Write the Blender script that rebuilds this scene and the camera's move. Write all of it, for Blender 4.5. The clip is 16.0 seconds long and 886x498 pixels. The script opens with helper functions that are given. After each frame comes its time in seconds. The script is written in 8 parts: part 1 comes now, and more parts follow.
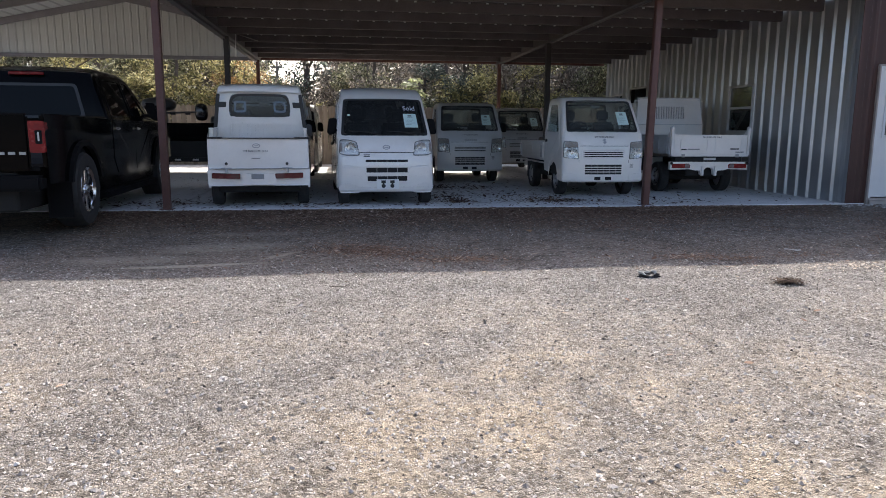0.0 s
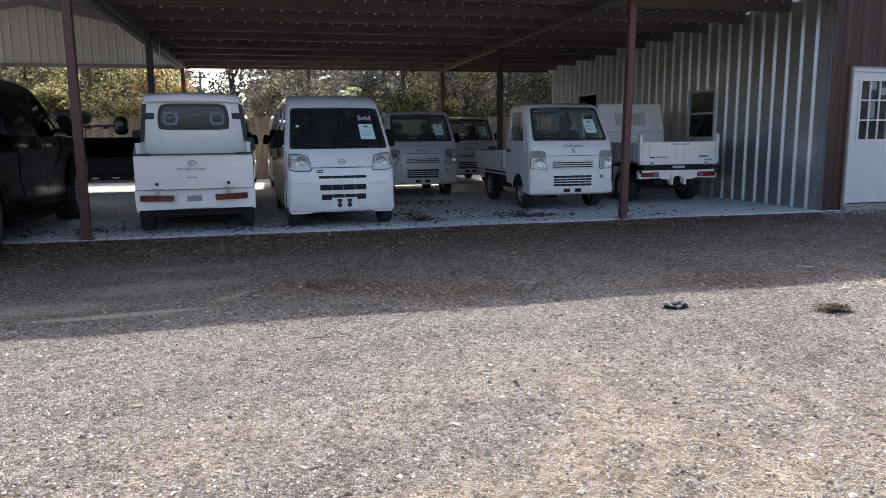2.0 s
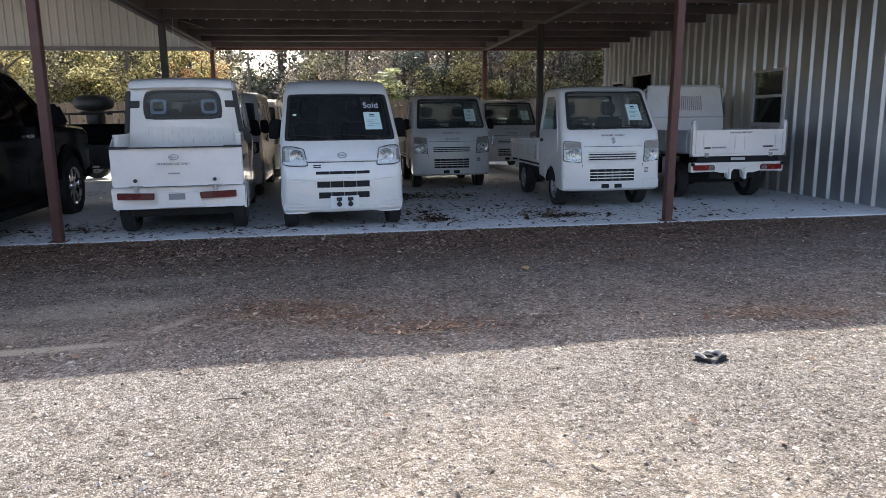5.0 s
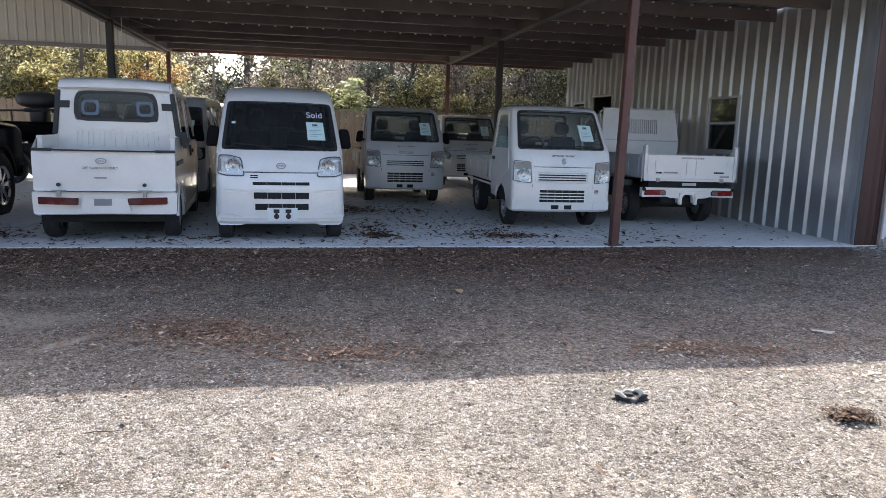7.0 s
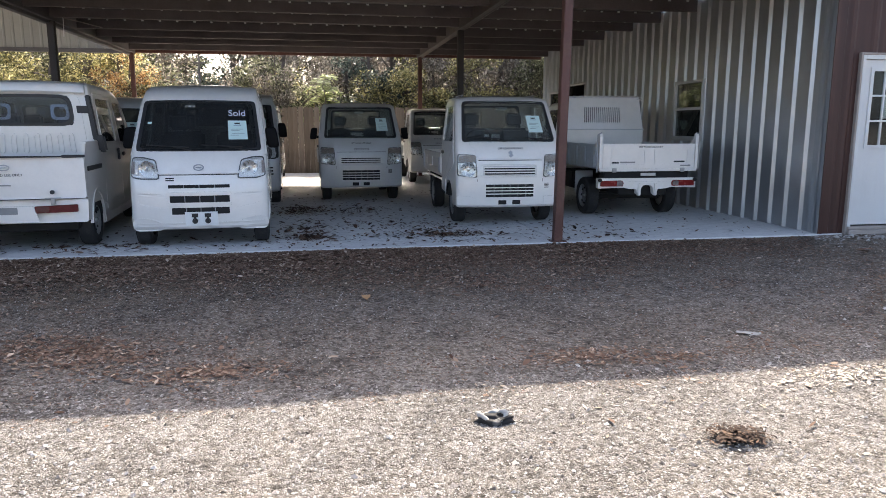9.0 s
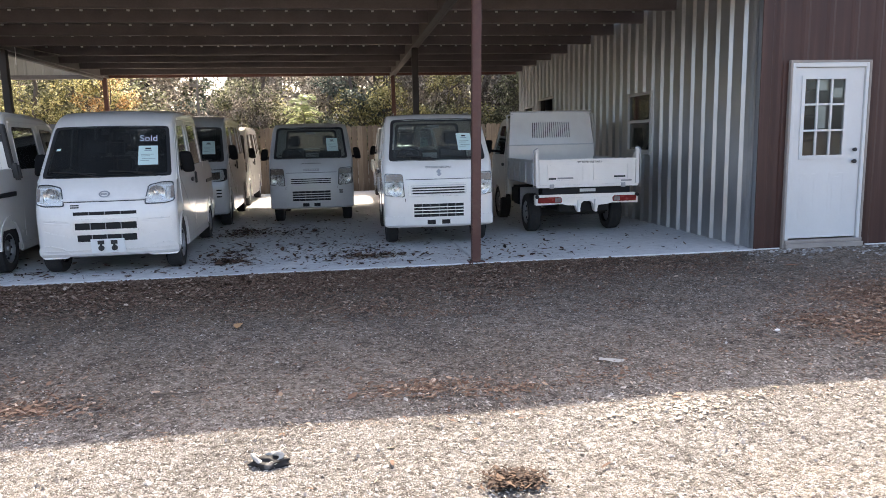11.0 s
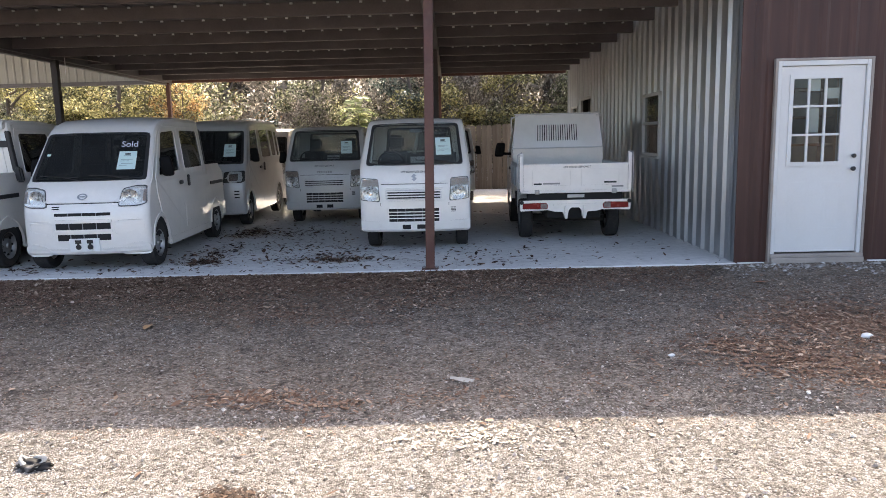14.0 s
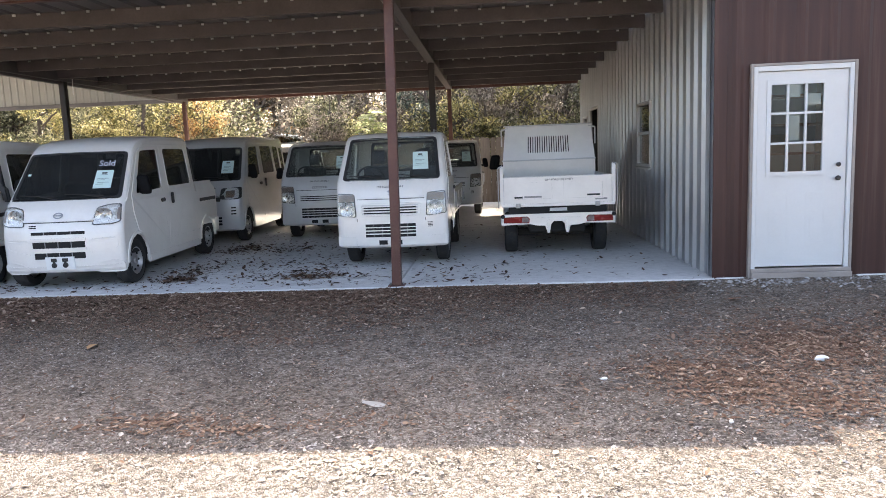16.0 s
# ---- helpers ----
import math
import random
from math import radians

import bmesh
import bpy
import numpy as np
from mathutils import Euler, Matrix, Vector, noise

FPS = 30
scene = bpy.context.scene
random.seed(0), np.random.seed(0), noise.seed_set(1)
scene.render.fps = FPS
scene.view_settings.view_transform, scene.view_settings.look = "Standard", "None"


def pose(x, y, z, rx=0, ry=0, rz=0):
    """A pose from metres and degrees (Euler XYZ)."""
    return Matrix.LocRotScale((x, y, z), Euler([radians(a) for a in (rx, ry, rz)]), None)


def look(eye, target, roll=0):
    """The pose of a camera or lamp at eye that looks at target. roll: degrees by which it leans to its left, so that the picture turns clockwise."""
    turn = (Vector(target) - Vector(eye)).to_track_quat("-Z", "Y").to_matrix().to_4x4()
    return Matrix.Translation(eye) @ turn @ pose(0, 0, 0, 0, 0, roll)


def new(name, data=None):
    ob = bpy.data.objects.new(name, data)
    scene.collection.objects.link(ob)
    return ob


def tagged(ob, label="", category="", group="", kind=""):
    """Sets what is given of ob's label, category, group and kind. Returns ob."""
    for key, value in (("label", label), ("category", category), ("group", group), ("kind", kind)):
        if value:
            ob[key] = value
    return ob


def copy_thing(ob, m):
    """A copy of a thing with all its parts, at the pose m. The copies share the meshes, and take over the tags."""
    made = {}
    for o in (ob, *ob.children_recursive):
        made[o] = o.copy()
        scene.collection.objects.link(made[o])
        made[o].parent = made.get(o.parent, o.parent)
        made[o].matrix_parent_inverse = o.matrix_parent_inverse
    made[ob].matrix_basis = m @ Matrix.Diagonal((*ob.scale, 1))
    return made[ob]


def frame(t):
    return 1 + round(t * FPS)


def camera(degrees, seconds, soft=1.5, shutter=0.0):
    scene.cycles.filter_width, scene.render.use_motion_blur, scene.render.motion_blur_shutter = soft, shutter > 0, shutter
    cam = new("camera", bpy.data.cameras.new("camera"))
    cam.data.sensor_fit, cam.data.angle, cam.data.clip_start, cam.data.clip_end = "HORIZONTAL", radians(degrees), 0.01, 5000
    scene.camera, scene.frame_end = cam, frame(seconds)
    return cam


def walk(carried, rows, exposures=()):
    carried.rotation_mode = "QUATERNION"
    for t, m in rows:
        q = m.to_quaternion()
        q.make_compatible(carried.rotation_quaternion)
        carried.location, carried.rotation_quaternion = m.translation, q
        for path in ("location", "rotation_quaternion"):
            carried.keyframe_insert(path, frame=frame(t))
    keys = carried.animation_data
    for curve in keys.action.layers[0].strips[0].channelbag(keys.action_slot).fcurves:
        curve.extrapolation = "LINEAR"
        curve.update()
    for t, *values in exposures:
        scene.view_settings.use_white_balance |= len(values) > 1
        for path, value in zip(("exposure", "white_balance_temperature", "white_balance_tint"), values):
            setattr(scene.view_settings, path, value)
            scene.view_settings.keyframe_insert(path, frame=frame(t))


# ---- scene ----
cam = camera(64.5, 16.0, soft=0.75)
PATH = [
    (0, (-4.446, -10.156, 1.124), (-4.186, -8.202, 0.787), 0.3),
    (0.5, (-4.648, -9.871, 1.105), (-4.235, -7.946, 0.756), -2.2),
    (1, (-4.734, -9.589, 1.132), (-4.31, -7.671, 0.755), -2.3),
    (1.5, (-4.734, -9.28, 1.128), (-4.38, -7.36, 0.69), -1.6),
    (2, (-4.776, -9.038, 1.142), (-4.318, -7.117, 0.831), -0.6),
    (2.5, (-4.743, -8.779, 1.182), (-4.224, -6.887, 0.797), -3.2),
    (3, (-4.593, -8.547, 1.179), (-4.187, -6.633, 0.765), -2.2),
    (3.5, (-4.377, -8.322, 1.238), (-4.047, -6.389, 0.847), -0.9),
    (3.7, (-4.299, -8.251, 1.23), (-3.918, -6.319, 0.878), -0.0),
    (5.8, (-3.832, -7.999, 1.272), (-3.605, -6.047, 0.902), -0.7),
    (6, (-3.81, -8.022, 1.269), (-3.585, -6.065, 0.923), -0.6),
    (6.5, (-3.759, -7.971, 1.265), (-3.506, -6.026, 0.877), -0.0),
    (7, (-3.595, -7.82, 1.292), (-3.221, -5.884, 0.961), 1.7),
    (7.5, (-3.461, -7.677, 1.272), (-3.068, -5.748, 0.917), 0.5),
    (8, (-3.21, -7.676, 1.283), (-2.933, -5.718, 0.982), -0.3),
    (8.5, (-2.947, -7.647, 1.294), (-2.641, -5.706, 0.919), -0.3),
    (9, (-2.656, -7.542, 1.288), (-2.312, -5.602, 0.943), -0.0),
    (9.5, (-2.401, -7.49, 1.275), (-1.976, -5.576, 0.88), -2.1),
    (9.7, (-2.296, -7.515, 1.292), (-1.863, -5.602, 0.9), -2.2),
    (11.8, (-1.011, -7.537, 1.335), (-0.805, -5.566, 1.067), -0.8),
    (12, (-0.932, -7.53, 1.346), (-0.687, -5.569, 1.038), -0.4),
    (12.5, (-0.631, -7.5, 1.357), (-0.467, -5.524, 1.094), -1.1),
    (13, (-0.288, -7.469, 1.341), (-0.131, -5.508, 0.984), -1.9),
    (13.5, (0.018, -7.567, 1.363), (0.02, -5.596, 1.025), -1.2),
    (14, (0.243, -7.572, 1.373), (0.217, -5.595, 1.07), -1.4),
    (14.5, (0.497, -7.508, 1.373), (0.392, -5.523, 1.152), -0.7),
    (15, (0.718, -7.45, 1.369), (0.573, -5.47, 1.126), -0.8),
    (15.5, (0.979, -7.448, 1.367), (0.758, -5.48, 1.088), -0.9),
    (16, (1.073, -7.379, 1.371), (0.922, -5.402, 1.105), -2.3),
]
EXPOSURES = [(0.0, 1.37, 6850, 10), (3.5, 1.52, 6900, 10), (6.0, 1.91, 7150, 9), (7.0, 1.97, 7150, 9), (9.5, 2.08, 7400, 10), (12.5, 2.38, 7700, 11), (13.5, 2.28, 7750, 11), (14.0, 2.29, 7750, 11), (14.5, 2.55, 7900, 11), (16.0, 2.60, 7900, 11)]
walk(cam, [(t, look(eye, target, roll)) for t, eye, target, roll in PATH], EXPOSURES)

# ---- light ----
SUN_UP, SUN_TURN = 46.0, -8.0
world = bpy.data.worlds.new("sky")
scene.world = world
world.use_nodes = True
_n = world.node_tree.nodes
_sky = _n.new("ShaderNodeTexSky")
_sky.sky_type = "NISHITA"
_sky.sun_disc = False
_sky.sun_elevation = radians(SUN_UP)
_sky.sun_rotation = radians(-SUN_TURN)
_sky.air_density, _sky.dust_density = 0.62, 3.4
_n["Background"].inputs["Strength"].default_value = 0.15
world.node_tree.links.new(_sky.outputs[0], _n["Background"].inputs["Color"])
sun = new("sun", bpy.data.lights.new("sun", "SUN"))
sun.data.energy, sun.data.angle, sun.data.color = 2.62, radians(0.55), (1.0, 0.97, 0.935)
sun.matrix_world = look((0, 0, 0), (math.sin(radians(SUN_TURN)) * math.cos(radians(SUN_UP)), -math.cos(radians(SUN_TURN)) * math.cos(radians(SUN_UP)), -math.sin(radians(SUN_UP))))

# ---- materials ----
def mat_new(name):
    m = bpy.data.materials.new(name)
    m.use_nodes = True
    nt = m.node_tree
    return m, nt, nt.nodes["Principled BSDF"]


def nd(nt, kind, **kw):
    n = nt.nodes.new(kind)
    for k, v in kw.items():
        n.inputs[k].default_value = v
    return n


def ramp(nt, src, stops):
    r = nt.nodes.new("ShaderNodeValToRGB")
    e = r.color_ramp.elements
    while len(e) < len(stops):
        e.new(0.5)
    for el, (p, c) in zip(e, stops):
        el.position, el.color = p, (*c, 1)
    nt.links.new(src, r.inputs[0])
    return r.outputs[0]


def mixc(nt, fac, a, b, mode="MIX"):
    m = nt.nodes.new("ShaderNodeMix")
    m.data_type, m.blend_type = "RGBA", mode
    for sock, v in ((m.inputs[0], fac), (m.inputs[6], a), (m.inputs[7], b)):
        if isinstance(v, bpy.types.NodeSocket):
            nt.links.new(v, sock)
        elif isinstance(v, (int, float)):
            sock.default_value = v
        else:
            sock.default_value = (*v, 1)
    return m.outputs[2]


def bump(nt, bsdf, src, strength, dist=0.01):
    b = nd(nt, "ShaderNodeBump", Strength=strength, Distance=dist)
    nt.links.new(src, b.inputs["Height"])
    nt.links.new(b.outputs[0], bsdf.inputs["Normal"])


def surf(name, col, rough=0.5, metal=0.0, var=0.12, big=1.5, fine=45.0, relief=0.05, coat=0.0, rvar=0.12, dirt=None, dirt_amount=0.35):
    """A surface with blotches at a large and grain at a small scale."""
    m, nt, b = mat_new(name)
    tc = nt.nodes.new("ShaderNodeTexCoord")
    n1 = nd(nt, "ShaderNodeTexNoise", Scale=big, Detail=6.0, Roughness=0.6)
    n2 = nd(nt, "ShaderNodeTexNoise", Scale=fine, Detail=4.0, Roughness=0.65)
    for n in (n1, n2):
        nt.links.new(tc.outputs["Object"], n.inputs["Vector"])
    lo = [max(0.0, c * (1 - var)) for c in col]
    hi = [min(1.0, c * (1 + var)) for c in col]
    c = ramp(nt, n1.outputs[0], [(0.3, lo), (0.7, hi)])
    c2 = ramp(nt, n2.outputs[0], [(0.3, (1 - var, 1 - var, 1 - var)), (0.7, (1, 1, 1))])
    c = mixc(nt, 0.7, c, c2, "MULTIPLY")
    if dirt:
        n3 = nd(nt, "ShaderNodeTexNoise", Scale=big * 2.3, Detail=8.0, Roughness=0.7)
        nt.links.new(tc.outputs["Object"], n3.inputs["Vector"])
        f = ramp(nt, n3.outputs[0], [(0.48, (0, 0, 0)), (0.72, (dirt_amount,) * 3)])
        c = mixc(nt, f, c, dirt)
    nt.links.new(c, b.inputs["Base Color"])
    r = nt.nodes.new("ShaderNodeMapRange")
    r.inputs["To Min"].default_value, r.inputs["To Max"].default_value = max(0.02, rough - rvar), min(1, rough + rvar)
    nt.links.new(n1.outputs[0], r.inputs["Value"])
    nt.links.new(r.outputs[0], b.inputs["Roughness"])
    b.inputs["Metallic"].default_value = metal
    b.inputs["Coat Weight"].default_value = coat
    b.inputs["Coat Roughness"].default_value = 0.08
    if relief:
        bump(nt, b, n2.outputs[0], relief, 0.004)
    return m


def glass_mat(name, tint, gloss_rough=0.02, dust_haze=0.0, ior=1.5):
    m, nt, b = mat_new(name)
    nt.nodes.remove(b)
    tr = nd(nt, "ShaderNodeBsdfTransparent", Color=(*tint, 1))
    gl = nd(nt, "ShaderNodeBsdfGlossy", Color=(0.95, 0.97, 1, 1), Roughness=gloss_rough)
    lw = nd(nt, "ShaderNodeLayerWeight", Blend=0.5)
    pw = nt.nodes.new("ShaderNodeMath")
    pw.operation = "POWER"
    nt.links.new(lw.outputs["Facing"], pw.inputs[0])
    pw.inputs[1].default_value = 5.0
    fr = nt.nodes.new("ShaderNodeMath")
    fr.operation = "MULTIPLY_ADD"
    nt.links.new(pw.outputs[0], fr.inputs[0])
    r0 = ((ior - 1) / (ior + 1)) ** 2
    fr.inputs[1].default_value = 1 - r0
    fr.inputs[2].default_value = r0
    mx = nt.nodes.new("ShaderNodeMixShader")
    nt.links.new(fr.outputs[0], mx.inputs[0])
    nt.links.new(tr.outputs[0], mx.inputs[1])
    nt.links.new(gl.outputs[0], mx.inputs[2])
    out = mx.outputs[0]
    if dust_haze:
        # thin uneven pale film: dust, plus painted haze and reflection on the pane
        tc = nt.nodes.new("ShaderNodeTexCoord")
        n = nd(nt, "ShaderNodeTexNoise", Scale=2.5, Detail=6.0, Roughness=0.65)
        nt.links.new(tc.outputs["Object"], n.inputs["Vector"])
        f = ramp(nt, n.outputs[0], [(0.3, (dust_haze * 0.6,) * 3), (0.7, (dust_haze * 1.5,) * 3)])
        df = nd(nt, "ShaderNodeBsdfDiffuse", Color=(0.62, 0.63, 0.63, 1))
        md = nt.nodes.new("ShaderNodeMixShader")
        nt.links.new(f, md.inputs[0])
        nt.links.new(out, md.inputs[1])
        nt.links.new(df.outputs[0], md.inputs[2])
        out = md.outputs[0]
    nt.links.new(out, nt.nodes["Material Output"].inputs["Surface"])
    return m


def island_mat(name, stops, rough=0.8, translucent=0.0, fine=0.0, spec=0.3):
    """Many small pieces in one mesh, each with a tone of its own."""
    m, nt, b = mat_new(name)
    g = nt.nodes.new("ShaderNodeNewGeometry")
    c = ramp(nt, g.outputs["Random Per Island"], stops)
    if fine:
        tc = nt.nodes.new("ShaderNodeTexCoord")
        n = nd(nt, "ShaderNodeTexNoise", Scale=fine, Detail=3.0)
        nt.links.new(tc.outputs["Object"], n.inputs["Vector"])
        c = mixc(nt, 0.6, c, ramp(nt, n.outputs[0], [(0.3, (0.55, 0.55, 0.55)), (0.7, (1, 1, 1))]), "MULTIPLY")
    nt.links.new(c, b.inputs["Base Color"])
    b.inputs["Roughness"].default_value = rough
    b.inputs["Specular IOR Level"].default_value = spec
    if translucent:
        t = nt.nodes.new("ShaderNodeBsdfTranslucent")
        nt.links.new(c, t.inputs["Color"])
        mx = nt.nodes.new("ShaderNodeMixShader")
        mx.inputs[0].default_value = translucent
        nt.links.new(b.outputs[0], mx.inputs[1])
        nt.links.new(t.outputs[0], mx.inputs[2])
        nt.links.new(mx.outputs[0], nt.nodes["Material Output"].inputs["Surface"])
    return m


def gravel_mat():
    """Crushed stone trodden into sand: single stones, bare sandy patches, leaf mould by the slab, dusty dried puddles.
    Shade is painted into gaps, hollows and the band by the slab.
    """
    m, nt, b = mat_new("gravel")
    tc = nt.nodes.new("ShaderNodeTexCoord")
    O = tc.outputs["Object"]

    def noise_at(scale, detail=5.0, rough=0.6):
        n = nd(nt, "ShaderNodeTexNoise", Scale=scale, Detail=detail, Roughness=rough)
        nt.links.new(O, n.inputs["Vector"])
        return n.outputs[0]

    def arith(op, a, c, d=None):
        q = nt.nodes.new("ShaderNodeMath")
        q.operation = op
        for sock, v in zip(q.inputs, (a, c, d)):
            if isinstance(v, bpy.types.NodeSocket):
                nt.links.new(v, sock)
            elif v is not None:
                sock.default_value = v
        return q.outputs[0]

    # the stones' cells, pulled about so that they lie unevenly
    wob = nd(nt, "ShaderNodeTexNoise", Scale=38.0, Detail=2.0)
    nt.links.new(O, wob.inputs["Vector"])
    pull = nt.nodes.new("ShaderNodeVectorMath")
    pull.operation = "MULTIPLY_ADD"
    nt.links.new(wob.outputs["Color"], pull.inputs[0])
    pull.inputs[1].default_value = (0.022, 0.022, 0.022)
    nt.links.new(O, pull.inputs[2])
    cells = []
    for scale, feature in ((74.0, "F1"), (170.0, "F1"), (74.0, "DISTANCE_TO_EDGE"), (26.0, "F1"), (43.0, "F1")):
        v = nd(nt, "ShaderNodeTexVoronoi", Scale=scale)
        v.feature = feature
        nt.links.new(pull.outputs[0], v.inputs["Vector"])
        cells.append(v)
    big = noise_at(0.38, 6.0, 0.62)
    mid = noise_at(1.6, 8.0, 0.7)
    small = noise_at(19.0, 6.0, 0.8)
    fine = noise_at(240.0, 2.0)

    def channel(v, k):
        sep = nt.nodes.new("ShaderNodeSeparateColor")
        nt.links.new(v.outputs["Color"], sep.inputs[0])
        return sep.outputs[k]
    s1 = ramp(nt, channel(cells[0], 0), [(0.0, (0.110, 0.098, 0.086)), (0.12, (0.270, 0.242, 0.215)), (0.32, (0.470, 0.425, 0.388)), (0.75, (0.672, 0.632, 0.604)), (1.0, (0.790, 0.765, 0.745))])
    s2 = ramp(nt, channel(cells[1], 1), [(0.0, (0.104, 0.091, 0.078)), (0.4, (0.448, 0.409, 0.372)), (1.0, (0.756, 0.713, 0.668))])
    stones = mixc(nt, 0.30, s1, s2)
    sand = ramp(nt, fine, [(0.3, (0.510, 0.405, 0.295)), (0.7, (0.760, 0.640, 0.495))])
    f = ramp(nt, big, [(0.37, (0, 0, 0)), (0.55, (1, 1, 1))])
    f2 = ramp(nt, mid, [(0.38, (0.25, 0.25, 0.25)), (0.58, (1.0, 1.0, 1.0))])
    sep = nt.nodes.new("ShaderNodeSeparateXYZ")
    nt.links.new(O, sep.inputs[0])
    X, Y = sep.outputs["X"], sep.outputs["Y"]
    # more bare sand out in the open lot than beside the building
    lot = nt.nodes.new("ShaderNodeMapRange")
    nt.links.new(Y, lot.inputs["Value"])
    for k, v in (("From Min", -6.6), ("From Max", -4.6), ("To Min", 0.97), ("To Max", 0.15)):
        lot.inputs[k].default_value = v
    f = mixc(nt, 1.0, mixc(nt, 1.0, f, f2, "MULTIPLY"), lot.outputs[0], "MULTIPLY")
    c = mixc(nt, f, stones, sand)
    # shade between the stones put into the colour, weaker where sand fills the gaps
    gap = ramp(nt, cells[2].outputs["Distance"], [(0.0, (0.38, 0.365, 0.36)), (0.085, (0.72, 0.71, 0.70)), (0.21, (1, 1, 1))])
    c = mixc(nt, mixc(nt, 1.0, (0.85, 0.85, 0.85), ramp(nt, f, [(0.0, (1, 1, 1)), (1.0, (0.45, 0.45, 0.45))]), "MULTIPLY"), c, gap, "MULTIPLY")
    # shade of hand-wide hollows put into the colour; stride-wide heaps only vary in tone
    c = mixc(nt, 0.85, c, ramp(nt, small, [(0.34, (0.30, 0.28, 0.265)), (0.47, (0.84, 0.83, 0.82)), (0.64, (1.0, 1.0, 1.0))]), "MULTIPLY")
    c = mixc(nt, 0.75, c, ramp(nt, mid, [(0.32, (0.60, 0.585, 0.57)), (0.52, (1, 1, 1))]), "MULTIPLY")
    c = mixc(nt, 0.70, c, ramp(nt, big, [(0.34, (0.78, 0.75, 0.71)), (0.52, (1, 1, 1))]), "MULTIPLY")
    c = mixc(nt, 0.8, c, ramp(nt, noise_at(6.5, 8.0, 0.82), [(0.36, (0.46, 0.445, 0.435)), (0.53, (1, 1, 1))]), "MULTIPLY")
    # larger lumps among the small stones, dark and pale
    lump = ramp(nt, channel(cells[4], 0), [(0.0, (0.34, 0.32, 0.305)), (0.30, (0.80, 0.79, 0.78)), (0.75, (1.0, 1.0, 1.0)), (1.0, (1.22, 1.21, 1.20))])
    c = mixc(nt, 0.8, c, lump, "MULTIPLY")
    # single dark pebbles
    peb = arith("LESS_THAN", channel(cells[3], 2), 0.045)
    peb = arith("MULTIPLY", peb, arith("LESS_THAN", cells[3].outputs["Distance"], 0.32))
    c = mixc(nt, arith("MULTIPLY", peb, 0.75), c, (0.13, 0.115, 0.10))
    # brown soil, leaf mould and painted shade by the slab, most beside the pickup
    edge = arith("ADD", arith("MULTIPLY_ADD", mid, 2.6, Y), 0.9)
    soil_shade_f = ramp(nt, edge, [(0.0, (0.48, 0.48, 0.48)), (1.0, (0.90, 0.90, 0.90))])
    # the tint also darkens the roof's shade, fading out at its edge in y
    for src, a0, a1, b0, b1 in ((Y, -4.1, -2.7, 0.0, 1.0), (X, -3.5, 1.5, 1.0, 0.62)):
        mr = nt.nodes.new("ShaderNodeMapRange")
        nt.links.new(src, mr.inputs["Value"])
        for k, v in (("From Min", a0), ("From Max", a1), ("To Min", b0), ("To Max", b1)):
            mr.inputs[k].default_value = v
        soil_shade_f = mixc(nt, 1.0, soil_shade_f, mr.outputs[0], "MULTIPLY")
    soil_shade = ramp(nt, fine, [(0.3, (0.50, 0.400, 0.290)), (0.7, (0.84, 0.705, 0.545))])
    c = mixc(nt, soil_shade_f, c, soil_shade, "MULTIPLY")
    # pale dust dried in an old puddle beside the pickup: (x, y, half length, half width, turn, strength)
    for ex, ey, rx, ry, turn, amount in ((-5.95, -3.42, 0.80, 0.075, 3, 0.85), (-5.16, -3.02, 0.30, 0.075, 48, 0.6), (-5.75, -2.52, 0.85, 0.30, 6, 0.38), (-6.6, -3.05, 0.7, 0.25, 0, 0.4), (-5.6, -1.75, 0.8, 0.16, 5, 0.25)):
        mp = nd(nt, "ShaderNodeMapping", Location=(ex, ey, 0), Rotation=(0, 0, radians(turn)), Scale=(rx, ry, 1.0))
        mp.vector_type = "TEXTURE"
        nt.links.new(O, mp.inputs[0])
        fl = nd(nt, "ShaderNodeVectorMath")
        fl.operation = "MULTIPLY"
        nt.links.new(mp.outputs[0], fl.inputs[0])
        fl.inputs[1].default_value = (1, 1, 0)
        ln = nt.nodes.new("ShaderNodeVectorMath")
        ln.operation = "LENGTH"
        nt.links.new(fl.outputs[0], ln.inputs[0])
        d = arith("MULTIPLY_ADD", arith("ADD", mid, small), 0.9, ln.outputs["Value"])
        fac = ramp(nt, arith("MULTIPLY", d, 0.5), [(0.70, (amount,) * 3), (0.98, (0, 0, 0))])
        c = mixc(nt, fac, c, (0.56, 0.50, 0.40))
    c = mixc(nt, 1.0, c, (0.825, 0.846, 0.860), "MULTIPLY")
    nt.links.new(c, b.inputs["Base Color"])
    b.inputs["Roughness"].default_value = 0.85
    b.inputs["Specular IOR Level"].default_value = 0.25
    h = arith("MULTIPLY_ADD", cells[2].outputs["Distance"], 2.3, arith("MULTIPLY", small, 1.8))
    bump(nt, b, h, 0.8, 0.015)
    return m


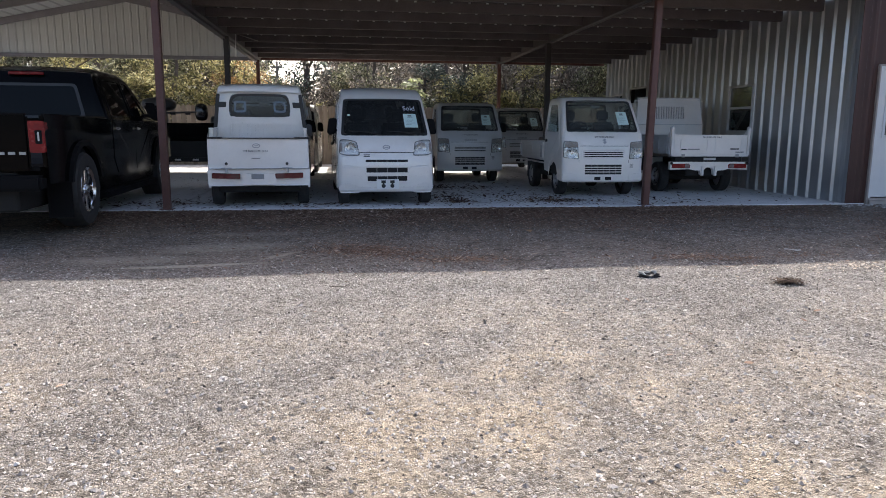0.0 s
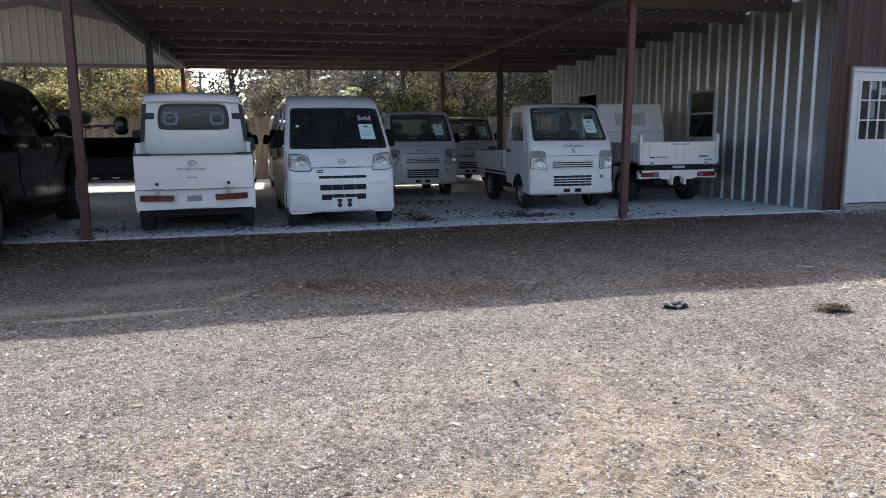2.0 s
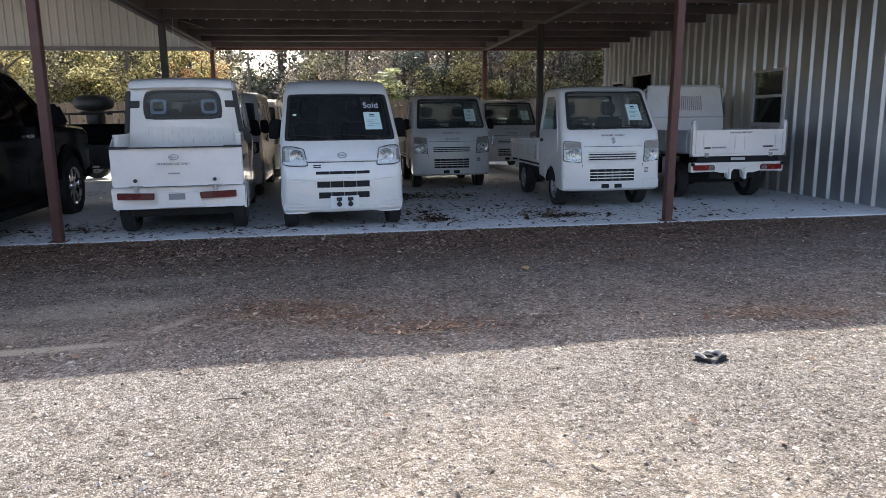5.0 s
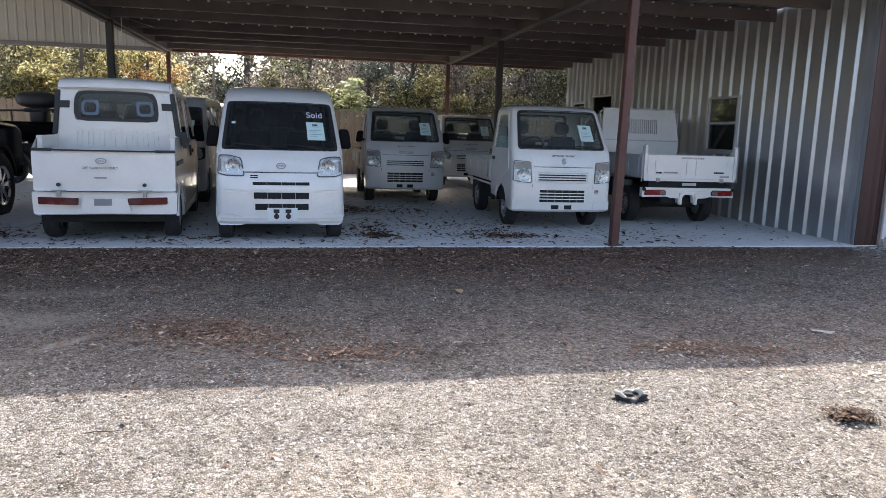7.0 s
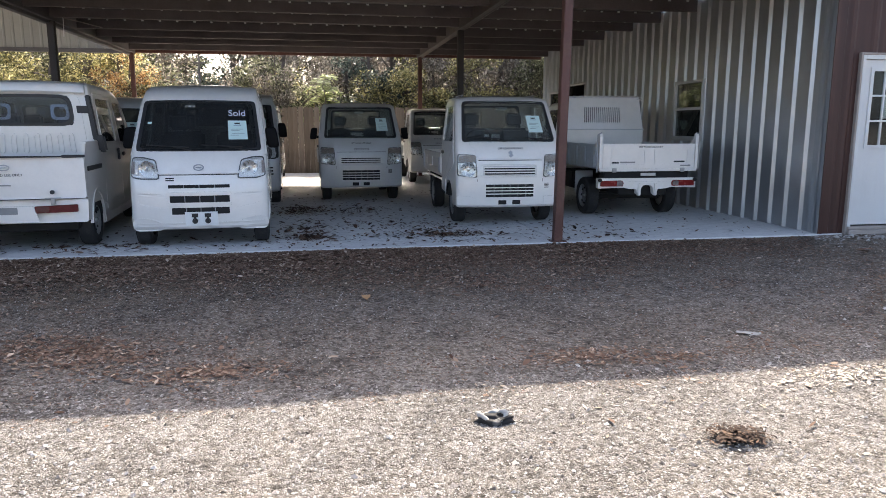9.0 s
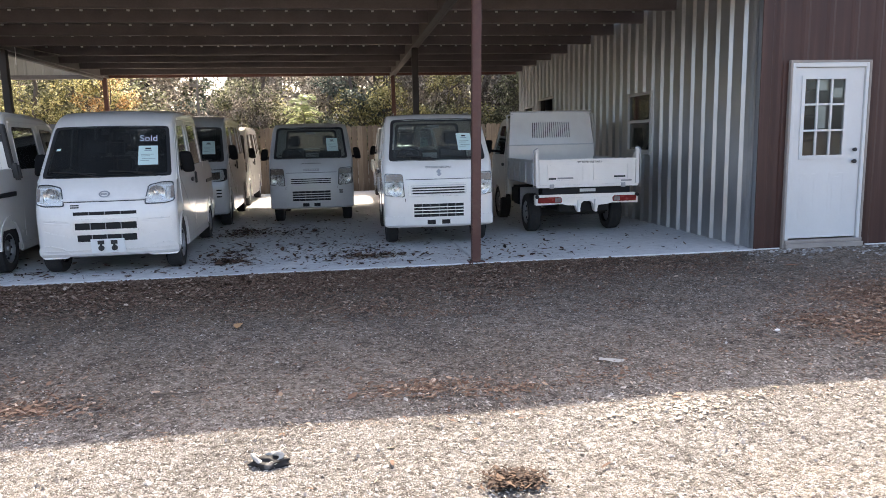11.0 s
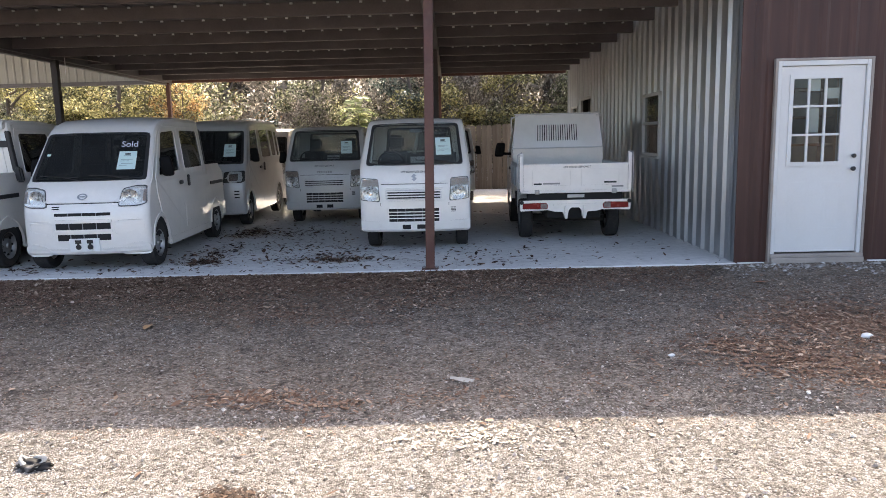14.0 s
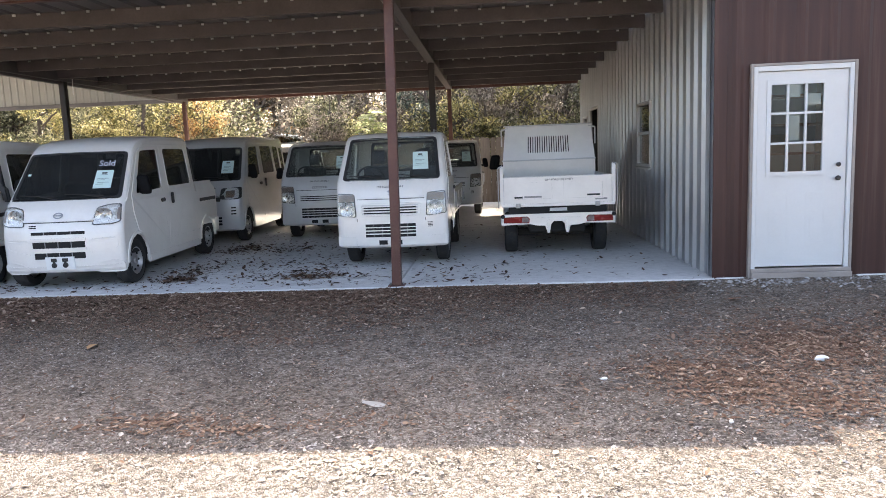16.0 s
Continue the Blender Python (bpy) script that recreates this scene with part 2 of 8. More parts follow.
def concrete_mat():
    m, nt, b = mat_new("concrete")
    tc = nt.nodes.new("ShaderNodeTexCoord")
    n1 = nd(nt, "ShaderNodeTexNoise", Scale=0.6, Detail=8.0, Roughness=0.65)
    n2 = nd(nt, "ShaderNodeTexNoise", Scale=9.0, Detail=8.0, Roughness=0.75)
    n3 = nd(nt, "ShaderNodeTexNoise", Scale=160.0, Detail=2.0)
    for n in (n1, n2, n3):
        nt.links.new(tc.outputs["Object"], n.inputs["Vector"])
    c = ramp(nt, n1.outputs[0], [(0.3, (0.64, 0.635, 0.62)), (0.7, (0.77, 0.765, 0.75))])
    c = mixc(nt, 0.8, c, ramp(nt, n2.outputs[0], [(0.32, (0.72, 0.72, 0.72)), (0.55, (1, 1, 1))]), "MULTIPLY")
    c = mixc(nt, 0.5, c, ramp(nt, n3.outputs[0], [(0.3, (0.8, 0.8, 0.8)), (0.7, (1, 1, 1))]), "MULTIPLY")
    nt.links.new(c, b.inputs["Base Color"])
    b.inputs["Roughness"].default_value = 0.8
    bump(nt, b, n3.outputs[0], 0.25, 0.003)
    return m


def plank_mat(name, stops):
    """Boards of one fence, each with a tone of its own, and grain along z."""
    m, nt, b = mat_new(name)
    oi = nt.nodes.new("ShaderNodeObjectInfo")
    tc = nt.nodes.new("ShaderNodeTexCoord")
    mp = nd(nt, "ShaderNodeMapping", Scale=(40, 40, 2.5))
    nt.links.new(tc.outputs["Object"], mp.inputs[0])
    n = nd(nt, "ShaderNodeTexNoise", Scale=1.0, Detail=6.0, Roughness=0.7)
    nt.links.new(mp.outputs[0], n.inputs["Vector"])
    c = ramp(nt, oi.outputs["Random"], stops)
    c = mixc(nt, 0.8, c, ramp(nt, n.outputs[0], [(0.3, (0.5, 0.48, 0.46)), (0.7, (1, 1, 1))]), "MULTIPLY")
    nt.links.new(c, b.inputs["Base Color"])
    b.inputs["Roughness"].default_value = 0.85
    bump(nt, b, n.outputs[0], 0.3, 0.004)
    return m


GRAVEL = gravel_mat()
CONCRETE = concrete_mat()
WHITE = surf("white_paint", (0.82, 0.795, 0.755), 0.38, 0, 0.05, 1.2, 30, 0.0, 1.0, 0.08, (0.52, 0.50, 0.46), 0.22)
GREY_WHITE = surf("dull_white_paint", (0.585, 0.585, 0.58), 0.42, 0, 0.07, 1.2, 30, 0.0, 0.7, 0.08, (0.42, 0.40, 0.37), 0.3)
SILVER = surf("silver_grey_paint", (0.53, 0.54, 0.55), 0.38, 0.0, 0.06, 1.2, 30, 0.0, 1.0, 0.08, (0.40, 0.38, 0.35), 0.25)
BED_GREY = surf("scuffed_bed_paint", (0.50, 0.53, 0.55), 0.5, 0, 0.12, 3, 30, 0.05, 0.0, 0.1, (0.33, 0.31, 0.28), 0.5)
BLACK_PAINT = surf("black_paint", (0.0025, 0.0025, 0.003), 0.10, 0, 0.2, 1, 20, 0.0, 0.0, 0.04)
BLACK_PAINT.node_tree.nodes["Principled BSDF"].inputs["Specular IOR Level"].default_value = 0.07
PICKUP_PLASTIC = surf("matt_black_plastic", (0.006, 0.006, 0.007), 0.6, 0, 0.2, 4, 60, 0.1)
PICKUP_PLASTIC.node_tree.nodes["Principled BSDF"].inputs["Specular IOR Level"].default_value = 0.10
BLACK_PLASTIC = surf("black_plastic", (0.024, 0.024, 0.026), 0.5, 0, 0.2, 4, 60, 0.1)
DARK_GAP = surf("dark_gap", (0.01, 0.01, 0.011), 0.8, 0, 0.2, 4, 60, 0.0)
RUBBER = surf("tyre_rubber", (0.018, 0.018, 0.019), 0.75, 0, 0.25, 4, 60, 0.2, 0, 0.1, (0.10, 0.085, 0.07), 0.3)
STEEL = surf("wheel_steel", (0.38, 0.39, 0.40), 0.4, 0.7, 0.15, 5, 60, 0.05)
CHROME = surf("chrome", (0.85, 0.86, 0.88), 0.08, 1.0, 0.04, 3, 40, 0.0, 0, 0.04)
UNDER = surf("dark_underbody", (0.02, 0.019, 0.018), 0.8, 0.2, 0.3, 4, 40, 0.1)
SEAT = surf("dark_seat_fabric", (0.07, 0.072, 0.076), 0.85, 0, 0.2, 8, 120, 0.2)
TRIM_GREY = surf("grey_trim", (0.28, 0.28, 0.28), 0.6, 0, 0.1, 5, 60, 0.05)
RED_LAMP = surf("red_lamp_plastic", (0.22, 0.013, 0.013), 0.25, 0, 0.35, 9, 50, 0.3, 0.0)
MAROON_LAMP = surf("maroon_lamp_plastic", (0.12, 0.010, 0.014), 0.25, 0, 0.35, 9, 50, 0.3, 0.0)
MAROON_LAMP.node_tree.nodes["Principled BSDF"].inputs["Specular IOR Level"].default_value = 0.3
RED_LAMP.node_tree.nodes["Principled BSDF"].inputs["Specular IOR Level"].default_value = 0.25
GREY_LAMP = surf("greyish_lamp_plastic", (0.20, 0.15, 0.15), 0.25, 0, 0.35, 12, 70, 0.1, 0.0)
CLEAR_LAMP = surf("smoked_clear_lamp_plastic", (0.10, 0.02, 0.024), 0.25, 0, 0.35, 12, 70, 0.1, 0.0)
AMBER_LAMP = surf("smoky_amber_lens", (0.26, 0.205, 0.175), 0.35, 0, 0.15, 12, 70, 0.1, 0.1)
REFLECTOR = surf("lamp_reflector", (0.86, 0.85, 0.82), 0.20, 0.45, 0.10, 26, 40, 0.25, 0, 0.05)
LAMP_DARK = surf("lamp_housing", (0.09, 0.09, 0.093), 0.35, 0.4, 0.2, 20, 60, 0.1)
LAMP_MIRROR = surf("dulled_lamp_mirror", (0.74, 0.74, 0.73), 0.28, 0.75, 0.15, 30, 60, 0.3, 0, 0.08)
LENS = glass_mat("lamp_lens", (0.95, 0.95, 0.94), 0.03, 0.0, 1.28)
GLASS = glass_mat("car_glass", (0.80, 0.84, 0.83), 0.02, 0.035)
REAR_GLASS = glass_mat("rear_window_glass", (0.66, 0.73, 0.82), 0.02, 0.006)
PICKUP_GLASS = glass_mat("black_privacy_glass", (0.05, 0.05, 0.05), 0.02, 0.0, 1.22)
ALLOY = surf("polished_alloy", (0.78, 0.80, 0.84), 0.13, 1.0, 0.08, 6, 40, 0.0)
TINTED = glass_mat("tinted_car_glass", (0.17, 0.185, 0.19), 0.02, 0.014, 1.38)
SCREEN_DARK = glass_mat("windscreen_glass", (0.36, 0.39, 0.40), 0.02, 0.022)
WINDOW_GLASS = glass_mat("window_glass", (0.45, 0.48, 0.46), 0.01, 0.02, 2.0)
DOOR_GLASS = glass_mat("door_glass", (0.80, 0.82, 0.80), 0.01, 0.02, 1.35)
PAPER = surf("pale_blue_paper", (0.62, 0.80, 0.78), 0.7, 0, 0.03, 3, 60, 0.0)
INK = surf("dark_ink", (0.02, 0.03, 0.03), 0.7, 0, 0.1)
GREY_INK = surf("faded_ink", (0.30, 0.42, 0.42), 0.7, 0, 0.1)
CHALK = surf("white_window_marker", (0.72, 0.74, 0.86), 0.8, 0, 0.1)
RED_STEEL = surf("brown_red_painted_steel", (0.105, 0.042, 0.034), 0.5, 0.1, 0.18, 2.5, 50, 0.08, 0, 0.12, (0.16, 0.09, 0.06), 0.5)
DARK_STEEL = surf("dark_brown_painted_steel", (0.030, 0.022, 0.020), 0.5, 0.1, 0.2, 2.5, 50, 0.08)
ROOF_UNDER = surf("dark_brown_roof_sheet", (0.138, 0.126, 0.128), 0.5, 0.2, 0.2, 1.5, 40, 0.05)
PURLIN = surf("red_oxide_purlin", (0.108, 0.092, 0.092), 0.55, 0.2, 0.25, 2, 40, 0.08)
PALE_METAL = surf("pale_cable_and_slot_light", (0.70, 0.71, 0.72), 0.35, 0.5, 0.15, 8, 60, 0.05)
# bare steel made darker: the corner strip's shade is put into its colour
GALV_TRIM = surf("shaded_steel_trim", (0.38, 0.40, 0.415), 0.5, 0.4, 0.12, 1.5, 50, 0.04)
GALVALUME = surf("galvalume_sheet", (0.46, 0.48, 0.495), 0.32, 0.7, 0.10, 1.2, 60, 0.04, 0, 0.08, (0.40, 0.42, 0.43), 0.3)
def brown_sheet():
    """Painted steel with faint rain streaks running down it."""
    m, nt, b = mat_new("brown_wall_sheet")
    tc = nt.nodes.new("ShaderNodeTexCoord")
    mp = nd(nt, "ShaderNodeMapping", Scale=(11, 11, 0.35))
    nt.links.new(tc.outputs["Object"], mp.inputs[0])
    n1 = nd(nt, "ShaderNodeTexNoise", Scale=1.0, Detail=7.0, Roughness=0.62)
    nt.links.new(mp.outputs[0], n1.inputs["Vector"])
    n2 = nd(nt, "ShaderNodeTexNoise", Scale=1.1, Detail=5.0)
    nt.links.new(tc.outputs["Object"], n2.inputs["Vector"])
    c = ramp(nt, n1.outputs[0], [(0.32, (0.048, 0.021, 0.018)), (0.55, (0.068, 0.031, 0.026)), (0.74, (0.108, 0.064, 0.054))])
    c = mixc(nt, 0.6, c, ramp(nt, n2.outputs[0], [(0.35, (0.75, 0.75, 0.75)), (0.65, (1, 1, 1))]), "MULTIPLY")
    nt.links.new(c, b.inputs["Base Color"])
    r = ramp(nt, n1.outputs[0], [(0.3, (0.34,) * 3), (0.7, (0.52,) * 3)])
    nt.links.new(r, b.inputs["Roughness"])
    b.inputs["Specular IOR Level"].default_value = 0.3
    return m


BROWN_SHEET = brown_sheet()
BEIGE_SHEET = surf("beige_gable_sheet", (0.35, 0.345, 0.315), 0.5, 0.1, 0.08, 1.0, 40, 0.03)
DOOR_WHITE = surf("white_door_paint", (0.64, 0.65, 0.645), 0.4, 0, 0.04, 2, 40, 0.02, 0.1)
FRAME_WHITE = surf("dusty_white_trim", (0.52, 0.52, 0.505), 0.5, 0, 0.08, 3, 60, 0.05, 0, 0.1, (0.40, 0.36, 0.32), 0.4)
# near-black lining colour that stands in for the gloom inside the building
UNLIT_ROOM = surf("unlit_room", (0.05, 0.045, 0.04), 0.9, 0, 0.2, 1, 20, 0.0)
WOODY = surf("shelf_wood", (0.30, 0.18, 0.10), 0.7, 0, 0.25, 6, 60, 0.1)
BARK = surf("tree_bark", (0.115, 0.095, 0.08), 0.9, 0, 0.35, 3, 26, 0.6)
FENCE_WOOD = plank_mat("fence_wood", [(0.0, (0.20, 0.155, 0.115)), (0.5, (0.27, 0.215, 0.165)), (1.0, (0.34, 0.28, 0.22))])
STONE = island_mat("gravel_stone", [(0.0, (0.13, 0.116, 0.105)), (0.25, (0.37, 0.335, 0.305)), (0.75, (0.57, 0.53, 0.49)), (1.0, (0.75, 0.71, 0.67))], 0.85, 0, 60)
DARK_STONE = island_mat("dark_pebble", [(0.0, (0.05, 0.045, 0.04)), (1.0, (0.20, 0.18, 0.16))], 0.8, 0, 60)
PALE_STONE = island_mat("pale_stone", [(0.0, (0.42, 0.41, 0.39)), (1.0, (0.70, 0.69, 0.66))], 0.85, 0, 40)
ROCK = island_mat("grey_rock", [(0.0, (0.20, 0.185, 0.17)), (0.6, (0.38, 0.36, 0.34)), (1.0, (0.56, 0.54, 0.51))], 0.85, 0, 40)
LEAF_BROWN = island_mat("dead_leaf", [(0.0, (0.10, 0.056, 0.038)), (0.4, (0.205, 0.122, 0.084)), (0.75, (0.285, 0.190, 0.138)), (0.93, (0.43, 0.315, 0.23)), (1.0, (0.62, 0.50, 0.40))], 0.8, 0.1)
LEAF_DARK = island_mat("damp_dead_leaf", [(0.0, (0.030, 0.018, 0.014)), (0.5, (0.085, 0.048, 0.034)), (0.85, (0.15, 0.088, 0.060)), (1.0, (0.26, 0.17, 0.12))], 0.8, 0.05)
LEAF_SOOTY = island_mat("rotten_leaf", [(0.0, (0.020, 0.012, 0.009)), (0.6, (0.058, 0.034, 0.024)), (1.0, (0.15, 0.095, 0.065))], 0.85, 0.0)
LEAF_PALE = island_mat("bleached_leaf", [(0.0, (0.40, 0.32, 0.24)), (1.0, (0.70, 0.63, 0.54))], 0.8, 0.1)

# ---- mesh tools ----
WARP = [None]


def part(name, bm, material, parent=None, label="", smooth=None, extra=()):
    """Links a bmesh as one mesh object under a thing or a part."""
    if WARP[0]:
        for v in bm.verts:
            v.co = WARP[0](v.co)
    bmesh.ops.recalc_face_normals(bm, faces=bm.faces)
    me = bpy.data.meshes.new(name)
    bm.to_mesh(me)
    bm.free()
    if smooth:
        me.shade_smooth()
        me.set_sharp_from_angle(angle=radians(smooth))
    me.materials.append(material)
    for e in extra:
        me.materials.append(e)
    ob = new(name, me)
    if parent:
        ob.parent = parent
    if label:
        tagged(ob, label)
    return ob


def thing(name, label, category, group="", kind=""):
    return tagged(new(name), label, category, group, kind)


def box(bm, x0, x1, y0, y1, z0, z1, bev=0.0, seg=2):
    vs = [bm.verts.new(p) for p in ((x0, y0, z0), (x1, y0, z0), (x1, y1, z0), (x0, y1, z0), (x0, y0, z1), (x1, y0, z1), (x1, y1, z1), (x0, y1, z1))]
    fs = [bm.faces.new([vs[i] for i in q]) for q in ((0, 3, 2, 1), (4, 5, 6, 7), (0, 1, 5, 4), (1, 2, 6, 5), (2, 3, 7, 6), (3, 0, 4, 7))]
    if bev:
        es = {e for f in fs for e in f.edges}
        bmesh.ops.bevel(bm, geom=list(es), offset=bev, segments=seg, affect="EDGES", clamp_overlap=True)
    return vs


def boxm(*a, **k):
    bm = bmesh.new()
    box(bm, *a, **k)
    return bm


def rod(bm, a, b, r, n=8, r2=None):
    a, b = Vector(a), Vector(b)
    d = (b - a).normalized()
    u = d.orthogonal().normalized()
    w = d.cross(u)
    r2 = r if r2 is None else r2
    ra, rb = [], []
    for i in range(n):
        t = 2 * math.pi * i / n
        o = u * math.cos(t) + w * math.sin(t)
        ra.append(bm.verts.new(a + o * r))
        rb.append(bm.verts.new(b + o * r2))
    for i in range(n):
        j = (i + 1) % n
        bm.faces.new((ra[i], ra[j], rb[j], rb[i]))
    bm.faces.new(ra[::-1])
    bm.faces.new(rb)


def lathe(bm, prof, n=24, axis="x", caps=True):
    """A turned form: prof holds (along, radius)."""
    rings = []
    for s, r in prof:
        ring = []
        for i in range(n):
            t = 2 * math.pi * i / n
            c, q = r * math.cos(t), r * math.sin(t)
            ring.append(bm.verts.new((s, c, q) if axis == "x" else ((c, s, q) if axis == "y" else (c, q, s))))
        rings.append(ring)
    for a, b in zip(rings, rings[1:]):
        for i in range(n):
            j = (i + 1) % n
            bm.faces.new((a[i], a[j], b[j], b[i]))
    if caps:
        for r in (rings[0], rings[-1]):
            bm.faces.new(r)


def rpoly(pts, r, n=3):
    """A polygon with rounded corners."""
    out = []
    k = len(pts)
    for i in range(k):
        p, a, b = Vector(pts[i]), Vector(pts[i - 1]), Vector(pts[(i + 1) % k])
        ra, rb = min(r, (a - p).length * 0.45), min(r, (b - p).length * 0.45)
        s, e = p + (a - p).normalized() * ra, p + (b - p).normalized() * rb
        for j in range(n + 1):
            t = j / n
            out.append(tuple(s * (1 - t) ** 2 + p * 2 * t * (1 - t) + e * t * t))
    return out


from mathutils.geometry import tessellate_polygon


def plate(bm, loops, outer, inner):
    """A plate with holes: loops of 2D points (the first is the outline), mapped to the outer and the inner face."""
    flat = [p for lp in loops for p in lp]
    tris = tessellate_polygon([[Vector((p[0], p[1], 0)) for p in lp] for lp in loops])
    vo = [bm.verts.new(outer(*p)) for p in flat]
    vi = [bm.verts.new(inner(*p)) for p in flat] if inner else None
    for t in tris:
        if len(set(t)) < 3:
            continue
        try:
            bm.faces.new([vo[i] for i in t])
            if vi:
                bm.faces.new([vi[i] for i in reversed(t)])
        except ValueError:
            pass
    if vi:
        k = 0
        for lp in loops:
            m = len(lp)
            for i in range(m):
                j = (i + 1) % m
                try:
                    bm.faces.new((vo[k + i], vo[k + j], vi[k + j], vi[k + i]))
                except ValueError:
                    pass
            k += m


def rect(x0, x1, z0, z1):
    return [(x0, z0), (x1, z0), (x1, z1), (x0, z1)]


def words(name, text, size, m, material, parent, label="", flat_warp=None):
    cu = bpy.data.curves.new(name, "FONT")
    cu.body, cu.size, cu.align_x, cu.align_y, cu.extrude = text, size, "CENTER", "CENTER", 0.0015
    ob = new(name, cu)
    dg = bpy.context.evaluated_depsgraph_get()
    me = bpy.data.meshes.new_from_object(ob.evaluated_get(dg))
    bpy.data.objects.remove(ob)
    for v in me.vertices:
        co = m @ v.co
        v.co = flat_warp(co) if flat_warp else co
    me.materials.clear()
    me.materials.append(material)
    o = new(name, me)
    o.parent = parent
    if label:
        tagged(o, label)
    return o


def soup(name, verts, faces, material, smooth=False):
    me = bpy.data.meshes.new(name)
    me.from_pydata(verts, [], faces)
    me.update()
    me.materials.append(material)
    if smooth:
        me.shade_smooth()
    return new(name, me)

# ---- the large structure ----
SLAB_Y0, SLAB_Y1 = -0.09, 12.45


def ground_z(x, y):
    """The lot falls gently away from the slab."""
    d = max(0.0, -y)
    z = -0.040 - 0.036 * min(d, 3.0) - 0.012 * max(0.0, min(d, 12) - 3.0)
    z += 0.012 * math.sin(x * 0.9 + 1.3) * math.sin(y * 0.8) + 0.006 * math.sin(x * 2.3 + y * 1.7)
    if y > -0.5:
        z = z * max(0, -y / 0.5) + (-0.005 + 0.003 * math.sin(x * 1.9)) * min(1, 1 + y / 0.5)
    if y > 12.0:
        z = -0.06 + 0.03 * math.sin(x * 0.6) * math.sin(y * 0.5)
    return z


def build_ground():
    xs = [-600, -200, -80, -40, -24, -18] + list(np.linspace(-14, 12, 105)) + [18, 26, 40, 80, 200, 600]
    ys = [-600, -200, -80, -40, -24, -17] + list(np.linspace(-14, 0.4, 72)) + [3, 6, 9, 12, 12.6, 14, 17, 20, 26, 40, 80, 200, 600]
    bm = bmesh.new()
    g = [[bm.verts.new((x, y, ground_z(x, y) if not 0.3 < y < 12.2 else -0.2)) for x in xs] for y in ys]
    for a, b in zip(g, g[1:]):
        for i in range(len(xs) - 1):
            bm.faces.new((a[i], a[i + 1], b[i + 1], b[i]))
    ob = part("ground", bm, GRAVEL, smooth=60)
    return tagged(ob, "pale grey and tan gravel lot, worn to sand in patches", "gravel", kind="structure")


build_ground()


def build_slab():
    bm = bmesh.new()
    for x0, x1 in ((-20.0, -6.965), (-6.955, -0.005), (0.005, 3.31)):
        for y0, y1 in ((SLAB_Y0, 5.695), (5.705, SLAB_Y1)):
            box(bm, x0, x1, y0, y1, -0.25, 0.0, 0.008, 2)
    ob = part("concrete_slab", bm, CONCRETE)
    return tagged(ob, "pale grey concrete slab with saw-cut joints under the carport", "slab", kind="structure")


build_slab()

ROOF_Z = 3.05
BAY_X0, BAY_X1, WALL_X = -6.97, 0.0, 3.305
ROOF_Y0, ROOF_Y1 = -0.50, 11.05


def post(x, y, top, s=0.075, lean=0.0, paint=None, label="square brown-red painted steel post bolted to the concrete"):
    t = thing("steel_post", label, "post", "carport posts")
    bm = bmesh.new()
    box(bm, -s / 2 * 1.05, s / 2 * 1.05, -s / 2 * 1.05, s / 2 * 1.05, 0.008, top, 0.006, 2)
    for v in bm.verts:
        v.co.x += lean * v.co.z
    part("shaft", bm, paint or RED_STEEL, t)
    bm = boxm(-0.09, 0.09, -0.08, 0.08, 0.0, 0.010, bev=0.002, seg=1)
    part("base_plate", bm, RED_STEEL, t)
    for sx in (-1, 1):
        bm = bmesh.new()
        rod(bm, (sx * 0.07, 0, 0.008), (sx * 0.07, 0, 0.03), 0.010, 6)
        part("anchor_bolt", bm, STEEL, t)
    t.matrix_basis = pose(x, y, 0)
    return t


for px, lean in ((BAY_X0, 0.0), (BAY_X1, 0.018)):
    post(px, 0.0, ROOF_Z + 0.02, 0.092, lean)
    post(px, 5.6, ROOF_Z + 0.02, 0.105, paint=DARK_STEEL, label="square dark brown steel post under the middle of the roof")
    post(px, 10.85, ROOF_Z + 0.02, 0.092)
for py in (0.0, 5.6, 10.85):
    post(-13.9, py, 3.62, 0.092)


def cbeam(bm, a0, a1, b0, b1, z0, z1, along):
    """A channel beam: web with two flanges and lips."""
    t = 0.006
    if along == "x":
        box(bm, a0, a1, b0, b0 + t, z0, z1)
        box(bm, a0, a1, b0 + t, b1, z0, z0 + t)
        box(bm, a0, a1, b0 + t, b1, z1 - t, z1)
        box(bm, a0, a1, b1 - t, b1, z0 + t, z0 + 0.02)
    else:
        box(bm, b0, b0 + t, a0, a1, z0, z1)
        box(bm, b0 + t, b1, a0, a1, z0, z0 + t)
        box(bm, b0 + t, b1, a0, a1, z1 - t, z1)


# pale tone that paints light onto purlin edges; plain colour on the conduit
LIP = surf("lit_lip_and_conduit", (0.26, 0.22, 0.20), 0.45, 0.3, 0.5, 1.3, 30, 0.05)


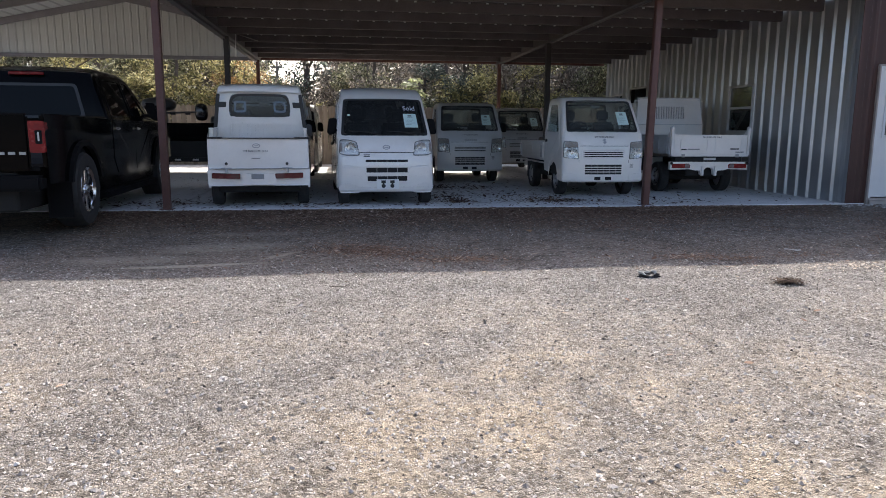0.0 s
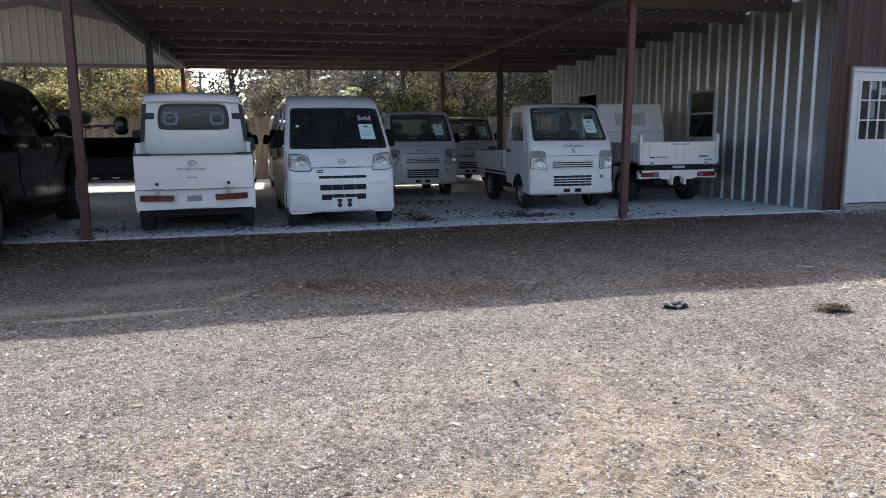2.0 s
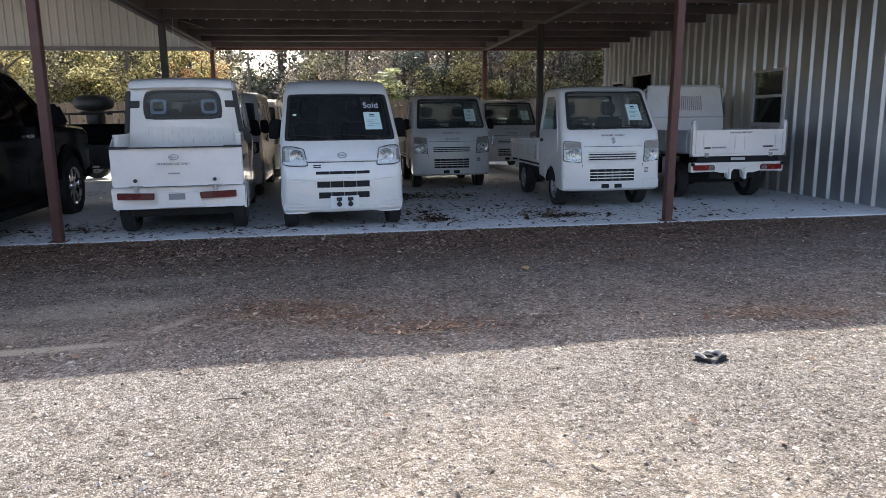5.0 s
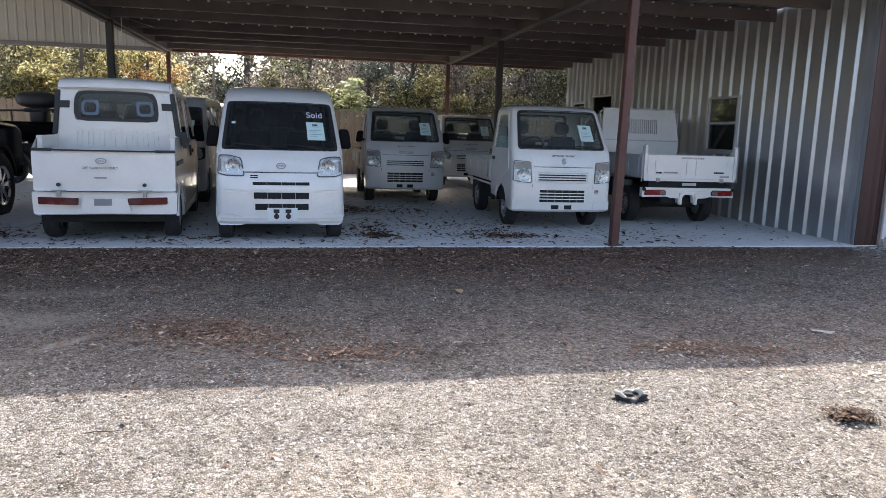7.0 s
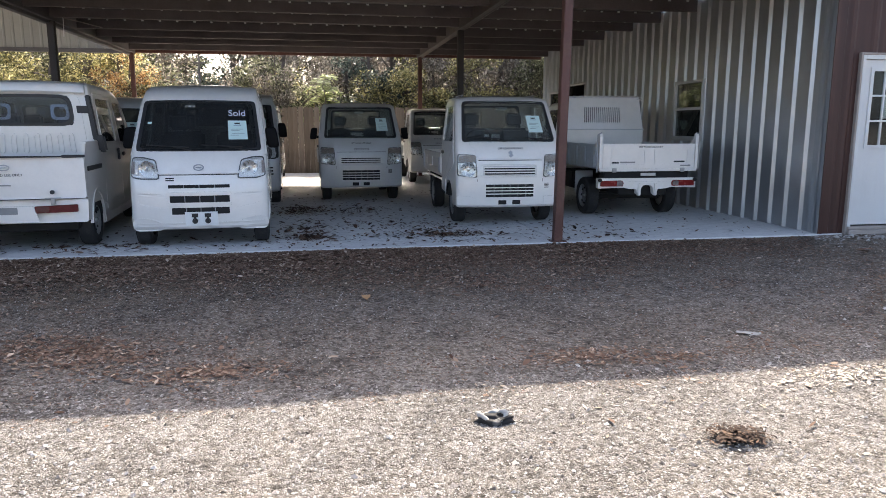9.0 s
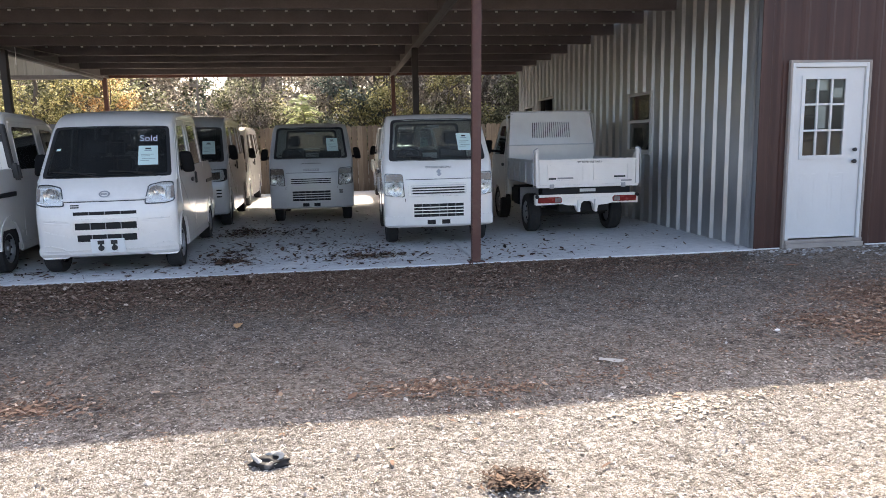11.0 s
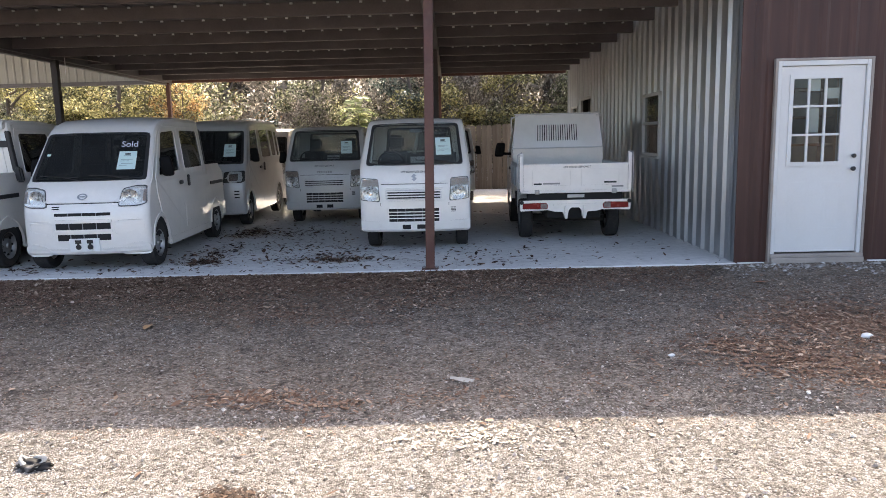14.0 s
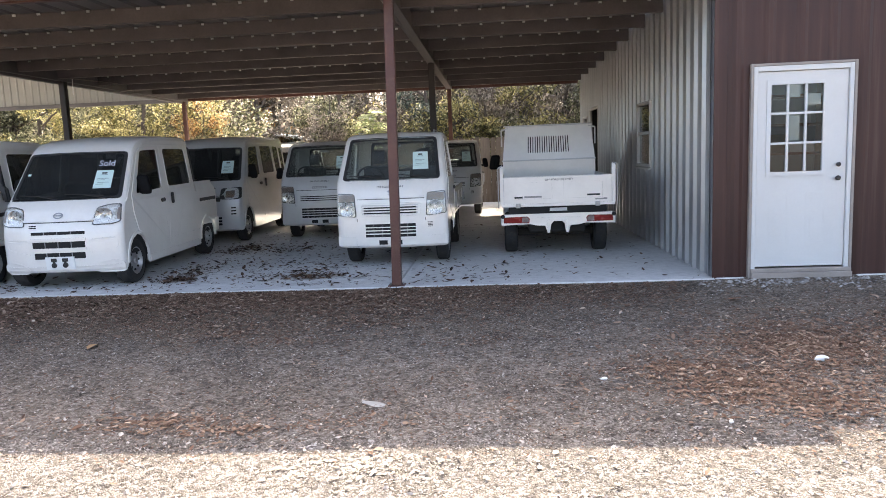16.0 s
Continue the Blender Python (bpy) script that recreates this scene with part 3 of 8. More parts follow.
def build_roof():
    r = thing("carport_roof", "dark brown metal carport roof on red steel purlins", "roof", kind="structure")
    ys = [ROOF_Y0 + 0.02, 0.86, 1.98, 3.05, 4.25, 5.35, 6.7, 7.85, 9.0, 10.35, 10.95]
    for i, y in enumerate(ys):
        bm = bmesh.new()
        edge = i in (0, len(ys) - 1)
        cbeam(bm, BAY_X0 - 0.05, WALL_X - 0.045, y, y + 0.065, ROOF_Z - (0.02 if edge else 0), ROOF_Z + 0.17, "x")
        pl = part("purlin", bm, RED_STEEL if edge else PURLIN, r)
        if not edge:
            # added pale strip for the light caught by the purlin's lower flange
            part("lit_lip", boxm(BAY_X0 + 0.1, WALL_X - 0.05, y + 0.058, y + 0.067, ROOF_Z - 0.003, ROOF_Z + 0.004), LIP, pl)
    for x in (BAY_X0, BAY_X1):
        bm = bmesh.new()
        for s in (-1, 1):
            box(bm, x + s * 0.05 - 0.02, x + s * 0.05 + 0.02, ROOF_Y0 + 0.1, ROOF_Y1 - 0.1, ROOF_Z - 0.035, ROOF_Z + 0.165, 0.003, 1)
        box(bm, x - 0.03, x + 0.03, ROOF_Y0 + 0.1, ROOF_Y1 - 0.1, ROOF_Z - 0.030, ROOF_Z - 0.012)
        part("rafter", bm, ROOF_UNDER if x < -1 else TRIM_BROWN, r)
    # ribbed sheets, one every 0.9 m
    z = ROOF_Z + 0.172
    x = BAY_X0 - 0.15
    pitch = 0.305
    while x < WALL_X - 0.06:
        x1 = min(x + pitch * 3, WALL_X - 0.05)
        bm = bmesh.new()
        prof = []
        q = x
        while q < x1 - 0.02:
            e = min(q + pitch, x1)
            prof += [(q, z), (min(q + 0.10, e), z), (min(q + 0.125, e), z + 0.032), (min(q + 0.165, e), z + 0.032), (min(q + 0.19, e), z)]
            q += pitch
        prof.append((x1 + 0.006, z + 0.001))
        lo = [[bm.verts.new((p, y, h)) for p, h in prof] for y in (ROOF_Y0 - 0.04, ROOF_Y1 + 0.04)]
        hi = [[bm.verts.new((p, y, h + 0.004)) for p, h in prof] for y in (ROOF_Y0 - 0.04, ROOF_Y1 + 0.04)]
        for i in range(len(prof) - 1):
            bm.faces.new((lo[0][i], lo[1][i], lo[1][i + 1], lo[0][i + 1]))
            bm.faces.new((hi[0][i], hi[0][i + 1], hi[1][i + 1], hi[1][i]))
        for e in (0, 1):
            for i in range(len(prof) - 1):
                bm.faces.new((lo[e][i], lo[e][i + 1], hi[e][i + 1], hi[e][i]))
        part("roof_sheet", bm, ROOF_UNDER, r)
        x = x1
    # added pale tabs for sunlight through slots where each rib crosses a purlin
    bm = bmesh.new()
    for y in ys[1:-1]:
        q = BAY_X0 - 0.15
        while q < WALL_X - 0.3:
            box(bm, q + 0.124, q + 0.162, y - 0.016, y - 0.002, z - 0.030, z - 0.006)
            q += pitch
    tagged(part("slot_light_tab", bm, PALE_METAL, r), "small pale tabs standing for sunlight through slots", kind="stuff")
    bm = boxm(BAY_X0 - 0.2, WALL_X - 0.05, ROOF_Y0 - 0.075, ROOF_Y0 - 0.045, ROOF_Z - 0.02, ROOF_Z + 0.24, bev=0.004, seg=1)
    for v in bm.verts:
        if v.co.x < -6 and v.co.z > ROOF_Z + 0.1:
            v.co.z += 0.12
    part("fascia", bm, RED_STEEL, r)


TRIM_BROWN = surf("weathered_brown_rafter", (0.105, 0.083, 0.075), 0.6, 0.1, 0.2, 2, 40, 0.08)
build_roof()


def corrugated(bm, u0, u1, v0, v1, place, pitch=0.305, h=0.034, holes=(), phase=0.0):
    """A wall of trapezoid ribs along v, with rectangular openings (u0, u1, v0, v1)."""
    cuts = {u0, u1}
    q = math.floor(u0 / pitch) * pitch - phase
    while q < u1:
        for o in (0, 0.115, 0.150, 0.195, 0.230):
            if u0 < q + o < u1:
                cuts.add(round(q + o, 4))
        q += pitch
    for hl in holes:
        cuts |= {hl[0], hl[1]}
    us = sorted(cuts)

    def d(u):
        f = u + phase - math.floor((u + phase) / pitch + 1e-6) * pitch
        return h * max(0.0, min(1.0, (f - 0.115) / 0.035, (0.230 - f) / 0.035))
    vs = sorted({v0, v1} | {x for hl in holes for x in hl[2:4]})
    gv = {}
    for i, u in enumerate(us):
        for j, v in enumerate(vs):
            gv[i, j] = (bm.verts.new(place(u, v, d(u))))
    for i in range(len(us) - 1):
        for j in range(len(vs) - 1):
            um, vm = (us[i] + us[i + 1]) / 2, (vs[j] + vs[j + 1]) / 2
            if any(hl[0] < um < hl[1] and hl[2] < vm < hl[3] for hl in holes):
                continue
            bm.faces.new((gv[i, j], gv[i + 1, j], gv[i + 1, j + 1], gv[i, j + 1]))


WINDOW_A = (2.73, 3.63, 1.08, 2.01)
WINDOW_B = (7.68, 8.90, 0.005, 2.26)
WINDOW_C = (9.32, 10.15, 1.20, 2.13)
HALL_Y1, HALL_X1, HALL_Z = 10.80, 13.0, 3.62
DOOR_X0, DOOR_X1, DOOR_Z0, DOOR_Z1 = 3.718, 4.588, 0.10, 2.055


def build_hall():
    bm = bmesh.new()
    corrugated(bm, 0.02, HALL_Y1, -0.02, HALL_Z, lambda u, v, d: (WALL_X - d, u, v), phase=0.1425, holes=(WINDOW_A, WINDOW_B, WINDOW_C))
    w = part("wall_west", bm, GALVALUME)
    tagged(w, "ribbed bare galvalume steel wall beside the carport", "wall", kind="structure")
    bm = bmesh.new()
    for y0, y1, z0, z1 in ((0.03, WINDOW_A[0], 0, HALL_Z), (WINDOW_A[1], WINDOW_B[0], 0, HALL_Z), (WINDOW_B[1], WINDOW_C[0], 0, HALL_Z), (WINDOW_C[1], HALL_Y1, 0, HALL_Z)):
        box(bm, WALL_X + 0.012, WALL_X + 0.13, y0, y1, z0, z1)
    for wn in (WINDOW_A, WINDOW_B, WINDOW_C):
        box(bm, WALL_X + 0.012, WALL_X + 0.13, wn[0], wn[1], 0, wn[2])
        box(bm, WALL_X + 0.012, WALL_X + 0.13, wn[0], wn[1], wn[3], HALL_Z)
    tagged(part("wall_west_lining", bm, UNLIT_ROOM), "inner lining of the steel wall, darkened for the unlit room", "wall", kind="structure")
    # brown front wall with the door's opening
    bm = bmesh.new()
    corrugated(bm, 3.40, HALL_X1, -0.03, HALL_Z, lambda u, v, d: (u, -0.012 - d * 0.5, v), pitch=0.305, h=0.03, holes=((DOOR_X0 - 0.06, DOOR_X1 + 0.06, -0.03, DOOR_Z1 + 0.06),))
    tagged(part("wall_south", bm, BROWN_SHEET), "dark brown ribbed steel front wall", "wall", kind="structure")
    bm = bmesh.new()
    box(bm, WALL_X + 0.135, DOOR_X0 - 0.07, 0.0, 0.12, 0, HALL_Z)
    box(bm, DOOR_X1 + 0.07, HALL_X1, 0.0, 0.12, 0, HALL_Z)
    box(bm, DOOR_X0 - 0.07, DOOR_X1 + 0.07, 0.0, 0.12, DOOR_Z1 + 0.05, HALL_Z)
    tagged(part("wall_south_lining", bm, UNLIT_ROOM), "inner lining of the brown wall, darkened for the unlit room", "wall", kind="structure")
    bm = bmesh.new()
    box(bm, WALL_X - 0.012, WALL_X - 0.002, -0.030, 0.17, -0.02, HALL_Z, 0.002, 1)
    tagged(part("corner_trim", bm, GALV_TRIM), "folded bare steel trim on the building's corner", "trim", kind="structure")
    bm = bmesh.new()
    box(bm, WALL_X - 0.016, WALL_X + 0.115, -0.046, -0.031, -0.02, HALL_Z, 0.003, 1)
    tagged(part("brown_trim", bm, BROWN_SHEET), "brown folded trim where the front wall begins", "trim", kind="structure")
    bm = bmesh.new()
    box(bm, WALL_X + 0.13, HALL_X1, HALL_Y1 - 0.12, HALL_Y1, 0, HALL_Z)
    tagged(part("wall_north", bm, GALVALUME), "steel back wall of the building", "wall", kind="structure")
    tagged(part("wall_east", boxm(HALL_X1 - 0.12, HALL_X1, 0.12, HALL_Y1 - 0.12, 0, HALL_Z), BROWN_SHEET), "brown steel side wall", "wall", kind="structure")
    tagged(part("floor", boxm(WALL_X + 0.13, HALL_X1 - 0.12, 0.12, HALL_Y1 - 0.12, -0.2, 0.02), CONCRETE), "bare concrete floor inside the building", "floor", kind="structure")
    bm = bmesh.new()
    mid = (WALL_X + HALL_X1) / 2
    for y0, y1 in ((-0.06, HALL_Y1 + 0.1),):
        a = [bm.verts.new(p) for p in ((WALL_X - 0.06, y0, HALL_Z), (mid, y0, HALL_Z + 0.9), (HALL_X1 + 0.1, y0, HALL_Z), (WALL_X - 0.06, y1, HALL_Z), (mid, y1, HALL_Z + 0.9), (HALL_X1 + 0.1, y1, HALL_Z))]
        bm.faces.new((a[0], a[1], a[4], a[3]))
        bm.faces.new((a[1], a[2], a[5], a[4]))
        bm.faces.new((a[0], a[2], a[1]))
        bm.faces.new((a[3], a[4], a[5]))
        bm.faces.new((a[0], a[3], a[5], a[2]))
    tagged(part("hall_roof", bm, BROWN_SHEET), "low-pitched brown metal roof of the building", "roof", kind="structure")


build_hall()
tagged(part("footing", boxm(DOOR_X1 + 0.13, HALL_X1, -0.075, -0.0325, -0.2, 0.0, bev=0.008, seg=1), CONCRETE), "rough concrete footing edge along the brown wall", "footing", kind="structure")
tagged(part("footing", boxm(3.32, DOOR_X0 - 0.11, -0.075, -0.0345, -0.2, 0.0, bev=0.008, seg=1), CONCRETE), "rough concrete footing edge along the brown wall", "footing", kind="structure")


def wall_window(wn, name):
    """A single-hung window in the ribbed wall: frame, sash rail and two panes."""
    y0, y1, z0, z1 = wn
    t = thing(name, "dusty white vinyl single-hung window in the steel wall", "window", kind="structure")
    bm = bmesh.new()
    f, x0, x1 = 0.045, WALL_X - 0.05, WALL_X + 0.06
    for a in ((y0, y0 + f, z0, z1), (y1 - f, y1, z0, z1), (y0 + f, y1 - f, z0, z0 + f), (y0 + f, y1 - f, z1 - f, z1)):
        box(bm, x0, x1, *a, 0.004, 1)
    part("window_frame", bm, FRAME_WHITE, t)
    zm = (z0 + z1) / 2 + 0.02
    part("sash_rail", boxm(x0 + 0.012, x1 - 0.02, y0 + f, y1 - f, zm - 0.022, zm + 0.022, bev=0.003, seg=1), FRAME_WHITE, t)
    for a, b in ((z0 + f, zm - 0.022), (zm + 0.022, z1 - f)):
        p = part("pane", boxm(WALL_X - 0.012, WALL_X - 0.006, y0 + f, y1 - f, a, b), WINDOW_GLASS, t)
        p.visible_shadow = False
    part("window_sill", boxm(x0 - 0.025, x0 + 0.02, y0 - 0.02, y1 + 0.02, z0 - 0.03, z0 - 0.002, bev=0.004, seg=1), FRAME_WHITE, t)
    return t


wall_window(WINDOW_A, "window_1")


def open_doorway():
    """A doorway left open into the dark of the building, with a pale steel frame."""
    y0, y1, _, z1 = WINDOW_B
    t = thing("door_2", "open dark doorway with a pale steel frame", "doorway", kind="structure")
    x0, x1 = WALL_X - 0.045, WALL_X + 0.010
    for a, b in ((y0, y0 + 0.05), (y1 - 0.05, y1)):
        part("jamb", boxm(x0, x1, a, b, 0.005, z1 - 0.05, bev=0.004, seg=1), FRAME_WHITE, t)
    part("lintel", boxm(x0, x1, y0, y1, z1 - 0.05, z1, bev=0.004, seg=1), FRAME_WHITE, t)
    part("threshold", boxm(x0 + 0.02, x1, y0 + 0.05, y1 - 0.05, 0.005, 0.024, bev=0.003, seg=1), STEEL, t)


open_doorway()
wall_window(WINDOW_C, "window_2")


CASING = surf("weathered_casing", (0.34, 0.30, 0.27), 0.7, 0, 0.15, 4, 60, 0.1, 0, 0.1, (0.25, 0.22, 0.20), 0.5)


def build_door():
    t = thing("door_1", "closed white steel entry door with nine glass panes", "door", kind="structure")
    bm = bmesh.new()
    x0, x1, z0, z1 = DOOR_X0, DOOR_X1, DOOR_Z0, DOOR_Z1
    for a in ((x0 - 0.045, x0 - 0.004, 0.02, z1 + 0.055), (x1 + 0.004, x1 + 0.045, 0.02, z1 + 0.055), (x0 - 0.004, x1 + 0.004, z1 + 0.004, z1 + 0.055)):
        box(bm, a[0], a[1], -0.055, 0.09, a[2], a[3], 0.004, 1)
    part("door_frame", bm, DOOR_WHITE, t)
    bm = bmesh.new()
    for a in ((x0 - 0.074, x0 - 0.046, -0.03, z1 + 0.082), (x1 + 0.046, x1 + 0.076, -0.03, z1 + 0.082), (x0 - 0.046, x1 + 0.046, z1 + 0.056, z1 + 0.082)):
        box(bm, a[0], a[1], -0.058, -0.005, a[2], a[3], 0.004, 1)
    part("casing", bm, CASING, t, "weathered grey-beige casing")
    # leaf with a glazed opening
    gx0, gx1, gz0, gz1 = 3.835, 4.362, 1.052, 1.938
    bm = bmesh.new()
    plate(bm, [rect(x0, x1, z0, z1), rect(gx0, gx1, gz0, gz1)], lambda a, b: (a, -0.030, b), lambda a, b: (a, 0.014, b))
    leaf = part("leaf", bm, DOOR_WHITE, t)
    bm = bmesh.new()
    plate(bm, [rect(gx0 - 0.03, gx1 + 0.03, gz0 - 0.03, gz1 + 0.03), rect(gx0 + 0.012, gx1 - 0.012, gz0 + 0.012, gz1 - 0.012)], lambda a, b: (a, -0.043, b), lambda a, b: (a, -0.0305, b))
    part("glazing_frame", bm, DOOR_WHITE, leaf)
    bm = bmesh.new()
    for k in (1, 2):
        x = gx0 + (gx1 - gx0) * k / 3
        box(bm, x - 0.012, x + 0.012, -0.040, -0.012, gz0 + 0.012, gz1 - 0.012, 0.003, 1)
    for k in (1, 2):
        z = gz0 + (gz1 - gz0) * k / 3
        box(bm, gx0 + 0.012, gx1 - 0.012, -0.038, -0.014, z - 0.012, z + 0.012, 0.003, 1)
    part("glazing_bars", bm, DOOR_WHITE, leaf)
    for i in range(3):
        for j in range(3):
            a, b = gx0 + (gx1 - gx0) * i / 3, gz0 + (gz1 - gz0) * j / 3
            p = part("pane", boxm(a + 0.013, a + (gx1 - gx0) / 3 - 0.013, -0.022, -0.018, b + 0.013, b + (gz1 - gz0) / 3 - 0.013), DOOR_GLASS, leaf)
            p.visible_shadow = False
    # two embossed lower panels
    for a0, a1 in ((3.84, 4.05), (4.205, 4.415)):
        bm = bmesh.new()
        o = rpoly(rect(a0, a1, 0.32, 0.86), 0.02)
        i1 = rpoly(rect(a0 + 0.028, a1 - 0.028, 0.348, 0.832), 0.015)
        i2 = rpoly(rect(a0 + 0.05, a1 - 0.05, 0.37, 0.81), 0.012)
        plate(bm, [o, i1], lambda a, b: (a, -0.0312, b), lambda a, b: (a, -0.0295, b))
        plate(bm, [i2], lambda a, b: (a, -0.0316, b), lambda a, b: (a, -0.0295, b))
        part("panel", bm, DOOR_WHITE, leaf)
        for zr in (0.35, 0.845):
            part("panel_ridge", boxm(a0 + 0.012, a1 - 0.012, -0.0365, -0.03, zr - 0.010, zr + 0.010, bev=0.003, seg=2), DOOR_WHITE, leaf)
    for z, r, nm in ((1.12, 0.024, "deadbolt"), (0.985, 0.026, "door_knob")):
        bm = bmesh.new()
        lathe(bm, [(-0.030, r), (-0.036, r), (-0.038, r * 0.5), (-0.055, r * 0.45), (-0.062, r * 0.9), (-0.082, r * 0.95), (-0.09, r * 0.6)], 16, "y")
        bmesh.ops.translate(bm, verts=bm.verts, vec=(x1 - 0.085, 0.012, z))
        part(nm, bm, BLACK_PLASTIC, leaf, smooth=40)
    part("threshold", boxm(x0 - 0.05, x1 + 0.07, -0.075, 0.02, 0.045, 0.082, bev=0.004, seg=1), CASING, t)
    bm = boxm(x0 - 0.05, x1 + 0.07, -0.10, 0.02, -0.2, 0.043, bev=0.006, seg=1)
    tagged(part("door_step", bm, CASING), "low concrete sill under the entry door", "step", kind="structure")
    # notices taped inside the panes
    for a, b, w, h in ((4.035, 1.80, 0.10, 0.12), (4.205, 1.72, 0.13, 0.11), (4.03, 1.375, 0.105, 0.25)):
        n = part("paper_notice", boxm(a, a + w, -0.0165, -0.0145, b, b + h), NOTICE)
        tagged(n, "small white paper notice taped on the door glass", "notice", "door notices")
    # shelves seen dimly through the glass
    t2 = thing("storage_shelf", "wooden shelf with cartons seen through the door glass", "shelf")
    for z in (0.6, 1.2, 1.55, 1.9):
        part("shelf_board", boxm(3.5, 5.2, 1.6, 2.0, z, z + 0.03), WOODY, t2)
    for x in (3.5, 5.17):
        part("upright", boxm(x, x + 0.03, 1.6, 2.0, 0.02, 2.1), WOODY, t2)
    random.seed(4)
    for z in (1.23, 1.58):
        x = 3.6
        while x < 5.0:
            w = random.uniform(0.14, 0.3)
            h = random.uniform(0.12, 0.25)
            o = part("carton", boxm(x, x + w, 1.64, 1.9, z + 0.001, z + h, bev=0.004, seg=1), random.choice((CARTON, WOODY, PAPER_WHITE)))
            tagged(o, "plain cardboard carton on the shelf", "carton", "cartons on the shelf")
            x += w + random.uniform(0.03, 0.12)


PAPER_WHITE = surf("white_paper", (0.78, 0.79, 0.78), 0.7, 0, 0.04, 3, 60, 0.0)
NOTICE = surf("shaded_paper", (0.58, 0.59, 0.58), 0.7, 0, 0.06, 3, 60, 0.0)
CARTON = surf("carton_board", (0.36, 0.24, 0.14), 0.8, 0, 0.1, 4, 60, 0.02)
build_door()


def build_left_bay():
    """The pitched bay beside the flat carport, open in front with a sheet gable at the back."""
    r = thing("pitched_bay_roof", "pitched metal roof of the neighbouring bay on dark rafters", "roof", kind="structure")
    x0, x1, xm = -13.9, BAY_X0 - 0.06, -10.43
    ze, zr = 3.80, 4.52
    zb0 = ROOF_Z + 0.06
    for xa, za, xb, zb in ((x0, ze, xm, zr), (xm, zr, x1, ze)):
        n = 11
        for k in range(n):
            fa, fb = k / n, (k + 1) / n
            p, q = (xa + (xb - xa) * fa, za + (zb - za) * fa), (xa + (xb - xa) * fb, za + (zb - za) * fb)
            bm = bmesh.new()
            pr = [p, (p[0] + 0.22, p[1] + (zb - za) / (xb - xa) * 0.22), (p[0] + 0.25, p[1] + (zb - za) / (xb - xa) * 0.25 + 0.03), (p[0] + 0.28, p[1] + (zb - za) / (xb - xa) * 0.28 + 0.03), q]
            for dz in (0, 0.004):
                lo = [[bm.verts.new((a, y, b + 0.16 + dz)) for a, b in pr] for y in (-0.6, 11.15)]
                for i in range(len(pr) - 1):
                    bm.faces.new((lo[0][i], lo[0][i + 1], lo[1][i + 1], lo[1][i]))
            part("roof_sheet", bm, LIGHT_SHEET, r)
    for y in (-0.5, 1.8, 3.7, 5.6, 7.4, 9.2, 10.85):
        bm = bmesh.new()
        for xa, za, xb, zb in ((x0, ze, xm, zr), (xm, zr, x1, ze)):
            vs = [bm.verts.new((a, yy, b + d)) for yy in (y - 0.03, y + 0.03) for a, b in ((xa, za), (xb, zb)) for d in (-0.02, 0.155)]
            for q in ((0, 1, 3, 2), (4, 6, 7, 5), (0, 2, 6, 4), (1, 5, 7, 3), (0, 4, 5, 1), (2, 3, 7, 6)):
                bm.faces.new([vs[i] for i in q])
        part("rafter", bm, ROOF_UNDER, r)
    for x, z in ((x0, ze), (x1, ze)):
        part("eave_beam", boxm(x - 0.05, x + 0.05, -0.55, 11.1, z - 0.20, z + 0.0, bev=0.004, seg=1), ROOF_UNDER, r)
        part("eave_beam", boxm(x - 0.05, x + 0.05, -0.55, 11.1, zb0 - 0.14, zb0 + 0.05, bev=0.004, seg=1), ROOF_UNDER, r)
    g = thing("gable_panel", "pale beige ribbed sheet closing the gable above the opening", "wall", kind="structure")
    bm = bmesh.new()
    q = x0
    pr = []
    while q < x1:
        for o, d in ((0, 0), (0.11, 0), (0.13, 0.018), (0.16, 0.018), (0.18, 0)):
            if q + o <= x1:
                pr.append((q + o, d))
        q += 0.2
    pr.append((x1, 0))

    def top(x):
        return ze + (zr - ze) * (1 - abs(x - xm) / (xm - x0 if x < xm else x1 - xm)) + 0.14
    lo = [bm.verts.new((x, 10.93 - d, zb0)) for x, d in pr]
    hi = [bm.verts.new((x, 10.93 - d, max(ze + 0.01, top(x)))) for x, d in pr]
    for i in range(len(pr) - 1):
        bm.faces.new((lo[i], lo[i + 1], hi[i + 1], hi[i]))
    part("sheet", bm, BEIGE_SHEET, g)
    part("bottom_rail", boxm(x0, x1, 10.90, 10.98, zb0 - 0.10, zb0 - 0.002, bev=0.004, seg=1), ROOF_UNDER, g)


LIGHT_SHEET = surf("light_roof_sheet", (0.28, 0.285, 0.28), 0.5, 0.3, 0.08, 1.0, 40, 0.03)
build_left_bay()


def hanging_cable():
    """A pale cable with a bare end hanging from the roof, fed by a thin conduit."""
    c = thing("hanging_cable", "thin pale cable hanging from a conduit under the roof", "cable")
    bm = bmesh.new()
    for k in range(4):
        rod(bm, (-6.78 + 0.006 * math.sin(k), 5.6, 3.16 - 0.1 * k), (-6.78 + 0.006 * math.sin(k + 1), 5.6, 3.06 - 0.1 * k), 0.007, 6)
    part("cable", bm, PALE_METAL, c)
    bm = bmesh.new()
    rod(bm, (-6.72, 5.45, 3.05), (-6.44, 6.60, 3.05), 0.010, 6)
    part("conduit", bm, LIP, c)


hanging_cable()

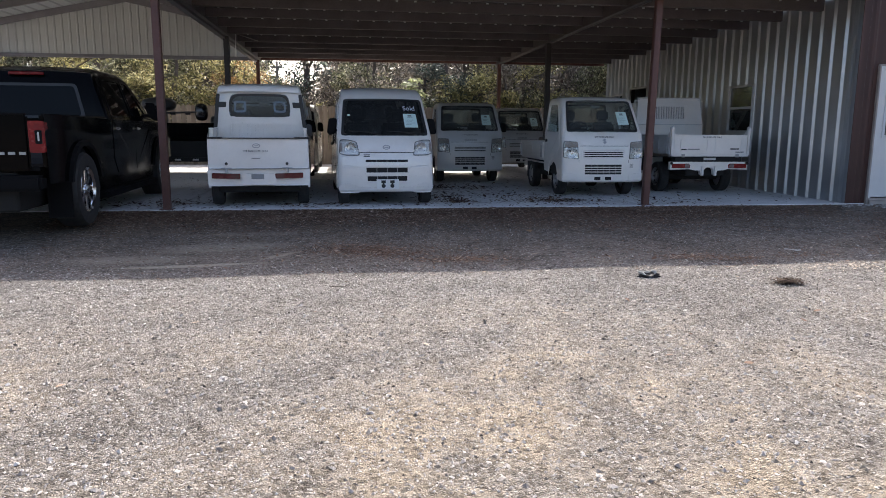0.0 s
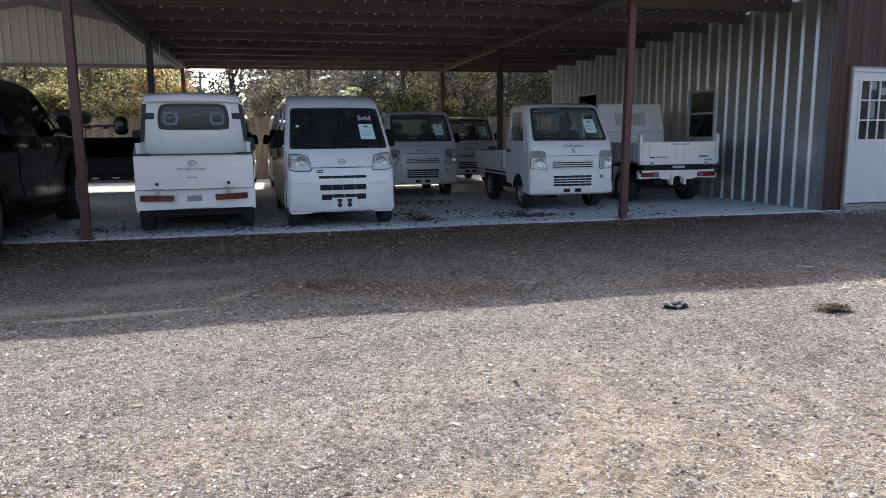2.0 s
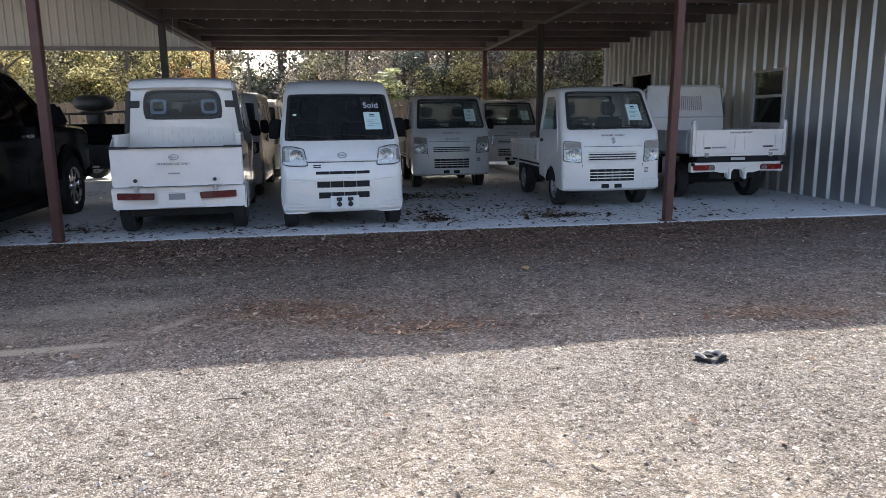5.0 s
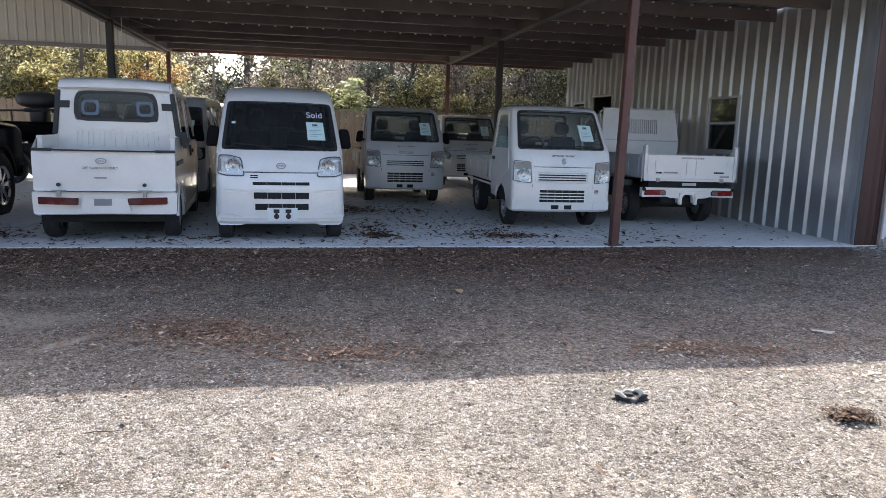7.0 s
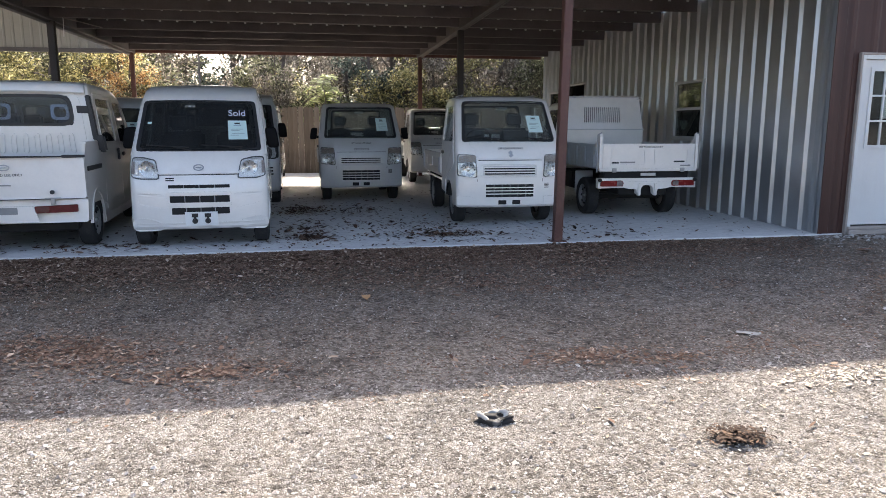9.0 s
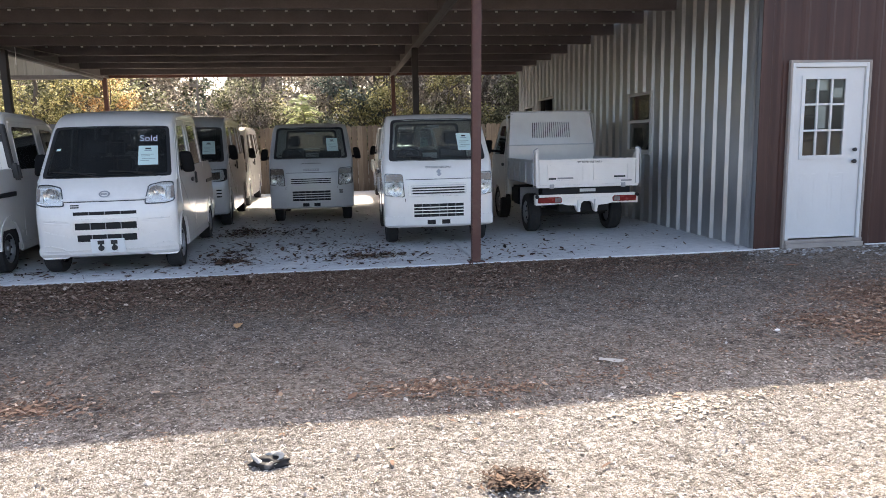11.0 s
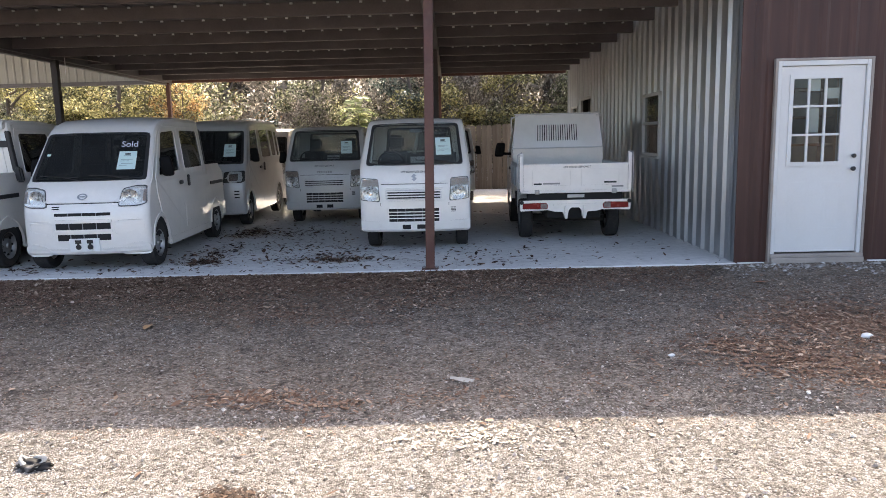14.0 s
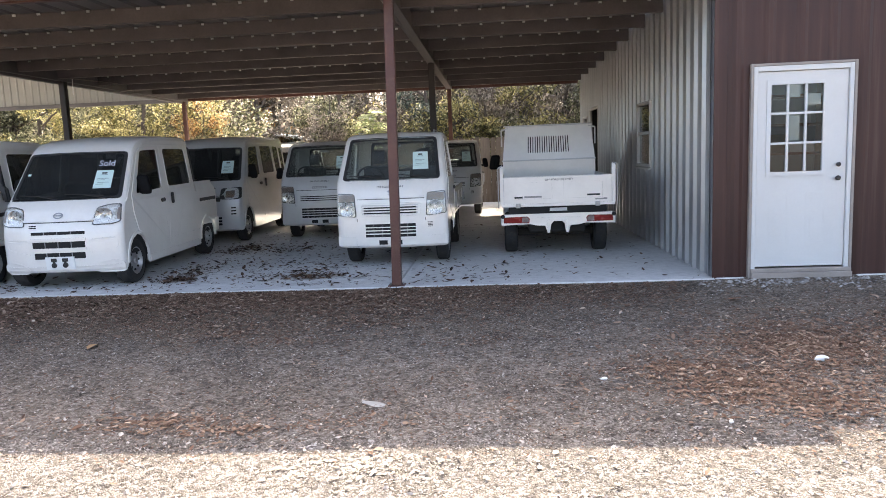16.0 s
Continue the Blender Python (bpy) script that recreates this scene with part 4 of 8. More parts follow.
# ---- fence ----
def build_fence():
    f = thing("wooden_fence", "weathered brown dog-ear picket fence behind the carport", "fence", kind="structure")
    random.seed(7)
    bm = bmesh.new()
    w, h = 0.140, 1.86
    pts = [(-w / 2, 0), (w / 2, 0), (w / 2, h - 0.04), (w / 2 - 0.035, h), (-w / 2 + 0.035, h), (-w / 2, h - 0.04)]
    plate(bm, [pts], lambda a, b: (a, -0.008, b), lambda a, b: (a, 0.008, b))
    bmesh.ops.recalc_face_normals(bm, faces=bm.faces)
    me = bpy.data.meshes.new("picket")
    bm.to_mesh(me)
    bm.free()
    me.materials.append(FENCE_WOOD)
    x = -17.5
    while x < 12.0:
        o = new("picket", me)
        o.parent = f
        o.matrix_basis = pose(x, 12.62 + random.uniform(-0.006, 0.006), -0.05 + random.uniform(-0.02, 0.015), 0, random.uniform(-0.6, 0.6), 0)
        x += 0.146 + random.uniform(-0.001, 0.006)
    for z in (0.35, 1.0, 1.55):
        part("rail", boxm(-17.6, 12.1, 12.635, 12.675, z, z + 0.09), FENCE_WOOD, f)
    x = -17.4
    while x < 12:
        part("fence_post", boxm(x, x + 0.09, 12.68, 12.77, -0.1, 1.8), FENCE_WOOD, f)
        x += 2.4


build_fence()

# ---- trees ----
def leaf_soup(rng, centres, radii, n, size, flat=0.5):
    """Leaf blades scattered in clumps."""
    c = np.array(centres)
    idx = rng.integers(0, len(c), n)
    d = rng.normal(size=(n, 3))
    d /= np.linalg.norm(d, axis=1)[:, None]
    rad = np.array(radii)[idx][:, None] * rng.uniform(0.25, 1.0, (n, 1)) ** 0.5
    p = c[idx] + d * rad * np.array([1, 1, 0.8])
    u = rng.normal(size=(n, 3))
    u /= np.linalg.norm(u, axis=1)[:, None]
    v = np.cross(u, rng.normal(size=(n, 3)))
    v /= np.linalg.norm(v, axis=1)[:, None]
    s = size * rng.uniform(0.5, 1.3, (n, 1))
    k = np.stack([p - u * s, p + v * s * flat, p + u * s, p - v * s * flat], 1).reshape(-1, 3)
    f = np.arange(n * 4).reshape(-1, 4)
    return k.tolist(), f.tolist()


def limb(bm, a, b, ra, rb, rng, n=7, steps=4):
    pts = [Vector(a).lerp(Vector(b), i / steps) + Vector(rng.normal(size=3)) * (0.06 if 0 < i < steps else 0) for i in range(steps + 1)]
    for i in range(steps):
        rod(bm, pts[i], pts[i + 1], ra + (rb - ra) * i / steps, n, ra + (rb - ra) * (i + 1) / steps)


LEAFS = {
    "green": island_mat("olive_leaf", [(0, (0.030, 0.034, 0.022)), (0.5, (0.150, 0.155, 0.088)), (0.85, (0.385, 0.378, 0.235)), (1, (0.690, 0.680, 0.500))], 0.45, 0.50),
    "yellow": island_mat("yellow_green_leaf", [(0, (0.060, 0.062, 0.030)), (0.5, (0.300, 0.280, 0.120)), (0.85, (0.680, 0.600, 0.300)), (1, (0.850, 0.830, 0.530))], 0.45, 0.55),
    "autumn": island_mat("autumn_leaf", [(0, (0.070, 0.040, 0.024)), (0.5, (0.420, 0.235, 0.095)), (0.85, (0.700, 0.470, 0.230)), (1, (0.850, 0.720, 0.450))], 0.5, 0.52),
    "dark": island_mat("dark_green_leaf", [(0, (0.018, 0.026, 0.022)), (0.6, (0.085, 0.110, 0.090)), (1, (0.300, 0.330, 0.280))], 0.45, 0.40),
    "bare": island_mat("dry_grey_leaf", [(0, (0.060, 0.050, 0.042)), (0.6, (0.275, 0.235, 0.190)), (1, (0.700, 0.640, 0.550))], 0.55, 0.45),
}
LEAFS["lime"] = island_mat("lime_leaf", [(0, (0.160, 0.190, 0.080)), (0.5, (0.440, 0.490, 0.230)), (1, (0.780, 0.800, 0.500))], 0.4, 0.60)
PALE_BARK = surf("pale_grey_twig_bark", (0.27, 0.24, 0.21), 0.85, 0, 0.3, 3, 26, 0.4)
TREES = {}


def tree(x, y, h, hue, seed, spread=1.0, leaves=4200, size=0.060):
    key = (hue, seed % 3, leaves)
    rng = np.random.default_rng(seed % 3 * 17 + len(hue))
    names = {"green": "green leafy", "yellow": "yellow-green", "autumn": "orange and brown autumn", "dark": "dark evergreen", "bare": "half-bare grey"}
    if key not in TREES:
        t = thing("tree", names[hue] + " tree standing behind the wooden fence", "tree", "trees behind the fence")
        H = 6.0
        bm = bmesh.new()
        limb(bm, (0, 0, -0.3), (0.15, 0.1, H * 0.55), 0.13, 0.07, rng)
        limb(bm, (0.15, 0.1, H * 0.55), (0.1, 0.2, H * 0.92), 0.07, 0.02, rng)
        wood, twigs = (PALE_BARK, 16) if hue == "bare" else (BARK, 5)
        part("trunk", bm, BARK, t)
        cs, rs = [], []
        for k in range(15):
            a = k * 2.4 + rng.uniform(-0.4, 0.4)
            z0 = H * rng.uniform(0.15, 0.75)
            r = rng.uniform(0.7, 1.7) * (1.2 - 0.5 * z0 / H)
            tip = (math.cos(a) * r, math.sin(a) * r, z0 + rng.uniform(0.3, 1.1))
            bm = bmesh.new()
            limb(bm, (0.1 * z0 / H, 0.1 * z0 / H, z0), tip, 0.045, 0.012, rng, 5, 3)
            for j in range(twigs):
                e = Vector(tip) + Vector(rng.normal(size=3)) * 0.55
                limb(bm, Vector(tip).lerp(Vector((0.1, 0.1, z0)), rng.uniform(0, 0.5)), e, 0.011, 0.004, rng, 3, 2)
            part("limb", bm, wood, t)
            cs.append(tip)
            rs.append(rng.uniform(0.35, 0.75))
            cs.append((tip[0] * 0.6 + rng.normal() * 0.2, tip[1] * 0.6 + rng.normal() * 0.2, tip[2] - 0.2))
            rs.append(rng.uniform(0.3, 0.6))
        cs.append((0.1, 0.2, H * 0.95))
        rs.append(0.7)
        o = soup("crown", *leaf_soup(rng, cs, rs, leaves, size), LEAFS[hue])
        o.parent = t
        TREES[key] = t
    else:
        t = copy_thing(TREES[key], Matrix())
    s = h / 6.5
    t.matrix_basis = pose(x, y, -0.1, 0, 0, seed * 77 % 360) @ Matrix.Diagonal((s * spread, s * spread, s, 1))
    return t


random.seed(11)
PLANT = []
for i, x in enumerate(np.arange(-26, 14, 1.75)):
    hue = random.choice(["yellow", "green", "yellow", "bare", "green"]) if x < -7 else random.choice(["green", "bare", "green", "green", "bare", "yellow"])
    low = -7.4 < x < -4.1
    PLANT.append((x + random.uniform(-0.5, 0.5), random.uniform(14.2, 16.2), 1.75 if low else random.uniform(4.4, 5.6), hue, i, 1.1, 5600 if hue == "bare" else 8600))
for i, x in enumerate(np.arange(-34, 20, 2.3)):
    gap = -8.8 < x < -5.6
    PLANT.append((x + random.uniform(-0.6, 0.6), random.uniform(19, 23), 1.9 if gap else random.uniform(7.0, 9.5), random.choice(["green", "bare", "green", "autumn" if x < -6 else "dark", "green", "yellow"]), i + 40, 1.15, 8600))
for i, x in enumerate(np.arange(-60, 44, 3.6)):
    gap = -9.9 < x < -6.3
    if not gap:
        PLANT.append((x + random.uniform(-0.8, 0.8), random.uniform(30, 36), random.uniform(9, 13), random.choice(["dark", "green", "bare", "bare"]), i + 90, 1.15, 5200))
PLANT.append((-7.9, 14.0, 3.7, "autumn", 4, 0.95, 8600))
PLANT.append((-0.9, 15.2, 5.2, "dark", 7, 1.15, 8600))
PLANT.append((-0.2, 16.4, 6.0, "dark", 8, 1.0, 8600))
for x, y, h, seed in ((2.2, 16.1, 9.0, 12), (3.4, 16.3, 9.5, 13), (3.85, 16.6, 9.0, 14), (0.9, 13.9, 4.6, 15), (-3.7, 13.9, 4.0, 16), (-4.3, 17.5, 6.5, 17)):
    PLANT.append((x, y, h, "bare", seed, 0.8, 5600))
PLANT.append((1.55, 14.2, 2.9, "yellow", 8, 0.7, 1500))
for x, y, h, hue, seed in ((-18.0, 41.0, 11.0, "green", 18), (-15.6, 40.6, 10.5, "bare", 19), (-13.6, 40.4, 10.0, "autumn", 20), (-12.0, 40.8, 10.0, "bare", 21), (-10.9, 41.2, 9.0, "green", 22), (-9.6, 40.2, 5.0, "green", 23), (-8.3, 39.9, 4.7, "autumn", 24), (-7.2, 38.0, 4.7, "green", 25), (-6.0, 37.4, 5.2, "bare", 26), (-5.0, 37.0, 6.2, "green", 27)):
    PLANT.append((x, y, h, hue, seed, 1.1, 8600))
PLANT.append((-11.2, 14.1, 3.6, "yellow", 5, 1.3, 8600))
for p in PLANT:
    tree(*p)


def sapling(x, y, h):
    """A young tree of long drooping sprays, each with narrow leaves down both sides."""
    rng = np.random.default_rng(33)
    t = thing("sapling", "pale green sapling with drooping feathery sprays at the fence", "tree")
    bm = bmesh.new()
    limb(bm, (0, 0, -0.2), (0.05, 0.0, h * 0.86), 0.035, 0.012, rng, 6, 5)
    part("trunk", bm, PALE_BARK, t)
    verts, faces = [], []
    for k in range(40):
        a, up = k * 2.4, rng.uniform(0.36, 0.93)
        ln = rng.uniform(0.45, 0.85) * (1.25 - 0.6 * up)
        p = Vector((0.02, 0, h * up))
        d = Vector((math.cos(a), math.sin(a), 0.65))
        bm = bmesh.new()
        side = Vector((-d.y, d.x, 0)).normalized() * 0.007
        ring = [bm.verts.new(p + o) for o in (side, Vector((0, 0, 0.007)), -side)]
        for _ in range(9):
            p = p + d * (ln / 9)
            d = (d + Vector((0, 0, -0.17))).normalized()
            side = Vector((-d.y, d.x, 0)).normalized() * 0.005
            nxt = [bm.verts.new(p + o) for o in (side, Vector((0, 0, 0.005)), -side)]
            for i in range(3):
                bm.faces.new((ring[i], ring[(i + 1) % 3], nxt[(i + 1) % 3], nxt[i]))
            ring = nxt
            side = Vector((-d.y, d.x, 0)).normalized()
            for sg in (-1, 1):
                for m_ in range(2):
                    tip = p + side * sg * rng.uniform(0.13, 0.24) + d * 0.06 * m_ + Vector((0, 0, rng.uniform(-0.09, 0.03)))
                    w = d * rng.uniform(0.022, 0.036)
                    mid = p.lerp(tip, 0.5)
                    n = len(verts)
                    verts += [tuple(p), tuple(mid + w), tuple(tip), tuple(mid - w)]
                    faces.append((n, n + 1, n + 2, n + 3))
        part("spray", bm, PALE_BARK, t)
    o = soup("crown", verts, faces, LEAFS["lime"])
    o.parent = t
    t.matrix_basis = pose(x, y, -0.05)


sapling(-2.48, 13.2, 2.95)

# brush along the fence
rng = np.random.default_rng(5)
cs = [(x, rng.uniform(13.2, 14.4), rng.uniform(0.7, 1.35 if -6.9 < x < -3.9 else 2.2)) for x in np.arange(-24, 13, 0.45)]
v, f = leaf_soup(rng, cs, [0.6] * len(cs), 34000, 0.05)
tagged(soup("brush", v, f, LEAFS["green"]), "tangled green brush and vines along the fence", "brush", kind="stuff")
cs = [(x, rng.uniform(24, 29), rng.uniform(0.5, 7.5) if not -10.4 < x < -6.6 else rng.uniform(0.4, 1.3)) for x in np.arange(-52, 36, 0.2)]
v, f = leaf_soup(rng, cs, [1.2] * len(cs), 90000, 0.10)
tagged(soup("undergrowth", v, f, LEAFS["bare"]), "dry grey-brown undergrowth of the woods", "woods", kind="stuff")

cs = [(x, rng.uniform(40, 46), rng.uniform(0.5, 15) if not -11.4 < x < -7.1 else rng.uniform(0.5, 3.4)) for x in np.arange(-90, 70, 0.16)]
v, f = leaf_soup(rng, cs, [2.2] * len(cs), 60000, 0.33)
tagged(soup("far_woods", v, f, LEAFS["dark"]), "far dark woods closing the view", "woods", kind="stuff")


def far_shed(x, y, w, d, h, rise, m, label):
    t = thing("shed", label, "shed")
    part("wall", boxm(x, x + w, y, y + d, -0.1, h), GREY_WHITE, t)
    bm = bmesh.new()
    a = [bm.verts.new(p) for p in ((x - 0.2, y - 0.2, h), (x + w + 0.2, y - 0.2, h), (x + w + 0.2, y + d / 2, h + rise), (x - 0.2, y + d / 2, h + rise), (x - 0.2, y + d + 0.2, h), (x + w + 0.2, y + d + 0.2, h))]
    for q in ((0, 1, 2, 3), (3, 2, 5, 4), (0, 3, 4), (1, 5, 2), (0, 4, 5, 1)):
        bm.faces.new([a[i] for i in q])
    part("roof", bm, m, t)




def gable_shed(x0, x1, y0, y1, eave, ridge):
    """A far shed, gable to the road, with a wide pale roof."""
    t = thing("shed", "far shed with a wide sunlit white metal roof", "shed")
    part("wall", boxm(x0 + 0.3, x1 - 0.3, y0 + 0.2, y1 - 0.2, -0.1, eave - 0.02), GREY_WHITE, t)
    xm = (x0 + x1) / 2
    bm = bmesh.new()
    plate(bm, [[(x0, eave), (x0, eave - 0.12), (xm, ridge - 0.12), (x1, eave - 0.12), (x1, eave), (xm, ridge)]], lambda a, b: (a, y0, b), lambda a, b: (a, y1, b))
    part("roof", bm, PAPER_WHITE, t)


gable_shed(-17.0, -8.2, 33.0, 39.0, 2.45, 3.15)


def utility_pole(x, y, h):
    t = thing("utility_pole", "thin weathered wooden pole standing beyond the fence", "pole")
    bm = bmesh.new()
    rod(bm, (x, y, -0.2), (x + 0.03, y, h), 0.075, 10, 0.055)
    part("pole", bm, PALE_BARK, t)
    part("cross_arm", boxm(x - 0.25, x + 0.31, y - 0.10, y - 0.055, h - 0.35, h - 0.27, bev=0.006, seg=1), PALE_BARK, t)


utility_pole(-8.2, 29.0, 4.6)
far_shed(-1.5, 17.4, 3.4, 2.2, 1.9, 0.5, FRAME_WHITE, "small white-roofed shed behind the fence")

# ---- vehicles: front at y = 0, facing -y, wheels on z = 0 ----
def polyline_inset(pr, d):
    out = []
    for i, p in enumerate(pr):
        a, b = pr[max(0, i - 1)], pr[min(len(pr) - 1, i + 1)]
        dy, dz = b[0] - a[0], b[1] - a[1]
        l = math.hypot(dy, dz)
        out.append((p[0] + dz / l * d, p[1] - dy / l * d))
    return out


def wrap(bm, pr, w, r, inner, openings):
    """The skin over front, roof and back: pr is the side profile; openings {segment: half width}."""
    rows = [(-w, r), (-w + 0.12 * r, 0.55 * r), (-w + 0.35 * r, 0.2 * r), (-w + r, 0.0)]
    rows += [(x, 0.0) for x in inner]
    rows += [(-x, i) for x, i in reversed(rows[:4])]
    grid = []
    for x, ins in rows:
        grid.append([bm.verts.new((x, y, z)) for y, z in polyline_inset(pr, ins)])
    for j in range(len(rows) - 1):
        xm = (rows[j][0] + rows[j + 1][0]) / 2
        for i in range(len(pr) - 1):
            if i in openings and abs(xm) < openings[i]:
                continue
            bm.faces.new((grid[j][i], grid[j + 1][i], grid[j + 1][i + 1], grid[j][i + 1]))


def arch(cy, cz, r, z0, n=9):
    """Points over a wheel arch from front to back."""
    a0 = math.asin(max(-1, min(1, (z0 - cz) / r)))
    return [(cy - r * math.cos(a0 + (math.pi - 2 * a0) * k / n), cz + r * math.sin(a0 + (math.pi - 2 * a0) * k / n)) for k in range(n + 1)]


def front_y(pr, z):
    for (y0, z0), (y1, z1) in zip(pr, pr[1:]):
        if z0 <= z <= z1 and z1 > z0:
            return y0 + (y1 - y0) * (z - z0) / (z1 - z0)
    return pr[0][0]


def wheel(parent, x, y, r, wd, side, rim=STEEL, style="steel"):
    """A wheel with tyre, rim and hub; side: +1 faces +x."""
    wh = new("wheel")
    wh.parent = parent
    bm = bmesh.new()
    ir = r * 0.62
    s = side
    lathe(bm, [(-s * wd * 0.5, ir), (-s * wd * 0.55, ir * 1.15), (-s * wd * 0.5, r * 0.94), (-s * wd * 0.36, r), (s * wd * 0.36, r), (s * wd * 0.5, r * 0.94), (s * wd * 0.55, ir * 1.15), (s * wd * 0.5, ir)], 28, caps=False)
    part("tyre", bm, RUBBER, wh, smooth=35)
    bm = bmesh.new()
    if style == "steel":
        lathe(bm, [(-s * wd * 0.3, ir * 0.97), (s * wd * 0.46, ir * 1.0), (s * wd * 0.49, ir * 0.95), (s * wd * 0.40, ir * 0.84), (s * wd * 0.22, ir * 0.76), (s * wd * 0.30, ir * 0.55), (s * wd * 0.36, ir * 0.42), (s * wd * 0.34, ir * 0.2), (s * wd * 0.45, ir * 0.16), (s * wd * 0.46, 0.001)], 28)
        part("rim", bm, rim, wh, smooth=35)
        for k in range(8):
            a = 2 * math.pi * k / 8
            bm = bmesh.new()
            c = Vector((s * wd * 0.27, math.cos(a) * ir * 0.66, math.sin(a) * ir * 0.66))
            rod(bm, c - Vector((s * 0.03, 0, 0)), c + Vector((s * 0.012, 0, 0)), ir * 0.085, 8)
            part("vent_hole", bm, DARK_GAP, wh)
    else:
        lathe(bm, [(-s * wd * 0.3, ir * 0.97), (s * wd * 0.46, ir * 1.02), (s * wd * 0.5, ir * 0.97), (s * wd * 0.42, ir * 0.86), (s * wd * 0.05, ir * 0.84), (s * wd * 0.05, 0.001)], 32)
        part("rim", bm, ALLOY if style == "spoke" else rim, wh, smooth=35)
        for k in range(8):
            a = 2 * math.pi * k / 8
            bm = bmesh.new()
            box(bm, s * wd * 0.18, s * wd * 0.40, -ir * 0.11, ir * 0.11, ir * 0.12, ir * 0.98, 0.008, 1)
            bmesh.ops.rotate(bm, verts=bm.verts, cent=(0, 0, 0), matrix=Matrix.Rotation(a, 3, "X"))
            part("spoke", bm, ALLOY, wh)
        bm = bmesh.new()
        lathe(bm, [(s * wd * 0.1, ir * 0.26), (s * wd * 0.46, ir * 0.24), (s * wd * 0.5, ir * 0.15), (s * wd * 0.5, 0.001)], 20)
        part("hub_cap", bm, ALLOY, wh, smooth=35)
    wh.matrix_basis = pose(x, y, r)
    return wh


def seat(parent, x, y, z=0.55):
    bm = bmesh.new()
    box(bm, x - 0.22, x + 0.22, y - 0.25, y + 0.2, z, z + 0.14, 0.04, 3)
    box(bm, x - 0.21, x + 0.21, y + 0.16, y + 0.28, z + 0.1, z + 0.64, 0.04, 3)
    part("seat", bm, SEAT, parent, smooth=40)
    bm = bmesh.new()
    box(bm, x - 0.12, x + 0.12, y + 0.2, y + 0.28, z + 0.66, z + 0.85, 0.035, 3)
    rod(bm, (x - 0.05, y + 0.24, z + 0.55), (x - 0.05, y + 0.24, z + 0.7), 0.008, 6)
    rod(bm, (x + 0.05, y + 0.24, z + 0.55), (x + 0.05, y + 0.24, z + 0.7), 0.008, 6)
    part("headrest", bm, SEAT, parent, smooth=40)


def steering(parent, x, y, z):
    bm = bmesh.new()
    R, r, N, n = 0.17, 0.014, 20, 6
    rings = []
    for i in range(N):
        a = 2 * math.pi * i / N
        ring = []
        for j in range(n):
            b = 2 * math.pi * j / n
            ring.append(bm.verts.new(((R + r * math.cos(b)) * math.cos(a), (R + r * math.cos(b)) * math.sin(a), r * math.sin(b))))
        rings.append(ring)
    for i in range(N):
        for j in range(n):
            bm.faces.new((rings[i][j], rings[(i + 1) % N][j], rings[(i + 1) % N][(j + 1) % n], rings[i][(j + 1) % n]))
    box(bm, -0.16, 0.16, -0.02, 0.02, -0.012, 0.012)
    box(bm, -0.05, 0.05, -0.06, 0.04, -0.02, 0.02, 0.01, 1)
    rod(bm, (0, 0, -0.02), (0, 0.0, -0.3), 0.02, 8)
    bmesh.ops.transform(bm, matrix=pose(x, y, z, -52, 0, 0), verts=bm.verts)
    part("steering_wheel", bm, BLACK_PLASTIC, parent, smooth=40)


def paper_sheet(name, parent, P, x0, x1, s0, s1, label, out=-0.012):
    """A printed sheet lying on the windscreen's inside; P maps (x, s) to the screen."""
    o = bmesh.new()
    vs = [o.verts.new(P(x, s, out)) for x, s in ((x0, s0), (x1, s0), (x1, s1), (x0, s1))]
    o.faces.new(vs)
    vs2 = [o.verts.new(P(x, s, out + 0.001)) for x, s in ((x0, s0), (x1, s0), (x1, s1), (x0, s1))]
    o.faces.new(vs2[::-1])
    sheet = part(name, o, PAPER, parent, label)
    dx, ds = x1 - x0, s1 - s0
    rowsf = [(0.35, 0.65, 0.80, 0.88, INK), (0.30, 0.70, 0.72, 0.76, GREY_INK), (0.15, 0.8, 0.52, 0.55, GREY_INK), (0.15, 0.6, 0.44, 0.47, GREY_INK), (0.2, 0.85, 0.30, 0.33, GREY_INK), (0.12, 0.55, 0.2, 0.23, GREY_INK)]
    for a, b, c, d, m in rowsf:
        q = bmesh.new()
        q.faces.new([q.verts.new(P(x0 + dx * u, s0 + ds * v, out + 0.003)) for u, v in ((a, c), (b, c), (b, d), (a, d))])
        part("print", q, m, sheet)


def front_plate(pts, pr, proud, depth=0.02):
    bm = bmesh.new()
    plate(bm, [pts], lambda x, z: (x, front_y(pr, z) - proud, z), lambda x, z: (x, front_y(pr, z) - proud + depth, z))
    return bm


def front_frame(outer, inner, pr, proud, depth=0.02):
    bm = bmesh.new()
    plate(bm, [outer, inner], lambda x, z: (x, front_y(pr, z) - proud, z), lambda x, z: (x, front_y(pr, z) - proud + depth, z))
    return bm


def dense(pts, step=0.06):
    """Adds points along the edges, so that a plate follows the bowed front."""
    out = []
    for a, b in zip(pts, pts[1:] + pts[:1]):
        n = max(1, int(math.hypot(b[0] - a[0], b[1] - a[1]) / step))
        out += [(a[0] + (b[0] - a[0]) * k / n, a[1] + (b[1] - a[1]) * k / n) for k in range(n)]
    return out


